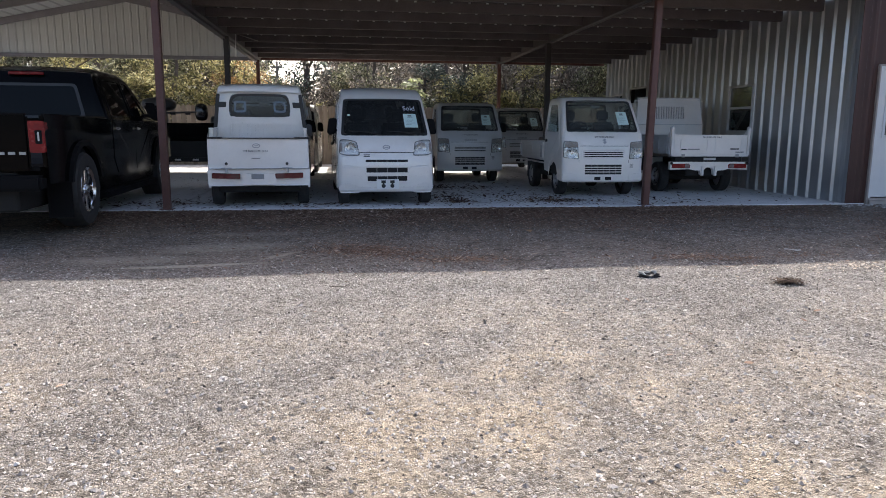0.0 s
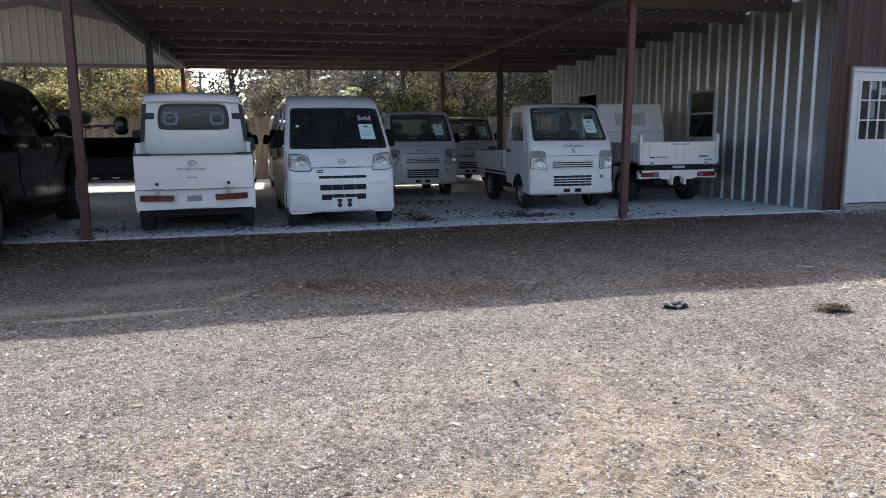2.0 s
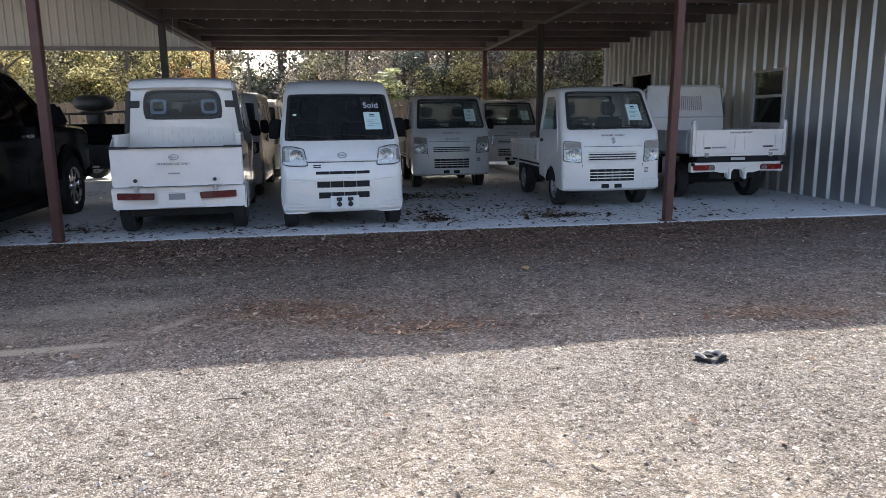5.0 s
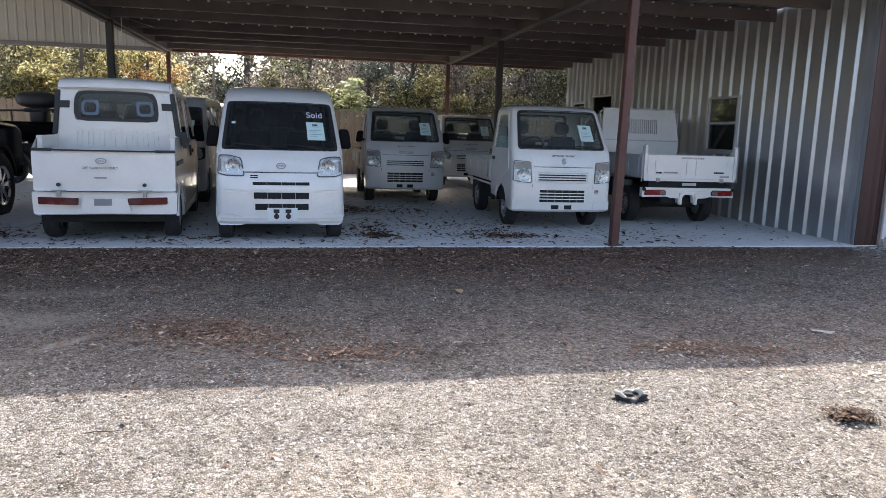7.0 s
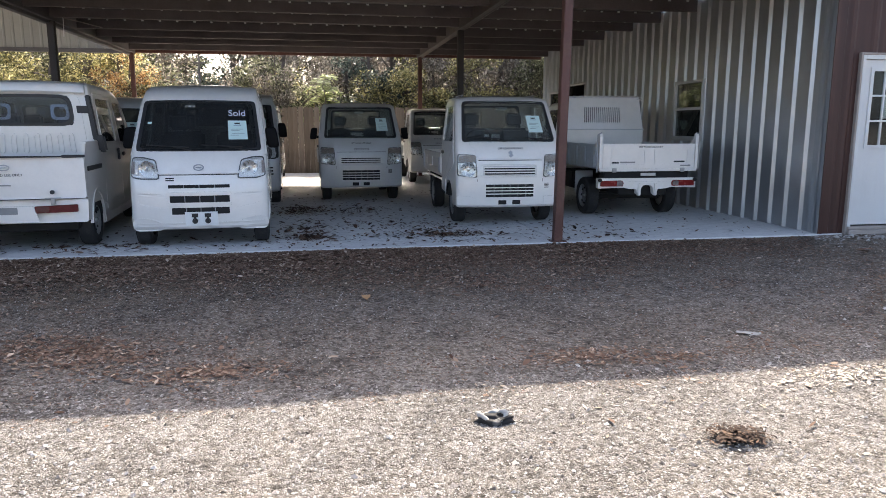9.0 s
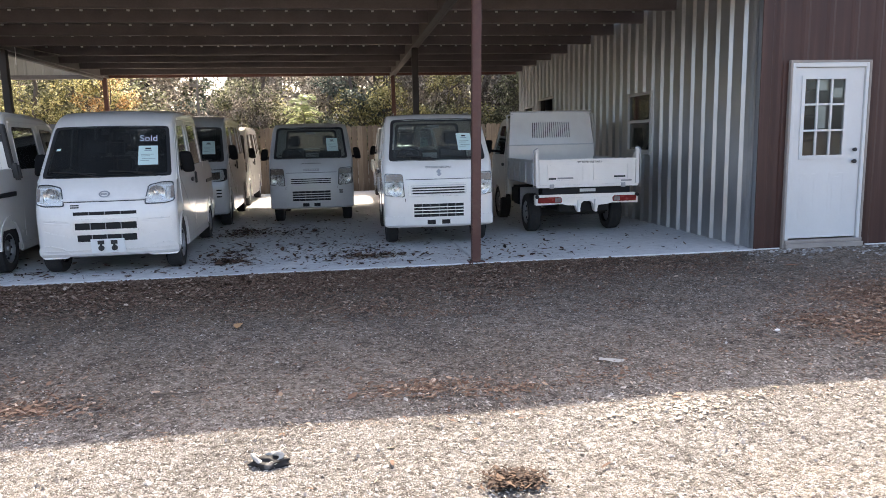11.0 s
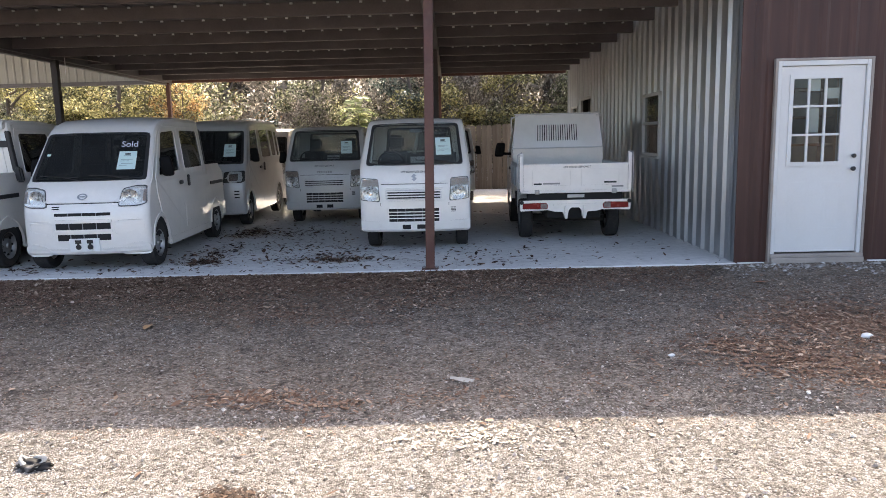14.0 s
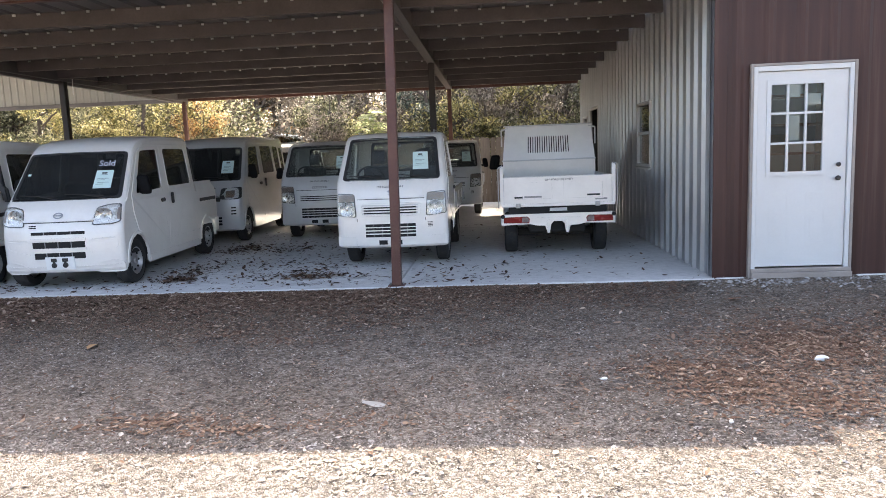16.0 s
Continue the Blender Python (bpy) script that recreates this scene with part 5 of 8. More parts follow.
def bar(pr, x0, x1, z0, z1, proud=0.004, depth=0.01):
    """A strip across the bowed front."""
    bm = bmesh.new()
    n = max(1, int((x1 - x0) / 0.08))
    for k in range(n):
        a, b = x0 + (x1 - x0) * k / n, x0 + (x1 - x0) * (k + 1) / n
        vs = []
        for d in (-proud, depth):
            for x, z in ((a, z0), (b, z0), (b, z1), (a, z1)):
                vs.append(bm.verts.new((x, front_y(pr, z) + d, z)))
        for q in ((0, 1, 2, 3), (7, 6, 5, 4), (0, 4, 5, 1), (3, 2, 6, 7)):
            bm.faces.new([vs[i] for i in q])
        if k == 0:
            bm.faces.new((vs[0], vs[3], vs[7], vs[4]))
        if k == n - 1:
            bm.faces.new((vs[1], vs[5], vs[6], vs[2]))
    bmesh.ops.remove_doubles(bm, verts=bm.verts, dist=0.0005)
    return bm


def fluted(pr, x0, x1, z0, z1, n, base=0.010, depth=0.009):
    """A mirror plate of upright flutes."""
    bm = bmesh.new()
    rows = []
    m = 2 * n
    for k in range(m + 1):
        x = x0 + (x1 - x0) * k / m
        d = base + (depth if k % 2 else 0.0)
        rows.append([bm.verts.new((x, front_y(pr, z) - d - 0.006 * math.sin(math.pi * (z - z0) / (z1 - z0)), z)) for z in (z0, (2 * z0 + z1) / 3, (z0 + 2 * z1) / 3, z1)])
    for a, b in zip(rows, rows[1:]):
        for i in range(3):
            bm.faces.new((a[i], b[i], b[i + 1], a[i + 1]))
    return bm


def bowl(pr, x, z, r):
    """A dished lamp mirror with a small bulb cap in the middle."""
    bm = bmesh.new()
    lathe(bm, [(0.0, r), (-0.026, r), (-0.024, r * 0.94), (-0.010, r * 0.7), (-0.002, r * 0.38), (-0.002, r * 0.24), (-0.022, r * 0.22), (-0.024, 0.001)], 14, "y")
    bmesh.ops.translate(bm, verts=bm.verts, vec=(x, front_y(pr, z) - 0.009, z))
    return bm


def shrunk(pts, fx, fz, dx=0.0):
    """The outline drawn in towards its middle."""
    cx, cz = sum(p[0] for p in pts) / len(pts), sum(p[1] for p in pts) / len(pts)
    return [(cx + dx + (x - cx) * fx, cz + (z - cz) * fz) for x, z in pts]


def head_lamp(car, pts, pr, s, style, name="headlight"):
    """A headlamp: dark housing, bright mirror with a dished bowl, and clear lens; pts for the +x side."""
    pts = [(s * x, z) for x, z in pts]
    pts = rpoly(pts if s > 0 else pts[::-1], 0.03)
    hd = part(name, front_plate(dense(pts, 0.05), pr, 0.006, 0.05), LAMP_DARK if style != "dark" else BLACK_PLASTIC, car)
    cx = sum(p[0] for p in pts) / len(pts)
    cz = sum(p[1] for p in pts) / len(pts)
    zs = sorted(p[1] for p in pts)
    if style == "tall":
        q = shrunk(pts, 0.90, 0.93)
        zc = zs[0] + (zs[-1] - zs[0]) * 0.63
        xs = [p[0] for p in q]
        part("reflector", front_plate(dense(q, 0.05), pr, 0.009, 0.010), REFLECTOR, hd)
        part("turn_signal", front_plate(dense(rpoly(rect(min(xs) + 0.010, max(xs) - 0.006, zc + 0.006, zs[-1] - 0.020), 0.012), 0.05), pr, 0.014, 0.012), AMBER_LAMP, hd)
        part("lamp_bowl", bowl(pr, cx - 0.012 * s, zs[0] + (zs[-1] - zs[0]) * 0.34, 0.094), LAMP_MIRROR, hd, smooth=30)
        part("lamp_rib", bar(pr, min(xs) + 0.004, max(xs) - 0.004, zc - 0.004, zc + 0.004, 0.018, 0.010), LAMP_DARK, hd)
        a, b = sorted((cx + 0.075 * s, cx + 0.105 * s))
        part("flutes", fluted(pr, a, b, zs[0] + 0.03, zc - 0.01, 3, 0.012, 0.006), REFLECTOR, hd)
    elif style == "wide":
        q = shrunk(pts, 0.92, 0.90)
        part("reflector", front_plate(dense(q, 0.05), pr, 0.009, 0.010), REFLECTOR, hd)
        part("lamp_bowl", bowl(pr, cx - 0.040 * s, cz - 0.004, 0.084), LAMP_MIRROR, hd, smooth=30)
        part("bulb_shield", bar(pr, cx - 0.040 * s - 0.011, cx - 0.040 * s + 0.011, cz - 0.022, cz + 0.020, 0.036, 0.010), TRIM_GREY, hd)
        a, b = sorted((cx + 0.050 * s, cx + 0.082 * s))
        part("flutes", fluted(pr, a, b, cz - 0.070, cz + 0.066, 3, 0.012, 0.006), REFLECTOR, hd)
        a, b = sorted((cx + 0.090 * s, cx + 0.122 * s))
        part("turn_signal", bar(pr, a, b, cz - 0.060, cz + 0.070, 0.013, 0.008), AMBER_LAMP, hd)
    else:
        part("reflector", front_plate(dense(shrunk(pts, 0.42, 0.62, -0.02 * s), 0.05), pr, 0.010, 0.012), CHROME, hd)
    lens = part("lens", front_plate(dense(pts, 0.05), pr, 0.040 if style == "tall" else 0.030, 0.004), LENS, hd)
    lens.visible_shadow = False
    return hd


MIRROR_DARK = surf("dusty_mirror_glass", (0.012, 0.012, 0.013), 0.6, 0.0, 0.2, 6, 60, 0.0)
MIRROR_DARK.node_tree.nodes["Principled BSDF"].inputs["Specular IOR Level"].default_value = 0.1


def rounded(bm, cx, cy, cz, rx, ry, rz, p=0.55, nu=18, nv=10):
    """A soft block: an ellipsoid pushed towards its box."""
    def q(c):
        return math.copysign(abs(c) ** p, c)
    rings = []
    for j in range(1, nv):
        b = math.pi * (j / nv - 0.5)
        rings.append([bm.verts.new((cx + rx * q(math.cos(b)) * q(math.cos(2 * math.pi * i / nu)), cy + ry * q(math.cos(b)) * q(math.sin(2 * math.pi * i / nu)), cz + rz * q(math.sin(b)))) for i in range(nu)])
    for a, c in zip(rings, rings[1:]):
        for i in range(nu):
            bm.faces.new((a[i], a[(i + 1) % nu], c[(i + 1) % nu], c[i]))
    for ring, z in ((rings[0], cz - rz), (rings[-1], cz + rz)):
        v = bm.verts.new((cx, cy, z))
        for i in range(nu):
            bm.faces.new((ring[i], ring[(i + 1) % nu], v))


def side_mirror(car, s, x, y, z, h=0.19, w=0.13):
    bm = bmesh.new()
    rounded(bm, s * x, y, z, w / 2, 0.045, h / 2, 0.45, 16, 8)
    m = part("side_mirror", bm, PICKUP_PLASTIC, car, smooth=50)
    bm = bmesh.new()
    rod(bm, (s * (x - w / 2 - 0.10), y + 0.06, z - h * 0.30), (s * (x - w * 0.2), y + 0.01, z - h * 0.26), 0.022, 8)
    part("bracket", bm, PICKUP_PLASTIC, m)
    bm = boxm(s * x - w / 2 + 0.025, s * x + w / 2 - 0.025, y + 0.043, y + 0.049, z - h / 2 + 0.03, z + h / 2 - 0.03, bev=0.002, seg=1)
    part("mirror_glass", bm, MIRROR_DARK, m)


def side_skin(bm, w, lower, upper, holes):
    for s in (-1, 1):
        plate(bm, [lower], lambda y, z: (s * w, y, z), None)
        plate(bm, [upper] + holes, lambda y, z: (s * w, y, z), lambda y, z: (s * (w - 0.03), y, z))


def door_panel(car, s, w, pts, holes, paint, handle, name="door", upright=False):
    bm = bmesh.new()
    plate(bm, [rpoly(pts, 0.03)] + holes, lambda y, z: (s * (w + 0.007), y, z), lambda y, z: (s * (w - 0.004), y, z))
    d = part(name, bm, paint, car)
    if handle:
        hy, hz = handle
        a, c = (0.03, 0.075) if upright else (0.055, 0.026)
        bm = boxm(min(s * (w + 0.006), s * (w + 0.03)), max(s * (w + 0.006), s * (w + 0.03)), hy - a, hy + a, hz - c, hz + c, bev=0.008, seg=2)
        part("handle", bm, BLACK_PLASTIC, d)
    return d


def side_pane(parent, s, w, pts, m=None):
    bm = bmesh.new()
    plate(bm, [pts], lambda y, z: (s * (w - 0.006), y, z), lambda y, z: (s * (w - 0.010), y, z))
    p = part("side_window", bm, m or TINTED, parent)
    p.visible_shadow = False


def make_warp(w, belt, top, tumble, bow, crown, reach=0.9, L=None, rear_bow=0.0):
    def f(c):
        x, y, z = c
        u = min(1.2, abs(x) / w)
        y += bow * u ** 2.6 * max(0.0, 1 - max(0, y) / reach)
        if L:
            y -= rear_bow * u ** 2.6 * max(0.0, 1 - max(0, L - y) / reach)
        if z > belt:
            x *= 1 - tumble * min(1.3, (z - belt) / (top - belt))
            z += crown * max(0, 1 - u * u) * ((z - belt) / (top - belt)) ** 3
        return Vector((x, y, z))
    return f


def screen_map(pr, i):
    (y0, z0), (y1, z1) = pr[i], pr[i + 1]
    l = math.hypot(y1 - y0, z1 - z0)
    n = (-(z1 - z0) / l, (y1 - y0) / l)
    return lambda x, s, out=0.0: (x, y0 + (y1 - y0) * s + n[0] * out, z0 + (z1 - z0) * s + n[1] * out)


def windscreen(car, pr, i, hw, m, frame=0.028, name="windscreen", corner=0.05):
    P = screen_map(pr, i)
    xs = np.linspace(-hw, hw, 9)
    bm = bmesh.new()
    rows = [[bm.verts.new(P(x, s, 0.006)) for x in xs] for s in (-0.01, 0.25, 0.5, 0.75, 1.01)]
    back = [[bm.verts.new(P(x, s, 0.001)) for x in xs] for s in (-0.01, 0.25, 0.5, 0.75, 1.01)]
    for a, b in zip(rows, rows[1:]):
        for k in range(8):
            bm.faces.new((a[k], a[k + 1], b[k + 1], b[k]))
    for a, b in zip(back, back[1:]):
        for k in range(8):
            bm.faces.new((a[k], b[k], b[k + 1], a[k + 1]))
    g = part(name, bm, m, car, smooth=40)
    g.visible_shadow = False
    bm = bmesh.new()
    ln = math.hypot(pr[i + 1][0] - pr[i][0], pr[i + 1][1] - pr[i][1])
    fl = frame * 0.7
    o = rpoly([(-hw - frame * 0.4, -0.012), (hw + frame * 0.4, -0.012), (hw + frame * 0.4, ln + 0.012), (-hw - frame * 0.4, ln + 0.012)], corner * 1.15, 4)
    n = rpoly([(-hw + frame, fl), (hw - frame, fl), (hw - frame, ln - fl), (-hw + frame, ln - fl)], corner, 4)
    plate(bm, [dense(o, 0.1), dense(n, 0.1)], lambda x, s: P(x, s / ln, 0.009), lambda x, s: P(x, s / ln, -0.002))
    part("seal", bm, BLACK_PLASTIC, g)
    return g, P


def wipers(car, P, hw):
    for x0, x1 in ((-0.05, -hw * 0.92), (hw * 0.85, 0.02)):
        bm = bmesh.new()
        rod(bm, P(x0, -0.03, 0.02), P((x0 + x1) / 2, 0.05, 0.03), 0.007, 6)
        rod(bm, P((x0 + x1) / 2 + 0.2, 0.035, 0.022), P(x1, 0.085, 0.022), 0.006, 6)
        part("wiper", bm, BLACK_PLASTIC, car)


def emblem(car, pr, x, z, rx, rz):
    bm = bmesh.new()
    o = [(x + rx * math.cos(a), z + rz * math.sin(a)) for a in np.linspace(0, 2 * math.pi, 21)[:-1]]
    n = [(x + rx * 0.75 * math.cos(a), z + rz * 0.7 * math.sin(a)) for a in np.linspace(0, 2 * math.pi, 21)[:-1]]
    plate(bm, [o, n], lambda a, b: (a, front_y(pr, b) - 0.010, b), lambda a, b: (a, front_y(pr, b) + 0.002, b))
    plate(bm, [rect(x - rx * 0.55, x + rx * 0.55, z - rz * 0.18, z + rz * 0.18)], lambda a, b: (a, front_y(pr, b) - 0.009, b), lambda a, b: (a, front_y(pr, b) + 0.002, b))
    part("emblem", bm, STEEL, car)


def micro_van(name, label, bed, paint, lamp="wide", sign=False, sold=False, glass=None, tinted=None, group="parked micro vans"):
    """A small one-box van; bed: the cab ends early and an open cargo bed follows."""
    car = thing(name, label, "van", group)
    L, w, belt = 3.38, 0.705, 0.98
    cab = 2.50 if bed else 3.32
    WARP[0] = make_warp(w, belt, 1.75, 0.13, 0.11, 0.025, 0.9, L, 0.05)
    pr = [(0.06, 0.20), (0.012, 0.23), (0, 0.34), (0, 0.60), (0.012, 0.70), (0.04, 0.80), (0.11, 0.93), (0.21, 1.03), (0.665, 1.55), (0.74, 1.612), (0.86, 1.675), (1.06, 1.73), (1.6, 1.765), (cab - 0.12, 1.765), (cab - 0.03, 1.73), (cab, 1.61), (cab, 1.30), (cab, 0.95), (cab, 0.44)]
    inner = [-0.635, -0.47, -0.3, -0.15, 0, 0.15, 0.3, 0.47, 0.635]
    bm = bmesh.new()
    wrap(bm, pr, w, 0.055, inner, {7: 0.636, 15: 0.48})
    fc, rc, ar = 0.42, 2.88, 0.315
    lower = [(0.06, 0.22), (0.045, 0.34), (0.045, 0.62), (0.065, 0.74), (0.14, 0.93), (0.18, belt)]
    lower += [(cab, belt), *([(L - 0.02, belt)] if not bed else [(cab, 1.125), (L - 0.20, 1.105), (L - 0.09, 1.03), (L - 0.02, 0.985)]), (L - 0.02, 0.48), (L - 0.03, 0.38)]
    lower += [(y, z) for y, z in arch(rc, 0.27, ar, 0.27)][::-1] + [(rc - ar - 0.1, 0.24), (fc + ar + 0.06, 0.24)] + [(y, z) for y, z in arch(fc, 0.27, ar, 0.27)][::-1]
    upper = [(0.18, belt), (0.24, 1.02), (0.69, 1.52), (0.76, 1.57), (0.88, 1.63), (1.08, 1.68), (1.6, 1.71), (cab - 0.14, 1.71), (cab - 0.06, 1.68), (cab - 0.055, 1.58), (cab - 0.055, belt)]
    W1 = rpoly([(0.50, 1.055), (1.32, 1.095), (1.37, 1.592), (0.87, 1.57)], 0.05)
    W2 = rpoly([(1.53, 1.105), (2.33, 1.115), (2.31, 1.60), (1.56, 1.60)], 0.05)
    W3 = rpoly([(2.45, 1.12), (2.84, 1.12), (2.83, 1.59), (2.44, 1.60)], 0.05)
    W4 = rpoly([(2.94, 1.12), (3.18, 1.12), (3.16, 1.57), (2.93, 1.58)], 0.05)
    wins = [W1, W2] if bed else [W1, W2, W3, W4]
    side_skin(bm, w, lower, upper, wins)
    part("body", bm, paint, car, smooth=32)
    for s in (-1, 1):
        d = door_panel(car, s, w, [(0.47, 0.625), (0.36, 0.86), (0.35, 1.03), (0.775, 1.54), (0.90, 1.61), (1.44, 1.635), (1.40, 0.34), (0.76, 0.32), (0.705, 0.465), (0.60, 0.575)], [W1], paint, (1.27, 0.935), "front_door")
        side_pane(d, s, w, W1, tinted or TINTED)
        rear_end = 2.40
        d = door_panel(car, s, w, [(1.415, 0.34), (1.455, 1.635), (rear_end, 1.635), (rear_end, 0.34)], [W2], paint, (1.58, 0.945), "sliding_door", True)
        side_pane(d, s, w, W2, tinted or TINTED)
        if bed:
            bmk = boxm(min(s * (w + 0.003), s * (w + 0.016)), max(s * (w + 0.003), s * (w + 0.016)), 2.60, 3.30, 0.825, 0.875, bev=0.004, seg=1)
            part("side_moulding", bmk, BLACK_PLASTIC, car)
            bmk = boxm(min(s * (w - 0.055), s * (w + 0.004)), max(s * (w - 0.055), s * (w + 0.004)), 2.455, 2.522, 1.13, 1.63, bev=0.01, seg=2)
            part("pillar_cover", bmk, BLACK_PLASTIC, car)
        else:
            for W in (W3, W4):
                side_pane(car, s, w, W, tinted or TINTED)
        part("drip_rail", boxm(min(s * w, s * (w + 0.012)), max(s * w, s * (w + 0.012)), 0.98, cab - 0.12, 1.64, 1.66, bev=0.003, seg=1), paint, car)
        part("sill", boxm(min(s * (w - 0.05), s * (w + 0.004)), max(s * (w - 0.05), s * (w + 0.004)), fc + ar + 0.03, rc - ar - 0.03, 0.19, 0.30, bev=0.015, seg=2), paint, car)
        for y in (fc, rc):
            bmk = bmesh.new()
            plate(bmk, [arch(y, 0.27, ar + 0.034, 0.27) + arch(y, 0.27, ar - 0.006, 0.27)[::-1]], lambda a, b: (s * (w + 0.010), a, b), lambda a, b: (s * (w - 0.02), a, b))
            part("arch_lip", bmk, paint, car)
        part("side_crease", boxm(min(s * (w - 0.01), s * (w + 0.007)), max(s * (w - 0.01), s * (w + 0.007)), fc + ar + 0.06, rc - ar - 0.06, 0.40, 0.43, bev=0.006, seg=2), paint, car)
        side_mirror(car, s, 0.79, 0.60, 1.16, 0.24, 0.14)
        WARP[0], keep = None, WARP[0]
        for y in (fc, rc):
            wheel(car, s * (w - 0.09), y, 0.265, 0.155, s)
        for y in (fc, rc):
            bmk = bmesh.new()
            plate(bmk, [arch(y, 0.29, ar - 0.012, 0.36)], lambda a, b: (s * (w - 0.30), a, b), lambda a, b: (s * (w - 0.02), a, b))
            part("wheel_well", bmk, DARK_GAP, car)
        WARP[0] = keep
    _, P = windscreen(car, pr, 7, 0.645, glass or GLASS)
    wipers(car, P, 0.60)
    # nose
    for s in (-1, 1):
        if lamp == "wide":
            head_lamp(car, [(0.39, 0.735), (0.43, 0.935), (0.56, 0.965), (0.675, 0.965), (0.69, 0.76), (0.60, 0.735)], pr, s, "wide")
        else:
            head_lamp(car, [(0.34, 0.725), (0.36, 0.90), (0.69, 0.915), (0.695, 0.74), (0.62, 0.715)], pr, s, "dark")
    part("bonnet", front_plate(dense(rpoly([(-0.42, 0.79), (0.42, 0.79), (0.53, 0.985), (0.56, 1.025), (-0.56, 1.025), (-0.53, 0.985)], 0.03), 0.06), pr, 0.007, 0.012), paint, car)
    emblem(car, pr, 0.0, 0.855, 0.055, 0.034)
    part("bonnet_gap", bar(pr, -0.40, 0.40, 0.776, 0.784, 0.001, 0.004), DARK_GAP, car)
    if lamp == "wide":
        for z0, z1, x0, x1 in ((0.642, 0.676, -0.31, 0.31), (0.490, 0.560, -0.30, 0.305), (0.365, 0.435, -0.285, 0.30)):
            gr = part("air_intake", bar(pr, x0, x1, z0, z1, 0.003, 0.01), DARK_GAP, car)
            for k in range(1, 4):
                x = x0 + (x1 - x0) * k / 4
                part("grille_bar", bar(pr, x - 0.004, x + 0.004, z0, z1, 0.007, 0.01), TRIM_GREY, gr)
        for z0, z1 in ((0.455, 0.487), (0.565, 0.600)):
            part("grille_lip", bar(pr, -0.32, 0.32, z0, z1, 0.012, 0.01), paint, car)
        for k in range(2):
            part("slot", bar(pr, -0.335, -0.25, 0.717 + 0.022 * k, 0.729 + 0.022 * k, 0.003, 0.006), DARK_GAP, car)
        for s in (-1, 1):
            pts = rpoly([(s * 0.33, 0.40), (s * 0.33, 0.575), (s * 0.64, 0.60), (s * 0.66, 0.47)], 0.05)
            inn = rpoly([(s * 0.345, 0.42), (s * 0.345, 0.545), (s * 0.61, 0.565), (s * 0.63, 0.48)], 0.045)
            part("bumper_recess", front_frame(dense(pts, 0.05), dense(inn, 0.05), pr, 0.0035, 0.012), paint, car)
        part("bumper_lip", bar(pr, -0.66, 0.66, 0.215, 0.275, 0.008, 0.02), paint, car)
        for s in (-1, 1):
            pts = [(s * 0.36, 0.235), (s * 0.41, 0.185), (s * 0.69, 0.178), (s * 0.703, 0.30), (s * 0.60, 0.335), (s * 0.43, 0.300)]
            part("bumper_skirt", front_plate(dense(rpoly(pts[::s], 0.045), 0.05), pr, 0.006, 0.05), paint, car, smooth=40)
    else:
        for z0, z1 in ((0.30, 0.335), (0.35, 0.385), (0.40, 0.435)):
            part("air_intake", bar(pr, -0.36, 0.36, z0, z1, 0.003, 0.01), DARK_GAP, car)
        part("grille_lip", bar(pr, -0.35, 0.35, 0.69, 0.76, 0.008, 0.01), BLACK_PLASTIC, car)
        for sx in (-0.60, 0.52):
            for k in range(3):
                part("vent_slot", bar(pr, sx, sx + 0.08, 0.47 + 0.05 * k, 0.492 + 0.05 * k, 0.003, 0.006), DARK_GAP, car)
    n = part("number_plate", bar(pr, -0.155, 0.175, 0.245, 0.39, 0.022, 0.012) if lamp == "wide" else bar(pr, -0.165, 0.165, 0.48, 0.60, 0.022, 0.012), PAPER_WHITE, car, "white plate with dark brackets")
    if lamp == "wide":
        for x in (-0.075, 0.055):
            bmk = bar(pr, x - 0.012, x + 0.052, 0.335, 0.375, 0.027, 0.006)
            rod(bmk, (x + 0.02, front_y(pr, 0.29) - 0.034, 0.295), (x + 0.02, front_y(pr, 0.29) - 0.02, 0.295), 0.030, 10)
            rod(bmk, (x + 0.02, front_y(pr, 0.29) - 0.03, 0.29), (x + 0.02, front_y(pr, 0.33) - 0.03, 0.35), 0.012, 6)
            part("plate_bracket", bmk, BLACK_PLASTIC, n)
    # cabin
    part("dashboard", boxm(-0.62, 0.62, 0.34, 0.66, 0.80, 1.045, bev=0.05, seg=3), BLACK_PLASTIC, car)
    part("cabin_floor", boxm(-0.64, 0.64, 0.3, cab - 0.03, 0.42, 0.46), UNDER, car)
    for x in (-0.33, 0.33):
        seat(car, x, 1.0, 0.58)
    if bed:
        for x in (-0.33, 0.33):
            seat(car, x, 1.90, 0.58)
    steering(car, 0.33, 0.72, 1.02)
    bmk = boxm(-0.1, 0.1, 0.87, 0.89, 1.50, 1.545, bev=0.01, seg=1)
    part("rear_view_mirror", bmk, TRIM_GREY, car)
    part("headliner", boxm(-0.55, 0.55, 1.0, cab - 0.08, 1.655, 1.665), TRIM_GREY, car)
    if sign:
        paper_sheet("windscreen_paper", car, P, 0.315, 0.525, 0.20, 0.59, "pale blue printed sheet behind the windscreen", 0.014)
        q = bmesh.new()
        q.faces.new([q.verts.new(P(x, s, 0.014)) for x, s in ((-0.575, 0.52), (-0.53, 0.52), (-0.53, 0.565), (-0.575, 0.565))])
        part("sticker", q, PAPER, car)
    if sold:
        (y0, z0), (y1, z1) = pr[7], pr[8]
        ang = math.degrees(math.atan2(z1 - z0, y1 - y0))
        c = P(0.425, 0.74, 0.016)
        words("sold_writing", "Sold", 0.118, pose(*c, ang, 0, 0), CHALK, car, "white hand-lettered word on the glass", WARP[0])
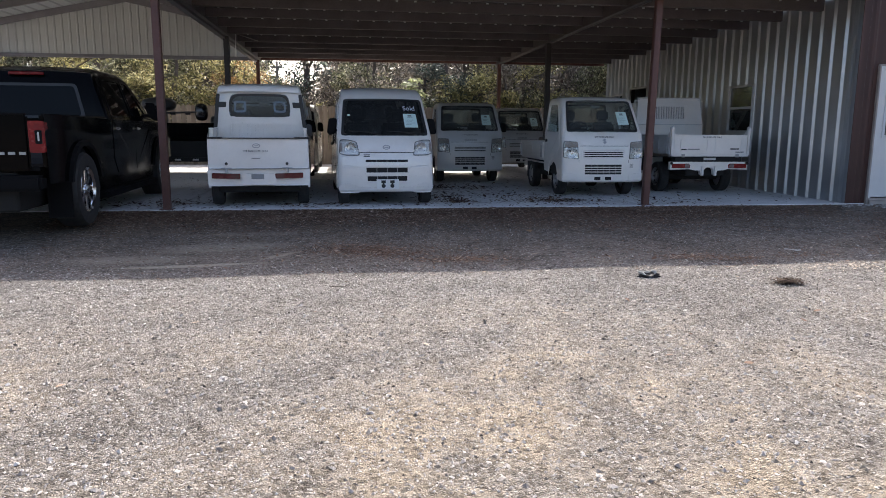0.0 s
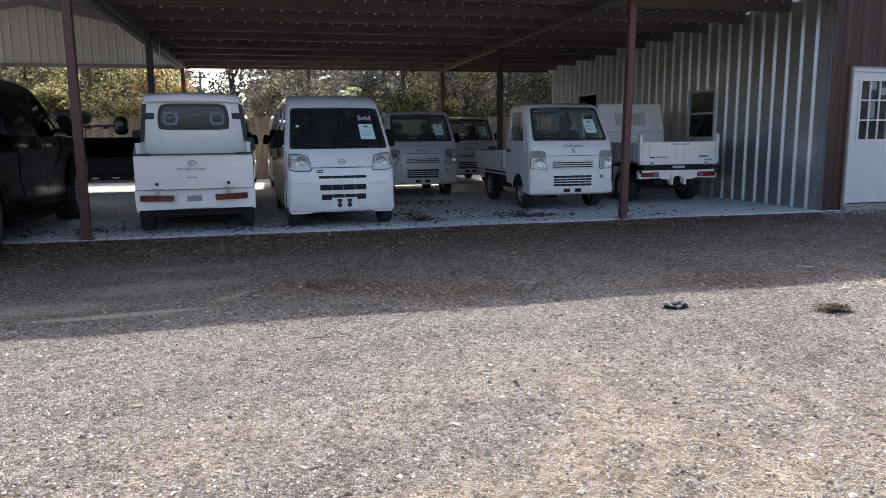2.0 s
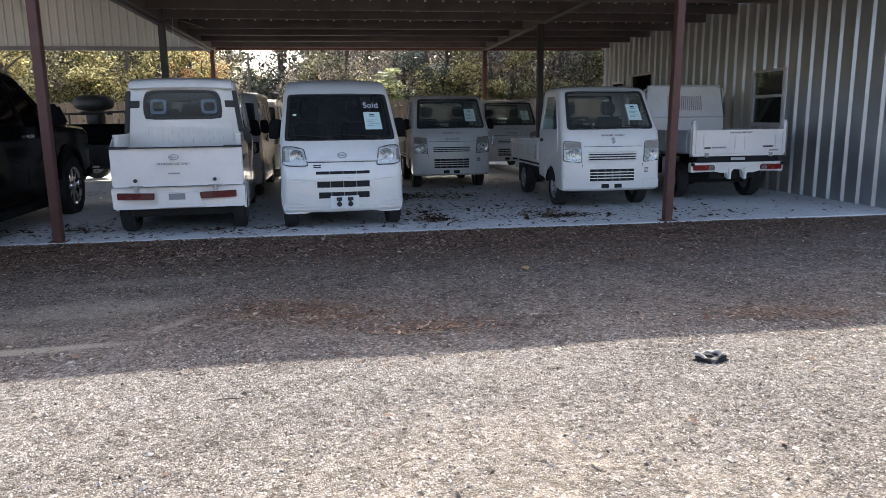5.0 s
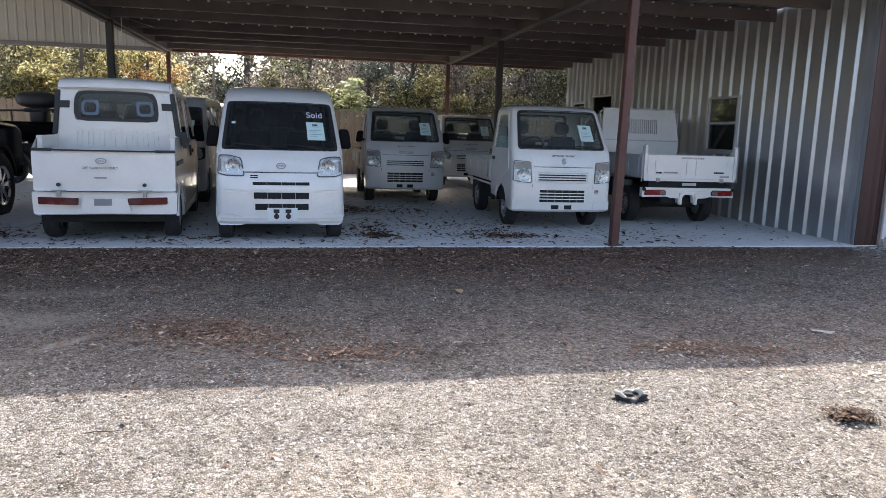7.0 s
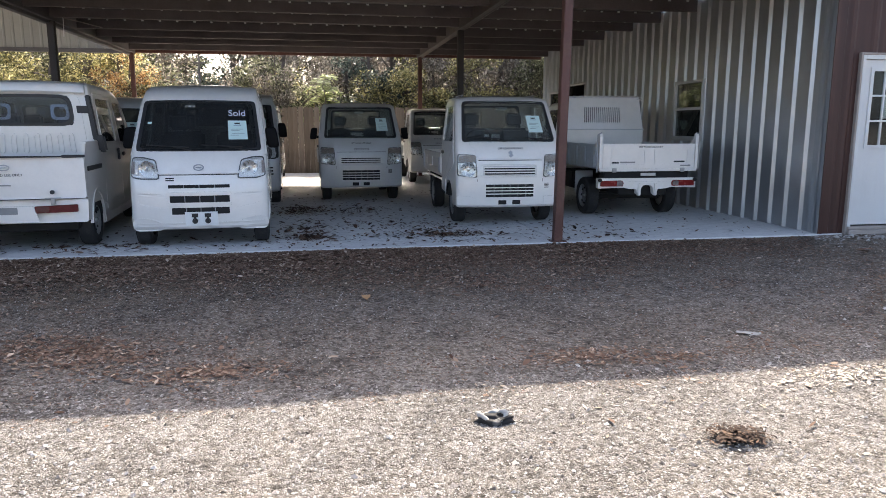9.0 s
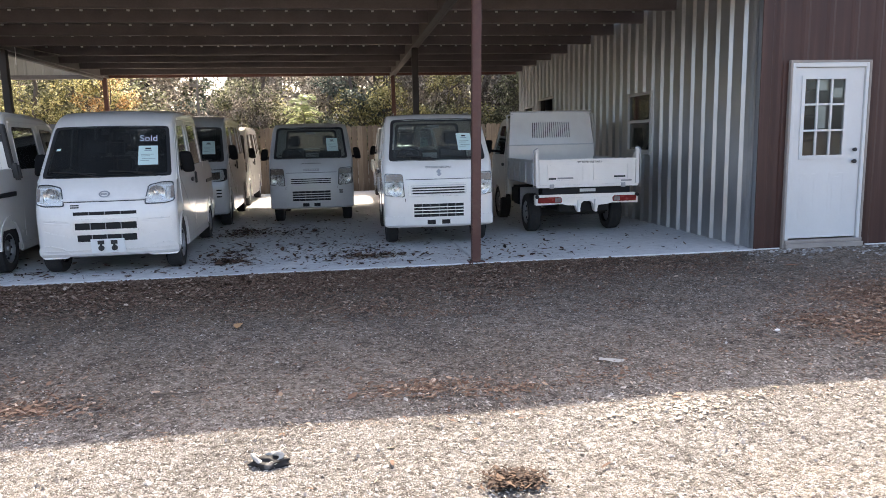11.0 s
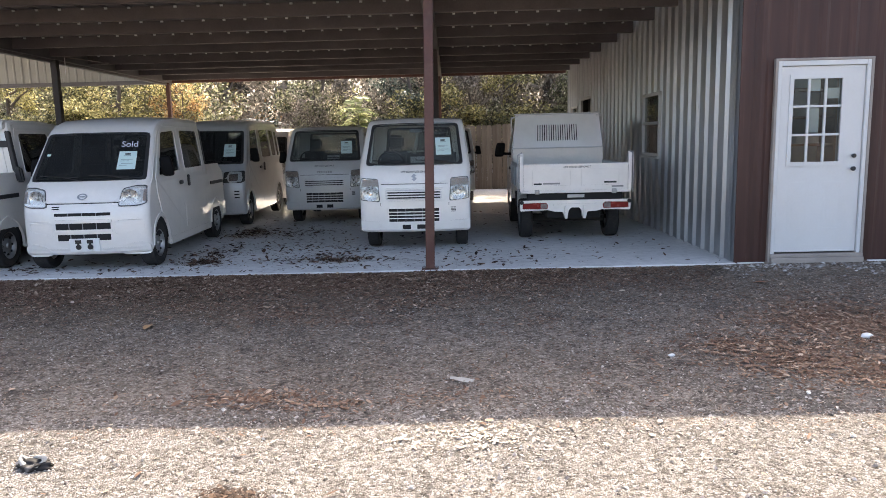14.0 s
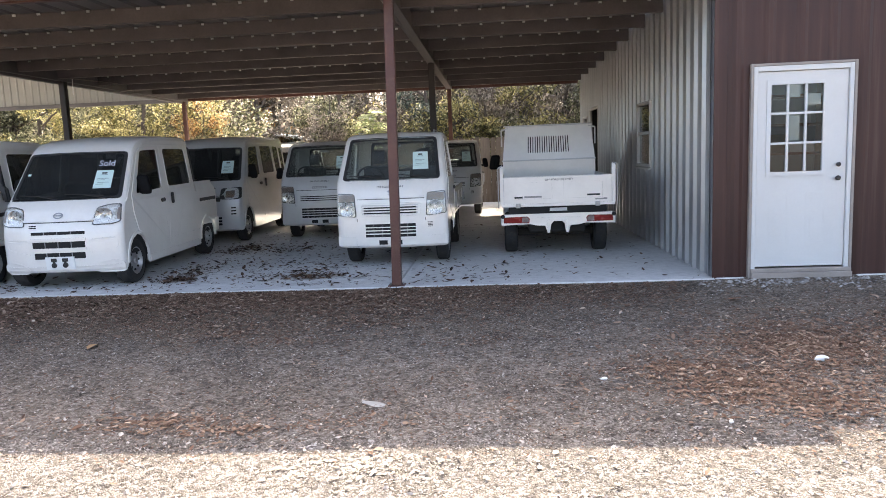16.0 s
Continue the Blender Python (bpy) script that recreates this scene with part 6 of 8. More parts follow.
    # under and back
    part("chassis", boxm(-0.58, 0.58, 0.2, L - 0.15, 0.20, 0.42, bev=0.02, seg=1), UNDER, car)
    if bed:
        windscreen(car, pr, 15, 0.48, REAR_GLASS, 0.030, "rear_window", 0.12)
        for k in range(8):
            x = -0.42 + 0.12 * k
            bm = bmesh.new()
            o = rpoly([(x - 0.034, 0.99), (x + 0.034, 0.99), (x + 0.034, 1.21), (x - 0.034, 1.21)], 0.03)
            n = rpoly([(x - 0.017, 1.0), (x + 0.017, 1.0), (x + 0.017, 1.185), (x - 0.017, 1.185)], 0.016)
            plate(bm, [o, n], lambda a, b: (a, cab + 0.037, b), lambda a, b: (a, cab - 0.004, b))
            rib = part("stamped_rib", bm, paint, car)
            bm = bmesh.new()
            plate(bm, [n], lambda a, b: (a, cab + 0.017, b), lambda a, b: (a, cab - 0.002, b))
            part("rib_hollow", bm, paint, rib)
        bm = bmesh.new()
        o = rpoly(rect(-0.58, 0.58, 0.955, 1.665), 0.14, 5)
        n = rpoly(rect(-0.49, 0.49, 1.265, 1.635), 0.13, 5)
        plate(bm, [dense(o, 0.1), dense(n, 0.1)], lambda a, b: (a, cab + 0.014, b), lambda a, b: (a, cab - 0.003, b))
        part("rear_panel", bm, paint, car)
        for s in (-1, 1):
            part("pillar_vent", boxm(min(s * 0.535, s * 0.665), max(s * 0.535, s * 0.665), cab - 0.01, cab + 0.028, 1.43, 1.51, bev=0.006, seg=1), BLACK_PLASTIC, car)
            part("rear_speaker", speaker_mesh(s * 0.32, cab - 0.06, 1.44), GREY_WHITE, car, "white loudspeaker ring behind the glass")
            part("bed_wall", boxm(min(s * (w - 0.055), s * (w - 0.004)), max(s * (w - 0.055), s * (w - 0.004)), cab + 0.01, L - 0.20, 0.46, 1.105, bev=0.01, seg=2), paint, car)
            part("bed_rail", boxm(min(s * (w - 0.06), s * (w + 0.004)), max(s * (w - 0.06), s * (w + 0.004)), cab + 0.02, L - 0.19, 1.100, 1.126, bev=0.006, seg=2), paint, car)
        bm = bmesh.new()
        rf = [(cab - 0.12, 1.752), (cab - 0.02, 1.748), (cab + 0.035, 1.728), (cab + 0.058, 1.695), (cab + 0.062, 1.655), (cab + 0.045, 1.640), (cab - 0.02, 1.675)]
        rows = [[bm.verts.new((x, y, z)) for y, z in rf] for x in np.linspace(-0.665, 0.665, 9)]
        for a, b in zip(rows, rows[1:]):
            for k in range(len(rf)):
                bm.faces.new((a[k], b[k], b[(k + 1) % len(rf)], a[(k + 1) % len(rf)]))
        bm.faces.new(rows[0])
        bm.faces.new(rows[-1])
        part("roof_visor", bm, paint, car, smooth=40)
        part("bed_floor", boxm(-w + 0.06, w - 0.06, cab + 0.005, L - 0.05, 0.42, 0.46), BED_GREY, car)
        bm = bmesh.new()
        plate(bm, [dense(rpoly(rect(-0.70, 0.70, 0.552, 0.975), 0.03), 0.1)], lambda a, b: (a, L, b), lambda a, b: (a, L - 0.035, b))
        gate = part("tailgate", bm, paint, car)
        part("gate_rail", boxm(-0.705, 0.705, L - 0.045, L + 0.010, 0.974, 0.988, bev=0.004, seg=1), BLACK_PLASTIC, gate)
        for s in (-1, 1):
            part("rail_end", boxm(min(s * 0.50, s * 0.706), max(s * 0.50, s * 0.706), L - 0.05, L + 0.008, 0.970, 0.997, bev=0.005, seg=1), BLACK_PLASTIC, gate)
            bm = bmesh.new()
            lx = s * 0.42 + 0.03
            rod(bm, (lx, L, 0.622), (lx, L + 0.02, 0.622), 0.021, 12)
            part("latch_knob", bm, BLACK_PLASTIC, gate)
            bm = bmesh.new()
            box(bm, lx - 0.075, lx + 0.075, L, L + 0.012, 0.550, 0.566, 0.003, 1)
            box(bm, lx - 0.02, lx + 0.02, L, L + 0.022, 0.495, 0.565, 0.004, 1)
            part("latch", bm, STEEL, gate)
            bm = bmesh.new()
            plate(bm, [dense(rpoly([(s * 0.245 + 0.02, 0.41), (s * 0.24 + 0.02, 0.482), (s * 0.635 + 0.02, 0.492), (s * 0.635 + 0.02, 0.415)], 0.012), 0.08)], lambda a, b: (a, L + 0.026, b), lambda a, b: (a, L + 0.0, b))
            lp = part("tail_lamp", bm, MAROON_LAMP, car)
            bm = bmesh.new()
            plate(bm, [dense(rpoly([(s * 0.255 + 0.02, 0.42), (s * 0.255 + 0.02, 0.474), (s * 0.37 + 0.02, 0.478), (s * 0.37 + 0.02, 0.42)], 0.008), 0.08)], lambda a, b: (a, L + 0.030, b), lambda a, b: (a, L + 0.02, b))
            part("reverse_lens", bm, CLEAR_LAMP, lp)
        bm = bmesh.new()
        o = [(-0.705, 0.305), (0.705, 0.305), (0.715, 0.548), (-0.715, 0.548)]
        plate(bm, [dense(rpoly(o, 0.03), 0.1)], lambda a, b: (a, L + 0.018, b), lambda a, b: (a, L - 0.12, b))
        bp = part("rear_bumper", bm, paint, car)
        bm = bmesh.new()
        plate(bm, [dense(rpoly([(-0.26, 0.32), (0.25, 0.32), (0.20, 0.485), (-0.21, 0.485)], 0.02), 0.1)], lambda a, b: (a, L + 0.026, b), lambda a, b: (a, L + 0.0, b))
        part("plate_recess", bm, paint, bp)
        part("number_plate", boxm(-0.065, 0.11, L + 0.026, L + 0.031, 0.405, 0.475, bev=0.002, seg=1), TRIM_GREY, bp, "blank grey plate bracket")
        bm = bmesh.new()
        oo = [(0.03 + 0.055 * math.cos(a), 0.875 + 0.033 * math.sin(a)) for a in np.linspace(0, 2 * math.pi, 21)[:-1]]
        ii = [(0.03 + 0.042 * math.cos(a), 0.875 + 0.022 * math.sin(a)) for a in np.linspace(0, 2 * math.pi, 21)[:-1]]
        plate(bm, [oo, ii], lambda a, b: (a, L + 0.010, b), lambda a, b: (a, L - 0.002, b))
        plate(bm, [rect(0.0, 0.06, 0.870, 0.880)], lambda a, b: (a, L + 0.009, b), lambda a, b: (a, L - 0.002, b))
        part("emblem", bm, STEEL, gate)
        part("corner_mirror", boxm(-0.79, -0.70, cab + 0.03, cab + 0.10, 1.0, 1.19, bev=0.02, seg=2), BLACK_PLASTIC, car)
        for x0, x1, z0, z1 in ((-0.02, 0.10, 0.690, 0.704),):
            part("name_bar", boxm(x0, x1, L, L + 0.003, z0, z1), TRIM_GREY, gate)
        words("gate_writing", "OFF ROAD USE ONLY", 0.036, pose(0.04, L + 0.002, 0.80, 90, 0, 180), INK, gate, "small dark printed words", WARP[0])
    else:
        windscreen(car, pr, 15, 0.48, tinted or GLASS, 0.03, "rear_window")
    WARP[0] = None
    return car


def speaker_mesh(x, y, z):
    bm = bmesh.new()
    o = rpoly(rect(x - 0.10, x + 0.10, z - 0.085, z + 0.085), 0.05)
    n = rpoly(rect(x - 0.07, x + 0.07, z - 0.055, z + 0.055), 0.04)
    plate(bm, [o, n], lambda a, b: (a, y, b), lambda a, b: (a, y - 0.03, b))
    return bm


def kei_truck(name, label, paint, badge, sign=True, text=True, mirrors=True, group="parked micro trucks"):
    """A small cab-over truck with a drop-side bed."""
    car = thing(name, label, "truck", group)
    L, w, belt = 3.24, 0.70, 1.06
    cab = 1.32
    WARP[0] = make_warp(w, belt, 1.68, 0.115, 0.085, 0.02, 0.8)
    pr = [(0.05, 0.25), (0.006, 0.28), (0, 0.36), (0, 0.62), (0.008, 0.76), (0.028, 0.92), (0.07, 1.05), (0.105, 1.095), (0.47, 1.59), (0.55, 1.64), (0.74, 1.67), (1.20, 1.675), (cab - 0.03, 1.645), (cab, 1.56), (cab, 1.18), (cab, 0.46)]
    inner = [-0.60, -0.47, -0.3, -0.15, 0, 0.15, 0.3, 0.47, 0.60]
    bm = bmesh.new()
    wrap(bm, pr, w, 0.05, inner, {7: 0.61, 13: 0.48})
    fc, rc, ar = 0.62, 2.42, 0.30
    lower = [(0.05, 0.26), (0.045, 0.62), (0.07, 0.92), (0.12, belt), (cab - 0.045, belt), (cab - 0.045, 0.46), (fc + ar + 0.02, 0.36)]
    lower += arch(fc, 0.27, ar, 0.29)[::-1]
    upper = [(0.12, belt), (0.15, 1.09), (0.51, 1.56), (0.60, 1.60), (0.75, 1.62), (1.18, 1.625), (cab - 0.07, 1.60), (cab - 0.05, 1.53), (cab - 0.045, belt)]
    W1 = rpoly([(0.30, 1.09), (1.16, 1.09), (1.14, 1.55), (0.64, 1.55)], 0.05)
    side_skin(bm, w, lower, upper, [W1])
    part("body", bm, paint, car, smooth=32)
    for s in (-1, 1):
        d = door_panel(car, s, w, [(0.22, 0.80), (0.26, 1.08), (0.60, 1.585), (1.21, 1.59), (1.23, 0.40), (0.95, 0.38), (0.90, 0.56)], [W1], paint, (1.10, 0.93), "door")
        side_pane(d, s, w, W1, GLASS)
        if mirrors:
            side_mirror(car, s, 0.80, 0.34, 1.16, 0.20, 0.12)
        WARP[0], keep = None, WARP[0]
        for y in (fc, rc):
            wheel(car, s * (w - 0.115), y, 0.265, 0.15, s)
        bmk = bmesh.new()
        plate(bmk, [arch(fc, 0.29, ar - 0.012, 0.36)], lambda a, b: (s * (w - 0.30), a, b), lambda a, b: (s * (w - 0.02), a, b))
        part("wheel_well", bmk, DARK_GAP, car)
        part("mudguard", boxm(min(s * 0.42, s * 0.66), max(s * 0.42, s * 0.66), rc + 0.31, rc + 0.32, 0.18, 0.56), BLACK_PLASTIC, car)
        WARP[0] = keep
        head_lamp(car, [(0.435, 0.635), (0.455, 0.925), (0.68, 0.94), (0.69, 0.66)], pr, s, "tall")
        part("bumper_seam", bar(pr, s * 0.43 - 0.003, s * 0.43 + 0.003, 0.27, 0.62, 0.001, 0.003), DARK_GAP, car)
    _, P = windscreen(car, pr, 7, 0.61, GLASS)
    wipers(car, P, 0.58)
    windscreen(car, pr, 13, 0.48, GLASS, 0.03, "rear_window")
    part("bonnet", front_plate(dense(rpoly([(-0.41, 0.865), (0.41, 0.865), (0.47, 0.99), (0.54, 1.075), (-0.54, 1.075), (-0.47, 0.99)], 0.03), 0.06), pr, 0.007, 0.012), paint, car)
    part("bonnet_gap", bar(pr, -0.42, 0.42, 0.852, 0.859, 0.001, 0.004), DARK_GAP, car)
    if badge == "bar":
        part("name_badge", bar(pr, -0.125, 0.125, 0.885, 0.920, 0.013, 0.006), TRIM_GREY, car, "dark name badge without letters")
        for k in range(6):
            part("badge_block", bar(pr, -0.115 + 0.039 * k, -0.088 + 0.039 * k, 0.892, 0.913, 0.016, 0.004), FRAME_WHITE, car)
    else:
        bm = bmesh.new()
        z0 = 0.935
        o = [(-0.03, z0 - 0.02), (0.0, z0 - 0.045), (0.035, z0 - 0.015), (0.01, z0 + 0.01), (0.03, z0 + 0.022), (0.0, z0 + 0.045), (-0.035, z0 + 0.015), (-0.008, z0 - 0.01)]
        plate(bm, [o], lambda a, b: (a, front_y(pr, b) - 0.013, b), lambda a, b: (a, front_y(pr, b), b))
        part("emblem", bm, STEEL, car)
    # grille in a shallow frame, with three slats
    fr = part("grille_frame", front_frame(dense(rpoly(rect(-0.39, 0.37, 0.645, 0.805), 0.03), 0.06), dense(rpoly(rect(-0.365, 0.345, 0.665, 0.785), 0.02), 0.06), pr, 0.010, 0.012), paint, car)
    part("grille_back", bar(pr, -0.36, 0.34, 0.668, 0.782, 0.002, 0.006), GREY_WHITE, fr)
    for z in (0.675, 0.708, 0.741):
        part("grille_slot", bar(pr, -0.34, 0.32, z, z + 0.016, 0.004, 0.006), DARK_GAP, fr)
        part("grille_slat", bar(pr, -0.36, 0.34, z + 0.018, z + 0.030, 0.010, 0.006), paint, fr)
    ik = part("air_intake", bar(pr, -0.325, 0.305, 0.385, 0.548, 0.003, 0.008), DARK_GAP, car)
    for z in (0.42, 0.46, 0.50):
        part("intake_bar", bar(pr, -0.325, 0.305, z, z + 0.013, 0.009, 0.006), paint, ik)
    for k in range(1, 6):
        x = -0.325 + 0.63 * k / 6
        part("intake_rib", bar(pr, x - 0.003, x + 0.003, 0.385, 0.548, 0.006, 0.005), TRIM_GREY, ik)
    for s in (-1, 1):
        part("bumper_corner", front_plate(dense(rpoly([(s * 0.445, 0.275), (s * 0.445, 0.388), (s * 0.69, 0.405), (s * 0.69, 0.275)][::s], 0.015), 0.05), pr, 0.010, 0.016), paint, car)
    for x0, x1 in ((-0.16, -0.055), (0.025, 0.13)):
        part("tow_hole", bar(pr, x0, x1, 0.29, 0.345, 0.003, 0.006), DARK_GAP, car)
    for k in range(4):
        part("vent_slot", bar(pr, 0.455, 0.515, 0.500 + 0.017 * k, 0.508 + 0.017 * k, 0.003, 0.005), DARK_GAP, car)
    part("dashboard", boxm(-0.62, 0.62, 0.22, 0.46, 0.82, 1.09, bev=0.05, seg=3), BLACK_PLASTIC, car)
    part("cabin_floor", boxm(-0.64, 0.64, 0.2, cab - 0.03, 0.44, 0.48), UNDER, car)
    for x in (-0.33, 0.33):
        seat(car, x, 0.88, 0.62)
    steering(car, -0.33, 0.52, 1.12)
    part("rear_view_mirror", boxm(-0.09, 0.09, 0.56, 0.58, 1.49, 1.53, bev=0.01, seg=1), TRIM_GREY, car)
    if sign:
        paper_sheet("windscreen_paper", car, P, 0.285, 0.485, 0.21, 0.64, "pale blue printed sheet behind the windscreen", 0.014)
    if text:
        words("bonnet_writing", "OFF ROAD USE ONLY", 0.034, pose(0, front_y(pr, 1.005) - 0.012, 1.005, 72, 0, 0), INK, car, "small dark printed words", WARP[0])
    WARP[0] = None
    for s in (-1, 1):
        bm = bmesh.new()
        rod(bm, (s * 0.50, 0.75, 1.70), (s * 0.50, 1.22, 1.70), 0.008, 6)
        for y in (0.8, 1.18):
            rod(bm, (s * 0.50, y, 1.66), (s * 0.50, y, 1.70), 0.007, 6)
        part("roof_rail", bm, TRIM_GREY, car)
    # bed
    part("bed_floor", boxm(-w + 0.02, w - 0.02, cab + 0.06, L - 0.02, 0.56, 0.62, bev=0.01, seg=1), paint, car)
    for s in (-1, 1):
        gt = part("side_gate", boxm(min(s * (w - 0.035), s * w), max(s * (w - 0.035), s * w), cab + 0.08, L - 0.03, 0.60, 0.90, bev=0.010, seg=2), paint, car)
        for k in range(3):
            y = cab + 0.25 + 0.62 * k
            part("pressing", boxm(min(s * w, s * (w + 0.008)), max(s * w, s * (w + 0.008)), y, y + 0.45, 0.68, 0.83, bev=0.004, seg=1), paint, gt)
        for y in (cab + 0.14, L - 0.12):
            part("gate_hook", boxm(min(s * w, s * (w + 0.025)), max(s * w, s * (w + 0.025)), y - 0.02, y + 0.02, 0.62, 0.84, bev=0.004, seg=1), STEEL, gt)
        part("rope_rail", boxm(min(s * (w - 0.06), s * (w - 0.04)), max(s * (w - 0.06), s * (w - 0.04)), cab + 0.1, L - 0.1, 0.50, 0.53), paint, car)
    part("tailgate", boxm(-w, w, L - 0.03, L, 0.60, 0.90, bev=0.010, seg=2), paint, car)
    bm = bmesh.new()
    for x in (-0.62, 0.62):
        rod(bm, (x, cab + 0.05, 0.55), (x, cab + 0.05, 1.25), 0.018, 8)
    for z in (0.95, 1.1, 1.24):
        rod(bm, (-0.62, cab + 0.05, z), (0.62, cab + 0.05, z), 0.014, 8)
    part("guard_frame", bm, paint, car)
    part("chassis", boxm(-0.36, 0.36, 0.25, L - 0.1, 0.30, 0.52, bev=0.02, seg=1), UNDER, car)
    part("fuel_tank", boxm(-0.60, -0.32, 1.4, 2.0, 0.28, 0.50, bev=0.03, seg=2), UNDER, car)
    part("air_box", boxm(0.34, 0.60, 1.35, 1.7, 0.30, 0.52, bev=0.03, seg=2), TRIM_GREY, car)
    part("axle", boxm(-0.55, 0.55, rc - 0.04, rc + 0.04, 0.24, 0.32, bev=0.03, seg=2), UNDER, car)
    part("rear_bumper", boxm(-0.62, 0.62, L - 0.10, L - 0.02, 0.38, 0.48, bev=0.01, seg=1), paint, car)
    return car


def dump_truck(name, label):
    """A small truck with a low steel tipping body and a tall louvred headboard, seen from behind."""
    car = thing(name, label, "truck", "parked micro trucks")
    L, w, belt = 3.24, 0.695, 1.06
    cab = 1.36
    paint = WHITE
    WARP[0] = make_warp(w, belt, 1.68, 0.115, 0.085, 0.02, 0.8)
    pr = [(0.05, 0.25), (0.006, 0.28), (0, 0.36), (0, 0.62), (0.008, 0.76), (0.028, 0.92), (0.07, 1.05), (0.105, 1.095), (0.47, 1.59), (0.55, 1.64), (0.74, 1.67), (1.20, 1.675), (cab - 0.03, 1.645), (cab, 1.56), (cab, 1.18), (cab, 0.46)]
    inner = [-0.60, -0.47, -0.3, -0.15, 0, 0.15, 0.3, 0.47, 0.60]
    bm = bmesh.new()
    wrap(bm, pr, w, 0.05, inner, {7: 0.61, 13: 0.48})
    fc, rc, ar = 0.55, 2.50, 0.30
    lower = [(0.05, 0.26), (0.045, 0.62), (0.07, 0.92), (0.12, belt), (cab - 0.045, belt), (cab - 0.045, 0.46), (fc + ar + 0.02, 0.36)]
    lower += arch(fc, 0.27, ar, 0.29)[::-1]
    upper = [(0.12, belt), (0.15, 1.09), (0.51, 1.56), (0.60, 1.60), (0.75, 1.62), (1.18, 1.625), (cab - 0.07, 1.60), (cab - 0.05, 1.53), (cab - 0.045, belt)]
    W1 = rpoly([(0.30, 1.09), (1.18, 1.09), (1.16, 1.55), (0.64, 1.55)], 0.05)
    side_skin(bm, w, lower, upper, [W1])
    part("body", bm, paint, car, smooth=32)
    for s in (-1, 1):
        d = door_panel(car, s, w, [(0.22, 0.80), (0.26, 1.08), (0.60, 1.585), (1.23, 1.59), (1.25, 0.40), (0.88, 0.38), (0.83, 0.56)], [W1], paint, (1.10, 0.93), "door")
        side_pane(d, s, w, W1)
        if s > 0:
            side_mirror(car, s, 0.85, 0.34, 1.21, 0.24, 0.17)
        head_lamp(car, [(0.435, 0.635), (0.455, 0.925), (0.68, 0.94), (0.69, 0.66)], pr, s, "tall")
    windscreen(car, pr, 7, 0.61, GLASS)
    for x in (-0.33, 0.33):
        seat(car, x, 0.88, 0.62)
    part("dashboard", boxm(-0.62, 0.62, 0.22, 0.46, 0.82, 1.09, bev=0.05, seg=3), BLACK_PLASTIC, car)
    WARP[0] = None
    for s in (-1, 1):
        for y in (fc, rc):
            wheel(car, s * (w - 0.10), y, 0.275, 0.165, s)
        part("rear_mudguard", boxm(min(s * 0.40, s * 0.68), max(s * 0.40, s * 0.68), rc - 0.33, rc - 0.31, 0.30, 0.62, bev=0.004, seg=1), GREY_WHITE, car)
    # tipping body
    t = 0.035
    x1 = 0.712
    part("bed_floor", boxm(-x1 + 0.02, x1 - 0.02, cab + 0.1, L - 0.03, 0.70, 0.745, bev=0.006, seg=1), BED_GREY, car)
    for s in (-1, 1):
        bw = part("side_gate", boxm(min(s * (x1 - t), s * x1), max(s * (x1 - t), s * x1), cab + 0.1, L - 0.04, 0.71, 1.04, bev=0.008, seg=2), BED_GREY, car)
        for k in range(5):
            y = cab + 0.2 + 0.36 * k
            part("stiffener", boxm(min(s * x1, s * (x1 + 0.018)), max(s * x1, s * (x1 + 0.018)), y, y + 0.05, 0.72, 1.0, bev=0.004, seg=1), BED_GREY, bw)
        bm = bmesh.new()
        pts = [(L - 0.06, 0.70), (L + 0.004, 0.70), (L + 0.004, 1.155), (L - 0.02, 1.19), (L - 0.045, 1.18), (L - 0.05, 1.13), (L - 0.16, 1.04), (L - 0.16, 1.0), (L - 0.06, 1.0)]
        plate(bm, [pts], lambda y, z: (s * (x1 + 0.012), y, z), lambda y, z: (s * (x1 - 0.03), y, z))
        part("corner_post", bm, WHITE, car)
        bm = bmesh.new()
        rod(bm, (s * (x1 + 0.035), L - 0.015, 0.66), (s * (x1 + 0.035), L - 0.015, 1.17), 0.008, 6)
        rod(bm, (s * (x1 + 0.035), L - 0.015, 1.17), (s * (x1 - 0.02), L - 0.015, 1.20), 0.008, 6)
        part("latch_rod", bm, STEEL, car)
    gate = part("tailgate", boxm(-x1 + 0.035, x1 - 0.035, L - 0.035, L, 0.70, 1.035, bev=0.008, seg=2), WHITE, car)
    for a, b in ((-0.56, -0.09), (0.07, 0.545)):
        bm = bmesh.new()
        o, n = rect(a - 0.012, b + 0.012, 0.755, 0.975), rect(a, b, 0.767, 0.963)
        plate(bm, [o, n], lambda p, q: (p, L + 0.014, q), lambda p, q: (p, L - 0.001, q))
        part("pressed_panel", bm, WHITE, gate)
    part("gate_lip", boxm(-x1 + 0.03, x1 - 0.03, L - 0.045, L + 0.012, 1.022, 1.046, bev=0.006, seg=2), WHITE, gate)
    words("gate_writing", "OFF ROAD USE ONLY", 0.036, pose(-0.02, L + 0.004, 1.004, 90, 0, 180), INK, gate, "small dark printed words")
    for a, b, z, m in ((0.44, 0.545, 0.778, INK), (0.20, 0.42, 0.782, TRIM_GREY), (-0.53, -0.37, 0.79, INK), (-0.62, -0.47, 0.735, TRIM_GREY)):
        part("name_bar", boxm(a, b, L, L + 0.003, z, z + 0.022), m, gate)
    for s in (-1, 1):
        part("gate_hinge", boxm(s * 0.5 - 0.03, s * 0.5 + 0.03, L - 0.01, L + 0.02, 0.655, 0.715, bev=0.006, seg=1), STEEL, gate)
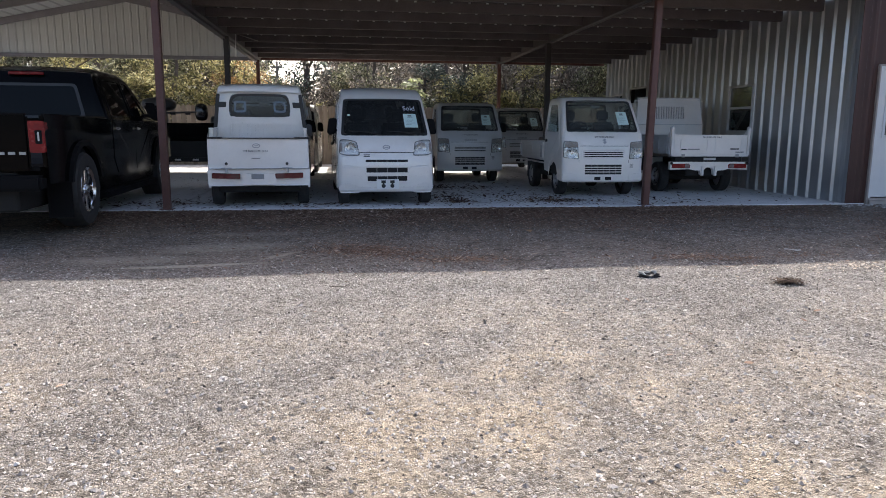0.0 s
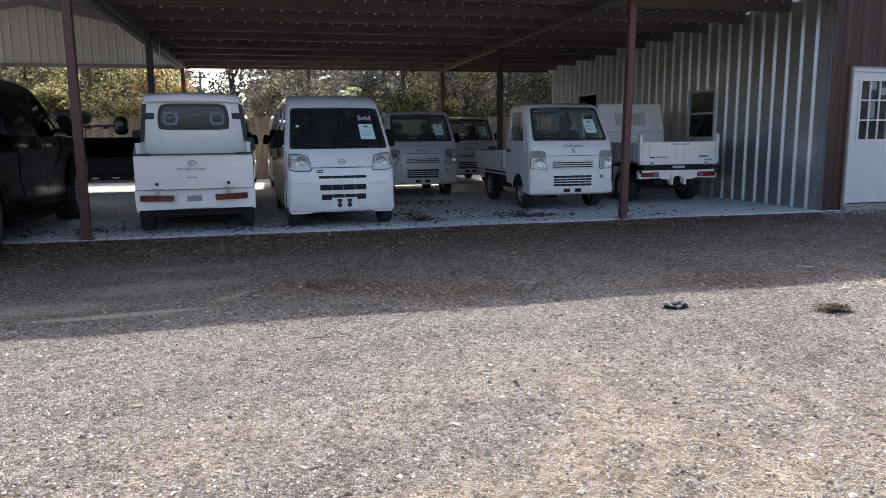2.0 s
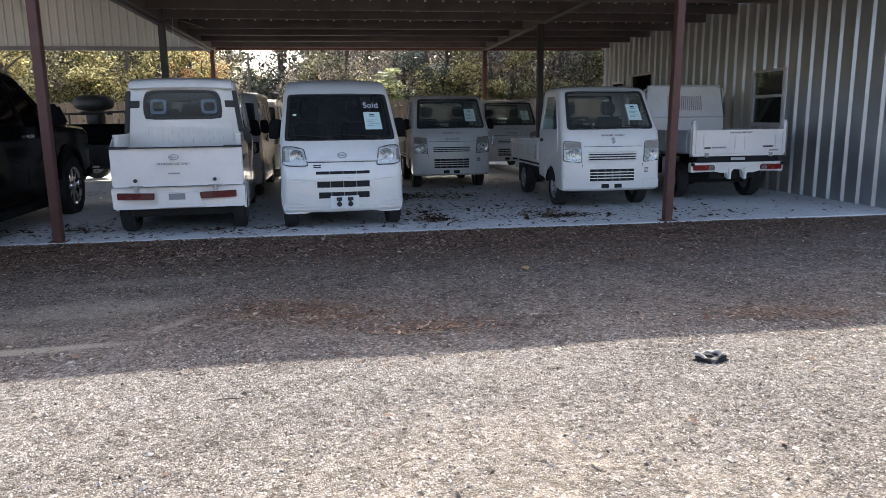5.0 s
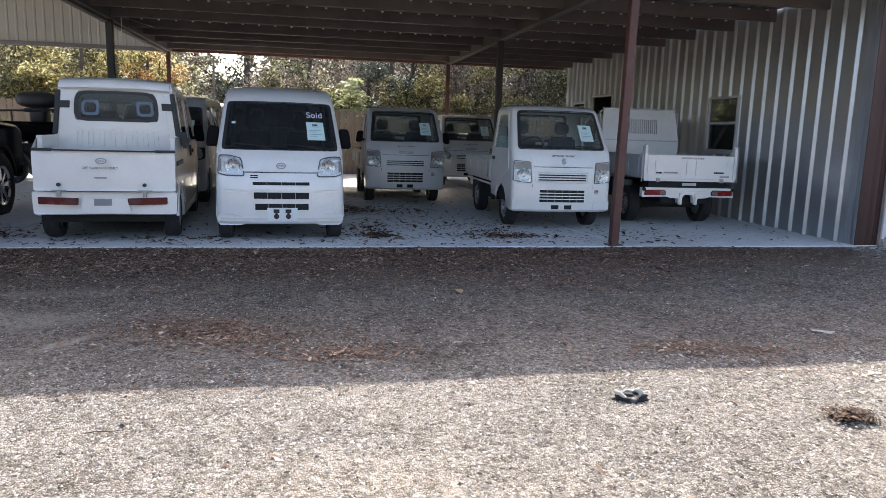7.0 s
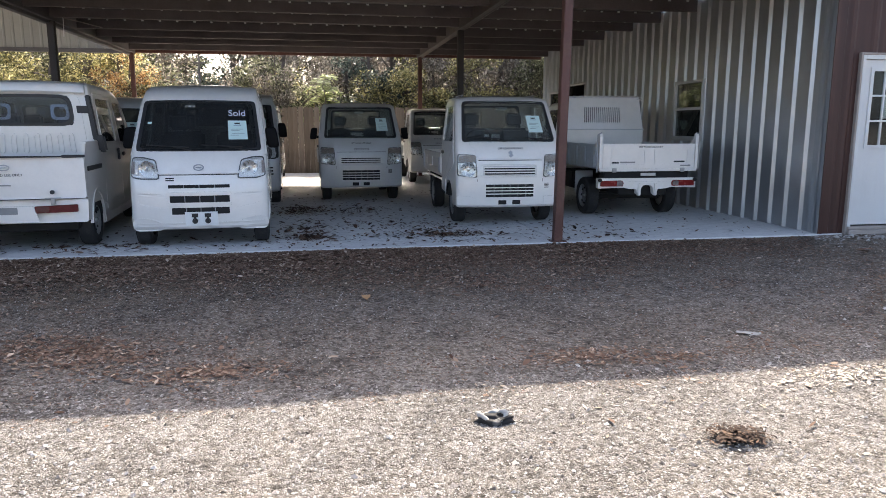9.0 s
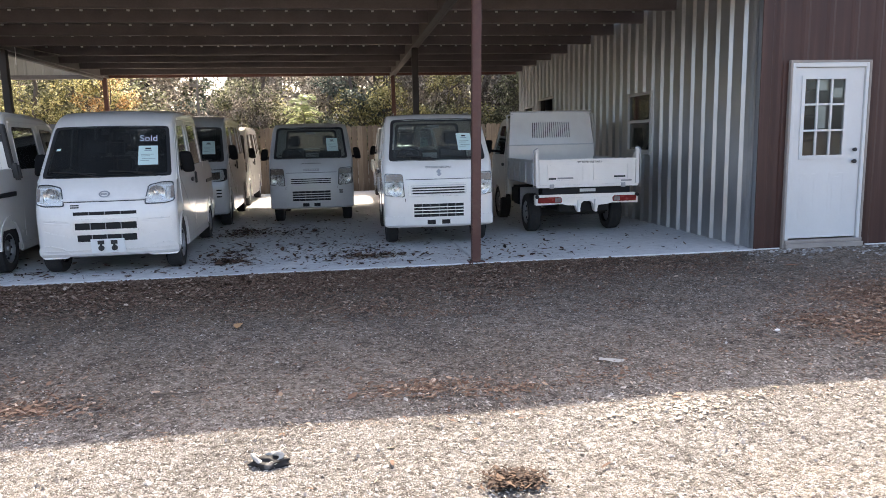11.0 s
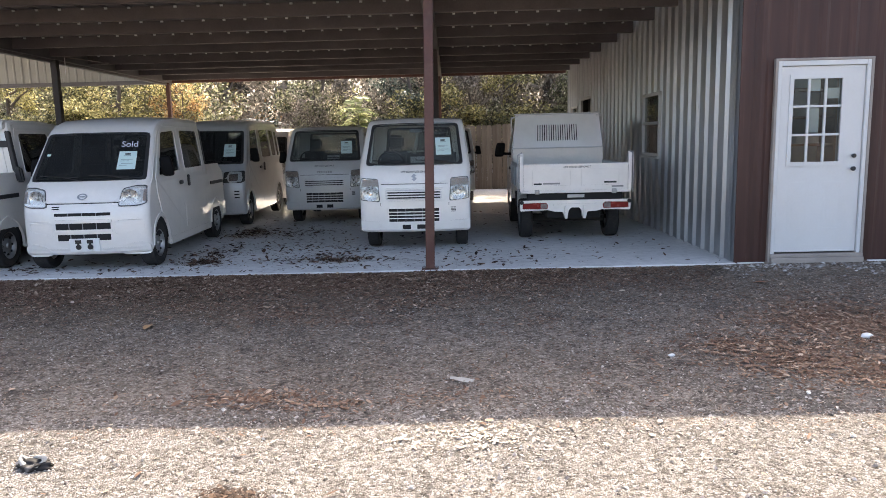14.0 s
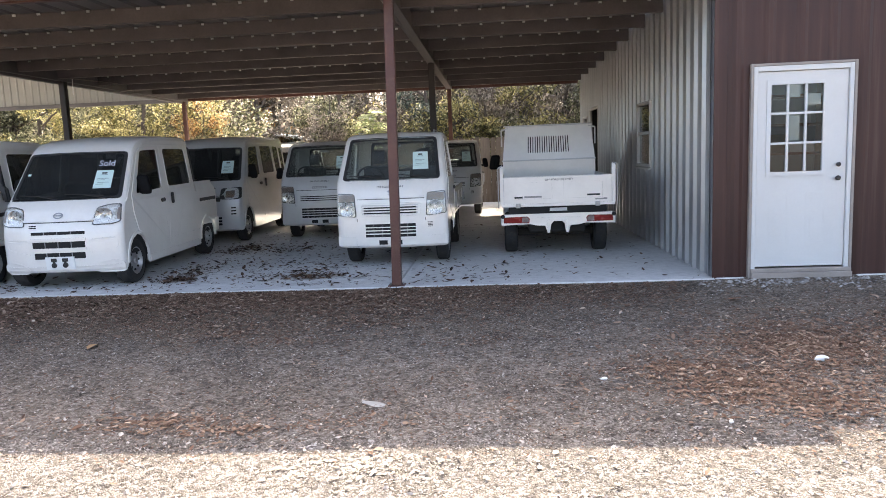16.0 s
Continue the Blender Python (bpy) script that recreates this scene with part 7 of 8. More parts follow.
    part("rear_cross_member", boxm(-0.62, 0.62, L - 0.20, L - 0.05, 0.575, 0.675, bev=0.006, seg=1), DARK_GAP, car)
    part("lower_sill", boxm(-x1, x1, L - 0.05, L + 0.006, 0.668, 0.705, bev=0.006, seg=1), WHITE, car)
    part("number_plate", boxm(-0.12, 0.10, L - 0.03, L - 0.022, 0.605, 0.645), FRAME_WHITE, car, "small pale blank plate bracket")
    # bumper with lamps and tow hooks
    bm = bmesh.new()
    o = [(-0.72, 0.575), (-0.72, 0.435), (-0.35, 0.445), (-0.27, 0.425), (-0.16, 0.42), (-0.14, 0.345), (-0.10, 0.345), (-0.085, 0.44), (-0.05, 0.475)]
    o = o + [(-x, z) for x, z in o[::-1]]
    plate(bm, [dense(rpoly(o[::-1], 0.012), 0.15)], lambda a, b: (a, L - 0.015, b), lambda a, b: (a, L - 0.10, b))
    bp = part("rear_bumper", bm, WHITE, car)
    for s in (-1, 1):
        bm = bmesh.new()
        o = [(s * x, z) for x, z in ((0.69, 0.465), (0.685, 0.54), (0.385, 0.545), (0.355, 0.515), (0.365, 0.462))]
        plate(bm, [rpoly(o if s < 0 else o[::-1], 0.012)], lambda a, b: (a, L + 0.006, b), lambda a, b: (a, L - 0.02, b))
        lp = part("tail_lamp", bm, RED_LAMP, car)
        bm = bmesh.new()
        o = [(s * x, z) for x, z in ((0.455, 0.47), (0.455, 0.536), (0.39, 0.538), (0.364, 0.512), (0.372, 0.469))]
        plate(bm, [rpoly(o if s < 0 else o[::-1], 0.008)], lambda a, b: (a, L + 0.010, b), lambda a, b: (a, L - 0.0, b))
        part("reverse_lens", bm, GREY_LAMP, lp)
        bm = bmesh.new()
        box(bm, s * 0.12 - 0.018, s * 0.12 + 0.018, L - 0.06, L + 0.015, 0.33, 0.50, 0.006, 2)
        part("tow_hook", bm, WHITE, bp)
        bm = bmesh.new()
        rod(bm, (s * 0.70, L - 0.01, 0.55), (s * 0.70, L + 0.012, 0.55), 0.026, 12)
        part("reflector_disc", bm, DARK_GAP, bp)
    part("bumper_boss", boxm(-0.30, 0.30, L - 0.05, L - 0.002, 0.485, 0.54, bev=0.014, seg=2), WHITE, bp)
    # headboard, bent back over the cab, with upright louvres
    hb = 1.50
    slots = [rect(-0.315 + 0.0365 * k, -0.301 + 0.0365 * k, 1.345, 1.585) for k in range(18)]

    def hx(x, z):
        return x * (1 - 0.075 * max(0, z - 1.04) / 0.72)

    def hy(z):
        return hb - 0.10 * max(0.0, (z - 1.24)) / 0.5
    bm = bmesh.new()
    o = rpoly([(-0.70, 0.74), (0.70, 0.74), (0.70, 1.24), (0.69, 1.745), (-0.69, 1.745), (-0.70, 1.24)], 0.02)
    plate(bm, [o] + slots, lambda a, b: (hx(a, b), hy(b) + 0.004, b), lambda a, b: (hx(a, b), hy(b) - 0.016, b))
    part("headboard", bm, WHITE, car)
    bm = bmesh.new()
    plate(bm, [rect(-0.34, 0.35, 1.33, 1.60)], lambda a, b: (a, hy(b) - 0.028, b), lambda a, b: (a, hy(b) - 0.034, b))
    part("louvre_backing", bm, DARK_GAP, car)
    bm = bmesh.new()
    box(bm, -0.66, 0.66, hb - 0.11, hb - 0.055, 1.742, 1.762, 0.005, 1)
    part("headboard_cap", bm, GREY_WHITE, car)
    part("headboard_fold", boxm(-0.70, 0.70, hb - 0.004, hb + 0.012, 1.225, 1.245, bev=0.004, seg=1), GREY_WHITE, car)
    for s in (-1, 1):
        bm = bmesh.new()
        rod(bm, (s * 0.70, hb - 0.1, 1.45), (s * 0.70, hb - 0.1, 1.70), 0.012, 6)
        rod(bm, (s * 0.60, hb - 0.1, 1.72), (s * 0.70, hb - 0.1, 1.70), 0.012, 6)
        part("rope_hook", bm, GREY_WHITE, car)
    part("chassis", boxm(-0.36, 0.36, 0.25, L - 0.15, 0.32, 0.60, bev=0.02, seg=1), UNDER, car)
    part("axle", boxm(-0.55, 0.55, rc - 0.05, rc + 0.05, 0.22, 0.33, bev=0.03, seg=2), UNDER, car)
    part("hydraulic_box", boxm(0.36, 0.66, 1.5, 2.0, 0.34, 0.62, bev=0.03, seg=2), UNDER, car)
    return car


def pickup(name, label):
    """A large black crew-cab pickup, raised on big tyres, tail towards the lot."""
    car = thing(name, label, "pickup")
    L, w, belt = 6.15, 0.99, 1.28
    WARP[0] = make_warp(w, belt, 1.87, 0.20, 0.12, 0.02, 1.0, L, 0.04)
    bedy = 3.95
    pr = [(0.10, 0.62), (0.02, 0.66), (0.0, 0.80), (0.0, 1.10), (0.06, 1.20), (0.25, 1.26), (1.35, 1.33), (1.55, 1.38), (2.12, 1.86), (2.25, 1.92), (2.55, 1.95), (3.55, 1.945), (3.78, 1.88), (3.86, 1.72), (bedy - 0.04, 1.30), (bedy - 0.04, 0.62)]
    inner = [-0.88, -0.7, -0.45, -0.2, 0, 0.2, 0.45, 0.7, 0.88]
    bm = bmesh.new()
    wrap(bm, pr, w, 0.07, inner, {7: 0.89, 13: 0.71})
    fc, rc, ar, wr = 1.08, 5.0, 0.52, 0.44
    lower = [(0.10, 0.66), (0.07, 1.12), (0.28, 1.22), (1.4, belt), (bedy, belt), (bedy + 0.03, belt + 0.02), (L - 0.02, belt + 0.02), (L - 0.02, 0.62), (L - 0.04, 0.58)]
    lower += arch(rc, 0.45, ar, 0.58)[::-1] + [(rc - ar - 0.06, 0.40), (fc + ar + 0.06, 0.40)] + arch(fc, 0.45, ar, 0.58)[::-1]
    upper = [(1.42, belt), (1.60, 1.36), (2.16, 1.825), (2.28, 1.87), (2.56, 1.89), (3.53, 1.88), (3.72, 1.82), (3.80, 1.68), (bedy - 0.06, belt)]
    W1 = rpoly([(1.78, 1.33), (2.58, 1.34), (2.58, 1.82), (2.30, 1.81)], 0.05)
    W2 = rpoly([(2.68, 1.34), (3.62, 1.36), (3.50, 1.81), (2.68, 1.82)], 0.05)
    side_skin(bm, w, lower, upper, [W1, W2])
    part("body", bm, BLACK_PAINT, car, smooth=32)
    for s in (-1, 1):
        for pts, W, hy in (([(1.45, 0.62), (1.50, 1.29), (2.20, 1.845), (2.62, 1.85), (2.62, 0.56), (1.65, 0.56)], W1, 2.5), ([(2.64, 0.56), (2.64, 1.85), (3.55, 1.84), (3.74, 1.30), (3.74, 0.75), (3.60, 0.56)], W2, 3.6)):
            d = door_panel(car, s, w, pts, [W], BLACK_PAINT, None, "door")
            part("handle", boxm(min(s * (w + 0.006), s * (w + 0.04)), max(s * (w + 0.006), s * (w + 0.04)), hy - 0.12, hy + 0.08, 1.14, 1.18, bev=0.012, seg=2), CHROME, d)
            side_pane(d, s, w, W, PICKUP_GLASS)
        bm = boxm(min(s * 1.05, s * 1.27), max(s * 1.05, s * 1.27), 1.78, 1.90, 1.28, 1.56, bev=0.04, seg=3)
        m = part("towing_mirror", bm, PICKUP_PLASTIC, car, smooth=40)
        bm = bmesh.new()
        rod(bm, (s * 0.92, 1.88, 1.36), (s * 1.1, 1.85, 1.36), 0.03, 8)
        part("mirror_arm", bm, PICKUP_PLASTIC, m)
        part("running_board", boxm(min(s * 0.90, s * 1.06), max(s * 0.90, s * 1.06), 1.70, 4.35, 0.27, 0.37, bev=0.02, seg=2), PICKUP_PLASTIC, car)
        part("sill_cover", boxm(min(s * 0.84, s * 0.93), max(s * 0.84, s * 0.93), 1.68, 4.40, 0.30, 0.60, bev=0.02, seg=1), PICKUP_PLASTIC, car)
        part("mud_flap", boxm(min(s * 0.74, s * 1.0), max(s * 0.74, s * 1.0), rc + 0.50, rc + 0.515, 0.16, 0.62), PICKUP_PLASTIC, car)
        for cy in (fc, rc):
            bm = bmesh.new()
            o = arch(cy, 0.45, ar + 0.05, 0.56, 12)
            i = arch(cy, 0.45, ar - 0.01, 0.56, 12)
            plate(bm, [o + i[::-1]], lambda y, z: (s * (w + 0.045), y, z), lambda y, z: (s * (w - 0.03), y, z))
            part("fender_flare", bm, PICKUP_PLASTIC, car)
        bm = bmesh.new()
        plate(bm, [rpoly([(s * 0.84, 0.91), (s * 0.84, 1.235), (s * 0.985, 1.235), (s * 0.985, 0.91)], 0.02)], lambda x, z: (x, L + 0.012, z), lambda x, z: (x, L - 0.10, z))
        lp = part("tail_lamp", bm, RED_LAMP, car)
        bm = bmesh.new()
        plate(bm, [rpoly(rect(min(s * 0.90, s * 0.965), max(s * 0.90, s * 0.965), 1.0, 1.14), 0.01)], lambda x, z: (x, L + 0.016, z), lambda x, z: (x, L + 0.0, z))
        part("reverse_lens", bm, PICKUP_PLASTIC, lp)
        part("lamp_strip", boxm(min(s * 0.925, s * 0.94), max(s * 0.925, s * 0.94), L + 0.016, L + 0.02, 1.03, 1.12), FRAME_WHITE, lp)
        part("front_lamp", boxm(min(s * 0.60, s * 0.95), max(s * 0.60, s * 0.95), -0.01, 0.06, 0.98, 1.12, bev=0.02, seg=2), REFLECTOR, car)
        bmk = boxm(min(s * (w - 0.07), s * (w - 0.004)), max(s * (w - 0.07), s * (w - 0.004)), bedy + 0.02, L - 0.06, 0.75, belt + 0.03, bev=0.02, seg=2)
        part("bed_wall", bmk, BLACK_PAINT, car)
    WARP[0], keep = None, WARP[0]
    for s in (-1, 1):
        for y in (fc, rc):
            wheel(car, s * (w - 0.11), y, wr, 0.29, s, CHROME, "spoke")
        for y in (fc, rc):
            bmk = bmesh.new()
            plate(bmk, [arch(y, 0.46, ar - 0.02, 0.56)], lambda a, b: (s * (w - 0.5), a, b), lambda a, b: (s * (w - 0.02), a, b))
            part("wheel_well", bmk, DARK_GAP, car)
    WARP[0] = keep
    windscreen(car, pr, 7, 0.89, PICKUP_GLASS)
    windscreen(car, pr, 13, 0.71, PICKUP_GLASS, 0.03, "rear_window")
    gate = part("tailgate", boxm(-0.83, 0.83, L - 0.05, L, 0.72, 1.30, bev=0.02, seg=2), BLACK_PAINT, car)
    part("gate_spoiler", boxm(-0.83, 0.83, L - 0.06, L + 0.01, 1.29, 1.315, bev=0.01, seg=2), PICKUP_PLASTIC, gate)
    for k in range(3):
        part("badge_block", boxm(-0.80 + 0.10 * k, -0.735 + 0.10 * k, L, L + 0.006, 0.89, 0.918), STEEL, gate)
    part("brake_lamp", boxm(-0.26, 0.26, 3.80, 3.85, 1.83, 1.865, bev=0.008, seg=1), RED_LAMP, car)
    part("rear_bumper", boxm(-0.96, 0.96, L - 0.06, L + 0.13, 0.52, 0.68, bev=0.03, seg=2), PICKUP_PLASTIC, car)
    part("grille", boxm(-0.58, 0.58, -0.02, 0.04, 0.82, 1.12, bev=0.02, seg=2), PICKUP_PLASTIC, car)
    part("front_bumper", boxm(-0.97, 0.97, -0.12, 0.10, 0.50, 0.72, bev=0.04, seg=2), PICKUP_PLASTIC, car)
    part("bed_floor", boxm(-0.9, 0.9, bedy, L - 0.05, 0.72, 0.76), PICKUP_PLASTIC, car)
    for x in (-0.45, 0.45):
        seat(car, x, 2.45, 0.85)
        seat(car, x, 3.25, 0.85)
    part("dashboard", boxm(-0.85, 0.85, 1.75, 2.0, 1.05, 1.32, bev=0.05, seg=2), PICKUP_PLASTIC, car)
    WARP[0] = None
    part("chassis", boxm(-0.66, 0.66, 0.4, L - 0.1, 0.29, 0.72, bev=0.02, seg=1), UNDER, car)
    part("axle", boxm(-0.8, 0.8, rc - 0.07, rc + 0.07, 0.36, 0.52, bev=0.05, seg=2), UNDER, car)
    return car


def put_car(car, x, front, yaw=0.0, L=None, z=0.0, pitch=0.0):
    """Stands a vehicle with its front at y = front; with L it is turned about, tail at y = front."""
    car.matrix_basis = pose(x, front, z, pitch, 0, yaw) if L is None else pose(x, front, z, pitch, 0, 180 + yaw) @ pose(0, -L, 0)


van_a = micro_van("micro_van", "white micro crew van with an open cargo bed behind", True, WHITE)
put_car(van_a, -5.725, 0.18, 4.2, 3.38)
van_b = micro_van("micro_van", "white micro crew van marked sold on its windscreen", True, WHITE, sign=True, sold=True, glass=SCREEN_DARK)
put_car(van_b, -3.90, 0.22, 3.0)
truck_d = kei_truck("micro_truck", "white micro truck with drop sides and a windscreen paper", WHITE, "s", mirrors=False)
put_car(truck_d, -0.215, 1.22, -1.0)
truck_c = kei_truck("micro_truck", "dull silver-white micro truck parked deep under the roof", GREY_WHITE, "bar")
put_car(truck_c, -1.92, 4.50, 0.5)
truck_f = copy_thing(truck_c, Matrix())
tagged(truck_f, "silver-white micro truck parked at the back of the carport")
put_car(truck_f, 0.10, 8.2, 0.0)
dump = dump_truck("micro_dump_truck", "white micro dump truck with a louvred headboard beside the steel wall")
put_car(dump, 1.87, 1.62, -1.0, 3.24)
van_g = micro_van("micro_van", "grey-white micro cargo van with dark angular headlights", False, SILVER, lamp="dark", sign=True, glass=SCREEN_DARK)
put_car(van_g, -3.98, 4.35, 2.0)
van_g.matrix_basis = van_g.matrix_basis @ Matrix.Diagonal((1, 1, 1.05, 1))
van_h = micro_van("micro_van", "white micro cargo van parked behind the others", False, WHITE, glass=SCREEN_DARK)
put_car(van_h, -4.15, 8.35, 1.0)
van_i = copy_thing(van_g, Matrix())
tagged(van_i, "grey-white micro cargo van behind the crew van")
put_car(van_i, -5.95, 4.1, 0.5)
van_j = copy_thing(van_h, Matrix())
tagged(van_j, "white micro cargo van deep under the carport roof")
put_car(van_j, -5.95, 8.2, 0.0)
ram = pickup("pickup_truck", "black raised crew-cab pickup with chrome wheels and red tail lamps")
put_car(ram, -8.54, -2.42, 1.8, 6.15, -0.05)


def boat_on_trailer():
    """A dark bass boat, bow towards the pickup, on a dark steel trailer."""
    b = thing("bass_boat", "dark low bass boat with a stowed trolling motor", "boat")
    bm = bmesh.new()
    st = [(0.0, 0.55, 0.52), (0.8, 0.78, 0.47), (1.7, 0.85, 0.45), (2.5, 0.85, 0.46), (3.1, 0.83, 0.48)]
    rows = []
    for x, hw, zk in st:
        rows.append([bm.verts.new(p) for p in ((x, -hw * 0.9, 1.02), (x, -hw, 0.96), (x, -hw * 0.85, 0.70), (x, 0, zk), (x, hw * 0.85, 0.70), (x, hw, 0.96), (x, hw * 0.9, 1.02))])
    tip = bm.verts.new((-0.65, 0, 1.05))
    for a, c in zip(rows, rows[1:]):
        for k in range(6):
            bm.faces.new((a[k], a[k + 1], c[k + 1], c[k]))
        bm.faces.new((a[6], a[0], c[0], c[6]))
    for k in range(7):
        bm.faces.new((tip, rows[0][(k + 1) % 7], rows[0][k]))
    bm.faces.new(rows[-1])
    part("hull", bm, BLACK_PAINT, b, smooth=40)
    bm = bmesh.new()
    rounded(bm, 0.95, -0.31, 1.46, 0.40, 0.30, 0.17, 0.75)
    rounded(bm, 0.95, -0.25, 1.16, 0.17, 0.2, 0.20)
    part("bow_cover", bm, BLACK_PLASTIC, b, "dark rounded cover on the bow", smooth=40)
    bm = bmesh.new()
    rounded(bm, 2.35, 0.0, 1.05, 0.22, 0.5, 0.16)
    part("console", bm, BLACK_PLASTIC, b, smooth=40)
    m = new("trolling_motor")
    m.parent = b
    bm = bmesh.new()
    rod(bm, (0.25, -0.5, 1.22), (1.85, -0.5, 1.28), 0.022, 8)
    for x in (0.5, 1.0, 1.35):
        rod(bm, (x + 0.25, -0.5, 1.245), (x + 0.36, -0.5, 1.25), 0.042, 8)
    rod(bm, (0.5, -0.5, 0.98), (0.5, -0.5, 1.23), 0.02, 6)
    part("shaft", bm, BLACK_PLASTIC, m)
    bm = bmesh.new()
    rounded(bm, 1.97, -0.47, 1.28, 0.15, 0.15, 0.21, 0.7)
    part("motor_head", bm, CHROME_DARK, m, "glossy dark motor head", smooth=40)
    t = thing("boat_trailer", "dark steel boat trailer with wooden bunks", "trailer")
    bm = bmesh.new()
    for y in (-0.6, 0.6):
        box(bm, 0.1, 3.0, y - 0.04, y + 0.04, 0.30, 0.40, 0.01, 1)
    for x in (0.3, 1.2, 2.1, 2.9):
        box(bm, x, x + 0.07, -0.62, 0.62, 0.31, 0.39, 0.01, 1)
    for y in (-0.35, 0.35):
        box(bm, 0.5, 2.9, y - 0.05, y + 0.05, 0.39, 0.80, 0.01, 1)
    box(bm, -1.6, 0.3, -0.05, 0.05, 0.36, 0.44, 0.01, 1)
    box(bm, 0.30, 0.38, -0.68, -0.60, 0.0, 0.75, 0.005, 1)
    part("frame", bm, UNDER, t)
    for y in (-0.84, 0.84):
        wheel(t, 0, 0, 0.30, 0.18, -1).matrix_basis = pose(0.55, y, 0.30, 0, 0, 90)
        bm = bmesh.new()
        o = arch(0.55, 0.34, 0.40, 0.36, 10)
        i = arch(0.55, 0.34, 0.37, 0.36, 10)
        plate(bm, [o + i[::-1]], lambda a, q: (a, y - 0.12, q), lambda a, q: (a, y + 0.12, q))
        part("fender", bm, BLACK_PLASTIC, t)
    for k in range(5):
        part("side_marker", boxm(0.9 + 0.42 * k, 1.04 + 0.42 * k, -0.655, -0.642, 0.33, 0.37), FRAME_WHITE, t)
    b.matrix_basis = pose(-10.0, 8.45, 0.22, 0, 0, 1)
    t.matrix_basis = pose(-10.0, 8.45, 0.0, 0, 0, 1)


CHROME_DARK = surf("glossy_dark_cowling", (0.012, 0.012, 0.014), 0.22, 0.0, 0.1, 3, 40, 0.0, 0.25)
boat_on_trailer()

# ---- gravel, leaves and litter ----
def stone_field(name, rng, xy, size, material, label, category, lift=0.05):
    n = len(xy)
    base = np.array([(1, 0, 0), (-1, 0, 0), (0, 1, 0), (0, -1, 0), (0, 0, 1)], float)
    tri = np.array([(0, 2, 4), (2, 1, 4), (1, 3, 4), (3, 0, 4)])
    s = size * np.minimum(1.9, rng.lognormal(0, 0.45, (n, 1, 1)))
    jit = rng.uniform(0.55, 1.25, (n, 5, 1))
    sc = np.stack([rng.uniform(0.7, 1.3, n), rng.uniform(0.6, 1.1, n), rng.uniform(0.4, 0.75, n)], 1)[:, None, :]
    p = base[None] * jit * sc * s
    a = rng.uniform(0, 6.28, n)
    c, q = np.cos(a)[:, None], np.sin(a)[:, None]
    px, py = p[:, :, 0] * c - p[:, :, 1] * q, p[:, :, 0] * q + p[:, :, 1] * c
    tl = rng.uniform(-0.5, 0.5, (n, 1))
    pz = p[:, :, 2] + px * tl
    zz = np.array([ground_z(x, y) for x, y in xy])[:, None]
    v = np.stack([px + xy[:, :1], py + xy[:, 1:2], pz + zz + s[:, :, 0] * lift], 2).reshape(-1, 3)
    f = (tri[None] + (np.arange(n) * 5)[:, None, None]).reshape(-1, 3)
    return tagged(soup(name, v.tolist(), f.tolist(), material), label, category, kind="stuff")


rng = np.random.default_rng(21)
near = np.stack([rng.uniform(-8.5, 5.5, 95000), -0.15 - 8.2 * rng.uniform(0, 1, 95000) ** 0.62], 1)
stone_field("gravel_stones", rng, near, 0.0056, STONE, "loose grey and tan gravel stones", "gravel")
grit = np.stack([rng.uniform(-7.5, 4.8, 70000), -3.7 - 3.9 * rng.uniform(0, 1, 70000)], 1)
stone_field("gravel_grit", rng, grit, 0.0046, STONE, "fine loose gravel grit in the open lot", "gravel")
dark_xy = np.stack([rng.uniform(-8.0, 5.0, 5600), -0.3 - 8.4 * rng.uniform(0, 1, 5600) ** 0.7], 1)
stone_field("dark_pebbles", rng, dark_xy, 0.0082, DARK_STONE, "single dark pebbles among the pale gravel", "gravel")
coarse = np.stack([rng.uniform(-8.0, 5.0, 17000), -3.4 - 5.4 * rng.uniform(0, 1, 17000) ** 0.8], 1)
stone_field("coarse_gravel", rng, coarse, 0.0104, STONE, "coarse grey-brown gravel lumps loose on the lot", "gravel", 0.1)
pale_xy = np.stack([rng.uniform(-8.0, 5.0, 1500), -0.3 - 7.6 * rng.uniform(0, 1, 1500) ** 0.8], 1)
stone_field("pale_pebbles", rng, pale_xy, 0.0056, PALE_STONE, "single pale pebbles among the gravel", "gravel")
by_door = np.stack([rng.uniform(3.1, 6.5, 420), -0.14 - np.abs(rng.normal(0, 0.16, 420))], 1)
stone_field("pale_rocks", rng, by_door, 0.021, ROCK, "pale broken rocks along the foot of the brown wall", "rocks")
few = np.stack([rng.uniform(-6, 4, 60), rng.uniform(-5, -0.4, 60)], 1)
stone_field("scattered_rocks", rng, few, 0.011, PALE_STONE, "a few larger pale stones on the gravel", "rocks")


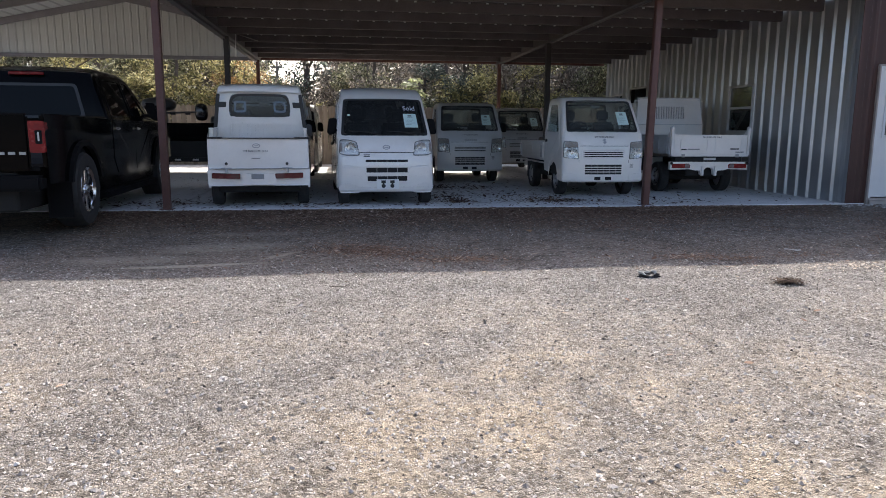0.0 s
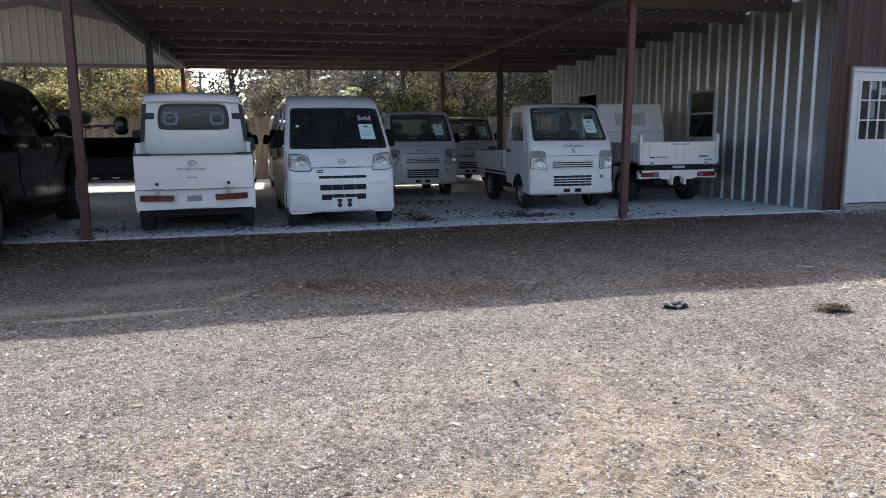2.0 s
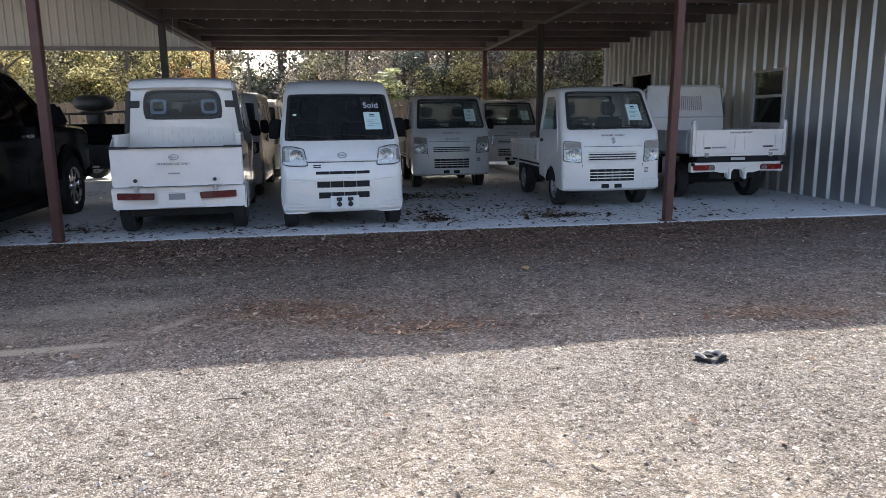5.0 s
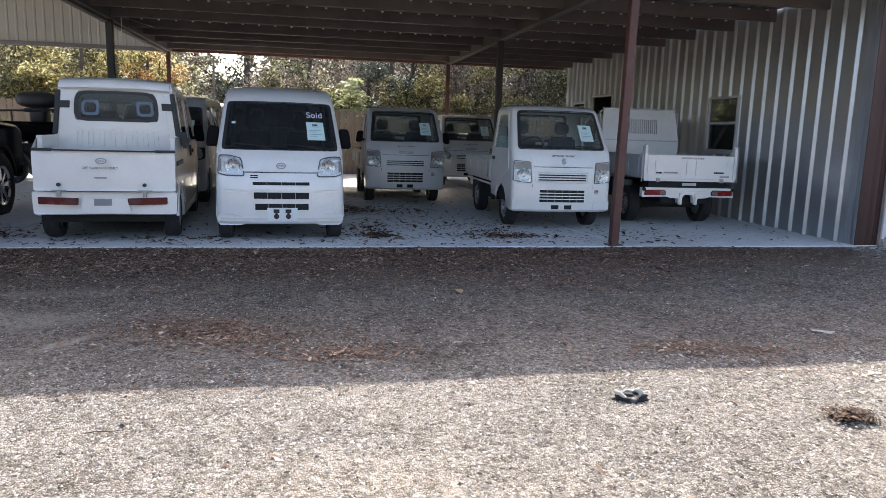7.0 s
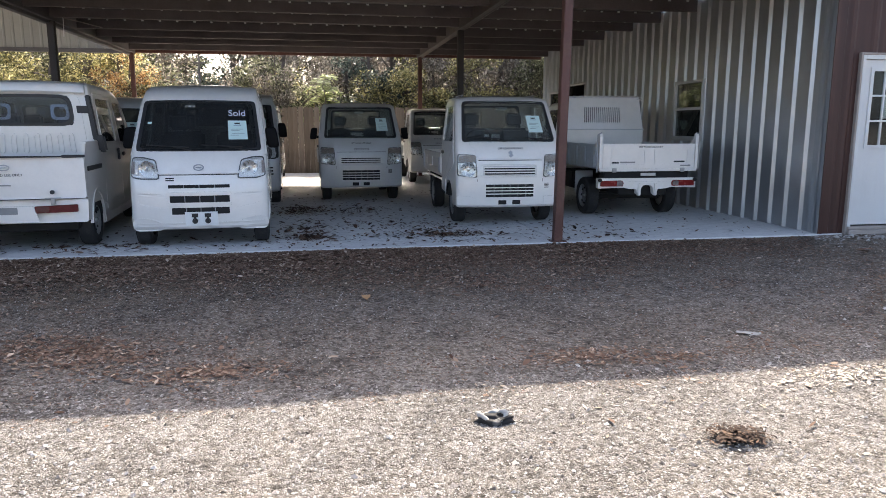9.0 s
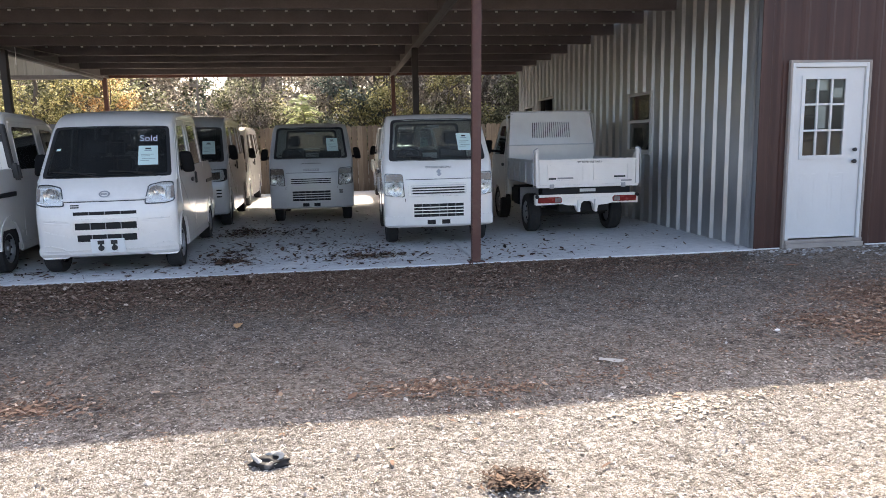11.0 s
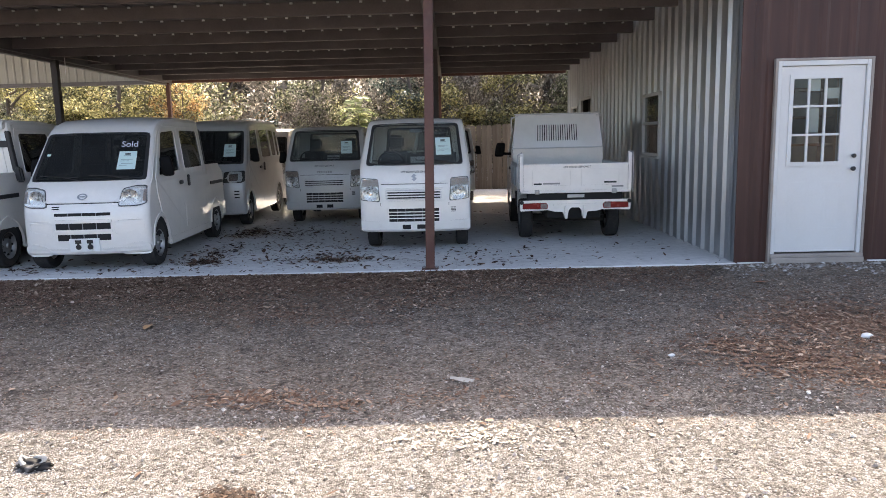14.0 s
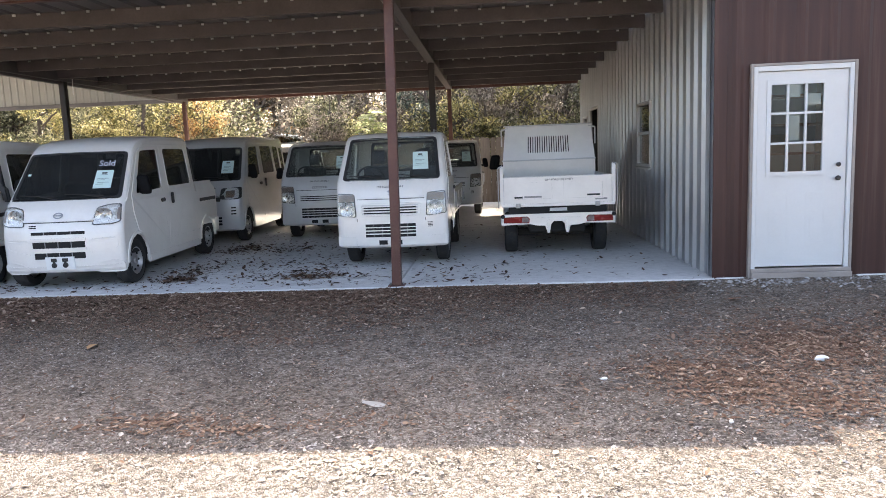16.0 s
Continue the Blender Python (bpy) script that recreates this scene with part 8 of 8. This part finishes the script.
def leaf_litter(name, rng, xy, z, size, material, label, curl=0.6, wide=0.5):
    n = len(xy)
    base = np.array([(-1, 0, 0), (-0.25, 0.42, 0.16), (0.55, 0.34, 0.12), (1, 0, 0.0), (0.45, -0.36, 0.14), (-0.3, -0.40, 0.18)], float)
    tri = np.array([(0, 5, 1), (1, 5, 4), (1, 4, 2), (2, 4, 3)])
    s = size * np.minimum(1.9, rng.lognormal(0, 0.36, (n, 1)))
    p = np.repeat(base[None], n, 0)
    p[:, :, 2] *= rng.uniform(-0.5, 1.3, (n, 1)) * curl
    p[:, :, 1] *= rng.uniform(wide, 1.2, (n, 1))
    a = rng.uniform(0, 6.28, n)[:, None]
    tx, ty = rng.normal(0, 0.16, (n, 1)), rng.normal(0, 0.16, (n, 1))
    x, y, w = p[:, :, 0] * s, p[:, :, 1] * s, p[:, :, 2] * s
    w = w + x * tx + y * ty
    w -= w.min(1, keepdims=True)
    px, py = x * np.cos(a) - y * np.sin(a), x * np.sin(a) + y * np.cos(a)
    v = np.stack([px + xy[:, :1], py + xy[:, 1:2], w + np.asarray(z)[:, None] + rng.uniform(0.002, 0.012, (n, 1))], 2).reshape(-1, 3)
    f = (tri[None] + (np.arange(n) * 6)[:, None, None]).reshape(-1, 3)
    return tagged(soup(name, v.tolist(), f.tolist(), material), label, "leaves", kind="stuff")


def gz(xy):
    return [ground_z(x, y) for x, y in xy]


def blobs(rng, spots):
    out = []
    for x, y, sx, sy, n in spots:
        n = int(n * 0.85)
        out.append(np.stack([x + sx * 0.75 * rng.standard_t(3, n), y + sy * 0.75 * rng.standard_t(3, n)], 1))
    return np.concatenate(out)


band = np.stack([rng.uniform(-8.2, 3.0, 62000), -0.13 - np.abs(rng.normal(0, 0.50, 62000)) * (1.0 + 0.35 * np.sin(np.linspace(0, 900, 62000)))], 1)
keep = rng.uniform(0, 1, len(band)) < np.clip(1.05 - 0.75 * (band[:, 0] + 1) / 3.5, 0.18, 1)
band = band[keep]
leaf_litter("leaf_drift", rng, band, gz(band), 0.0160, LEAF_BROWN, "drift of brown dead leaves along the slab's edge")
spots = [(-4.35, -2.85, 0.38, 0.16, 1300), (-4.0, -3.05, 0.35, 0.14, 800), (-3.35, -3.40, 0.26, 0.11, 1000), (-4.6, -2.6, 0.3, 0.15, 300), (-1.0, -3.48, 0.24, 0.09, 650), (-0.5, -3.60, 0.25, 0.09, 300), (0.2, -3.5, 0.4, 0.14, 160),
         (2.55, -2.95, 0.35, 0.30, 3000), (3.3, -2.2, 0.45, 0.45, 7600), (2.2, -2.65, 0.20, 0.12, 600), (3.0, -3.3, 0.4, 0.25, 1400), (4.3, -2.2, 0.5, 0.6, 4200), (1.0, -1.87, 0.18, 0.10, 160), (-0.2, -1.28, 0.35, 0.14, 420), (-1.2, -1.5, 0.4, 0.16, 420), (0.5, -0.9, 0.8, 0.2, 300), (-5.2, -1.6, 0.6, 0.3, 400), (-2.0, -1.3, 0.6, 0.15, 700), (-1.3, -1.65, 0.4, 0.10, 520), (-0.7, -1.85, 0.4, 0.09, 300), (-3.6, -1.1, 0.6, 0.25, 800)]
patches = blobs(rng, spots)
leaf_litter("leaf_patches", rng, patches, gz(patches), 0.0155, LEAF_BROWN, "scattered patches of brown dead leaves on the gravel")
clump = np.stack([rng.normal(-0.75, 0.066, 900), rng.normal(-4.74, 0.040, 900)], 1)
leaf_litter("leaf_clump", rng, clump, np.array(gz(clump)) + rng.uniform(0, 0.034, 900), 0.0120, LEAF_SOOTY, "small clump of dark curled leaves in the sun", 1.4)
crumbs = np.stack([rng.uniform(-8.2, 5.0, 48000), -0.14 - 3.9 * rng.uniform(0, 1, 48000) ** 1.15], 1)
leaf_litter("leaf_crumbs", rng, crumbs, gz(crumbs), 0.0075, LEAF_BROWN, "fine brown leaf crumbs among the gravel", 0.5)
stray = np.stack([rng.uniform(-8, 5, 560), np.concatenate([rng.uniform(-3.7, -0.3, 480), rng.uniform(-7, -3.7, 80)])], 1)
leaf_litter("stray_leaves", rng, stray, gz(stray), 0.022, LEAF_BROWN, "single dead leaves lying about the lot")
bleached = blobs(rng, [(0.35, -4.10, 0.35, 0.12, 420), (-0.6, -4.3, 0.8, 0.3, 160), (1.6, -4.1, 0.8, 0.2, 160), (-1.6, -3.95, 0.6, 0.15, 60)])
leaf_litter("bleached_leaves", rng, bleached, gz(bleached), 0.0125, LEAF_PALE, "sun-bleached pale leaf scraps on the gravel")
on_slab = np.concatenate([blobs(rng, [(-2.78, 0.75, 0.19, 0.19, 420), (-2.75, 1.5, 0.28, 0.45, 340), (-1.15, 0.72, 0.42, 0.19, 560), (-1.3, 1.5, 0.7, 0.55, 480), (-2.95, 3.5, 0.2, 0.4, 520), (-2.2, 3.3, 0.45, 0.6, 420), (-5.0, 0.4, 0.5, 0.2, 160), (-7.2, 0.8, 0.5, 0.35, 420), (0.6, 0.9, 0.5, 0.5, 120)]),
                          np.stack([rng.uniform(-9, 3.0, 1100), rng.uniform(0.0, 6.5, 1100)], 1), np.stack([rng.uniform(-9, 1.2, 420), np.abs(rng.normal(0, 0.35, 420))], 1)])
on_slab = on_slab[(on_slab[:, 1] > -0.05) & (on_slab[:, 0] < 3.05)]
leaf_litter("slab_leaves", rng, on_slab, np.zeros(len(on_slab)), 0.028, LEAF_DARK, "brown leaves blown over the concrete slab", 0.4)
for x, y, m, s in ((-2.30, -1.92, (0.40, 0.24, 0.12), 0.07), (-3.62, -2.42, (0.40, 0.30, 0.22), 0.075), (3.25, -0.85, (0.42, 0.17, 0.08), 0.09)):
    mt = surf("large_dry_leaf", m, 0.75, 0, 0.15, 6, 60, 0.1)
    o = leaf_litter("large_leaf", rng, np.array([[x, y]]), [ground_z(x, y)], s, mt, "one large curled tan leaf on the gravel", 1.3, 1.1)
    o["kind"] = "thing"
    o["category"] = "leaf"


def litter():
    # a crumpled black cap with a white band, lying open on its side
    cap = thing("crumpled_cap", "crumpled black and white cloth cap lying on the gravel", "cap")
    bm = bmesh.new()
    bmesh.ops.create_icosphere(bm, subdivisions=4, radius=1.0)
    for v in bm.verts:
        n1 = noise.noise(v.co * 1.9 + Vector((3, 1, 2)))
        v.co = Vector((v.co.x * 0.105 + 0.015, v.co.y * 0.062, max(-0.25, v.co.z) * 0.040)) * (1 + 0.5 * n1)
    part("crown", bm, RAG, cap, smooth=60)
    bm = bmesh.new()
    rings = []
    for k in range(28):
        a = 2 * math.pi * k / 28
        wob = 1 + 0.30 * noise.noise(Vector((math.cos(a) * 1.6, math.sin(a) * 1.6, 4.0)))
        c = Vector((0.076 * wob * math.cos(a) - 0.010, 0.038 * wob * math.sin(a), 0.030 + 0.016 * math.sin(a * 2 + 0.7) + 0.009 * math.sin(a) + 0.006 * math.sin(a * 5)))
        o = Vector((math.cos(a), math.sin(a), 0))
        wd = 0.015 + 0.007 * math.sin(3 * a) + 0.004 * math.sin(7 * a)
        rings.append([bm.verts.new(c + o * wd * math.cos(t) + Vector((0, 0, 0.014 * math.sin(t)))) for t in (0, 1.05, 2.1, 3.14, 4.2, 5.24)])
    for k in range(28):
        p, q = rings[k], rings[(k + 1) % 28]
        for t in range(6):
            bm.faces.new((p[t], q[t], q[(t + 1) % 6], p[(t + 1) % 6]))
    part("band", bm, RAG_WHITE, cap, "dusty white band", smooth=60)
    cap.matrix_basis = pose(-1.84, -4.34, ground_z(-1.84, -4.34) + 0.006, 0, 0, -14) @ Matrix.Scale(0.84, 4)
    # a torn strip of clear plastic
    bm = bmesh.new()
    rows = []
    for k in range(9):
        t = k / 8
        wv = 0.052 * math.sin(math.pi * (0.12 + 0.8 * t))
        rows.append([bm.verts.new((-0.11 + 0.22 * t, -wv, 0.004 + 0.008 * math.sin(6 * t))), bm.verts.new((-0.11 + 0.22 * t, 0, 0.012 + 0.010 * math.sin(6 * t + 1))), bm.verts.new((-0.11 + 0.22 * t, wv, 0.004))])
    for a, b in zip(rows, rows[1:]):
        for k in range(2):
            bm.faces.new((a[k], a[k + 1], b[k + 1], b[k]))
    o = part("plastic_scrap", bm, SCRAP, smooth=60)
    tagged(o, "torn strip of whitish plastic on the gravel", "scrap")
    o.matrix_basis = pose(0.29, -3.23, ground_z(0.29, -3.23) + 0.004, 0, 0, -22) @ Matrix.Scale(0.75, 4)
    for x, y, s, a in ((3.27, -2.55, 0.06, 30), (2.34, -3.56, 0.026, 70), (1.76, -2.82, 0.03, 10)):
        bm = bmesh.new()
        bmesh.ops.create_icosphere(bm, subdivisions=2, radius=1.0)
        for v in bm.verts:
            v.co = Vector((v.co.x * s, v.co.y * s * 0.5, v.co.z * s * 0.35)) * (1 + 0.4 * noise.noise(v.co * 2 + Vector((x, y, 0))))
        o = part("paper_scrap", bm, PAPER_WHITE, smooth=60)
        tagged(o, "crumpled scrap of white paper on the gravel", "scrap", "litter on the gravel")
        o.matrix_basis = pose(x, y, ground_z(x, y) + s * 0.2, 0, 0, a)
    bm = bmesh.new()
    pts = [Vector((0.09 * k - 0.2, 0.02 * math.sin(k * 1.3), 0.008)) for k in range(5)]
    for a, b in zip(pts, pts[1:]):
        rod(bm, a, b, 0.006, 5)
    o = part("dry_twig", bm, BARK)
    tagged(o, "short dry twig on the gravel", "twig")
    o.matrix_basis = pose(-4.55, -4.45, ground_z(-4.55, -4.45) + 0.003, 0, 0, 8) @ Matrix.Scale(0.42, 4)


m, nt, b = mat_new("rag_cloth")
_t = nt.nodes.new("ShaderNodeTexCoord")
_v = nd(nt, "ShaderNodeTexNoise", Scale=9.0, Detail=3.0)
nt.links.new(_t.outputs["Object"], _v.inputs["Vector"])
nt.links.new(ramp(nt, _v.outputs[0], [(0.60, (0.014, 0.013, 0.013)), (0.70, (0.20, 0.19, 0.18))]), b.inputs["Base Color"])
b.inputs["Roughness"].default_value = 0.8
RAG = m
SCRAP = surf("cloudy_plastic", (0.40, 0.41, 0.40), 0.4, 0, 0.15, 20, 60, 0.1)
RAG_WHITE = surf("dusty_white_cloth", (0.45, 0.435, 0.405), 0.85, 0, 0.2, 20, 90, 0.3)
litter()
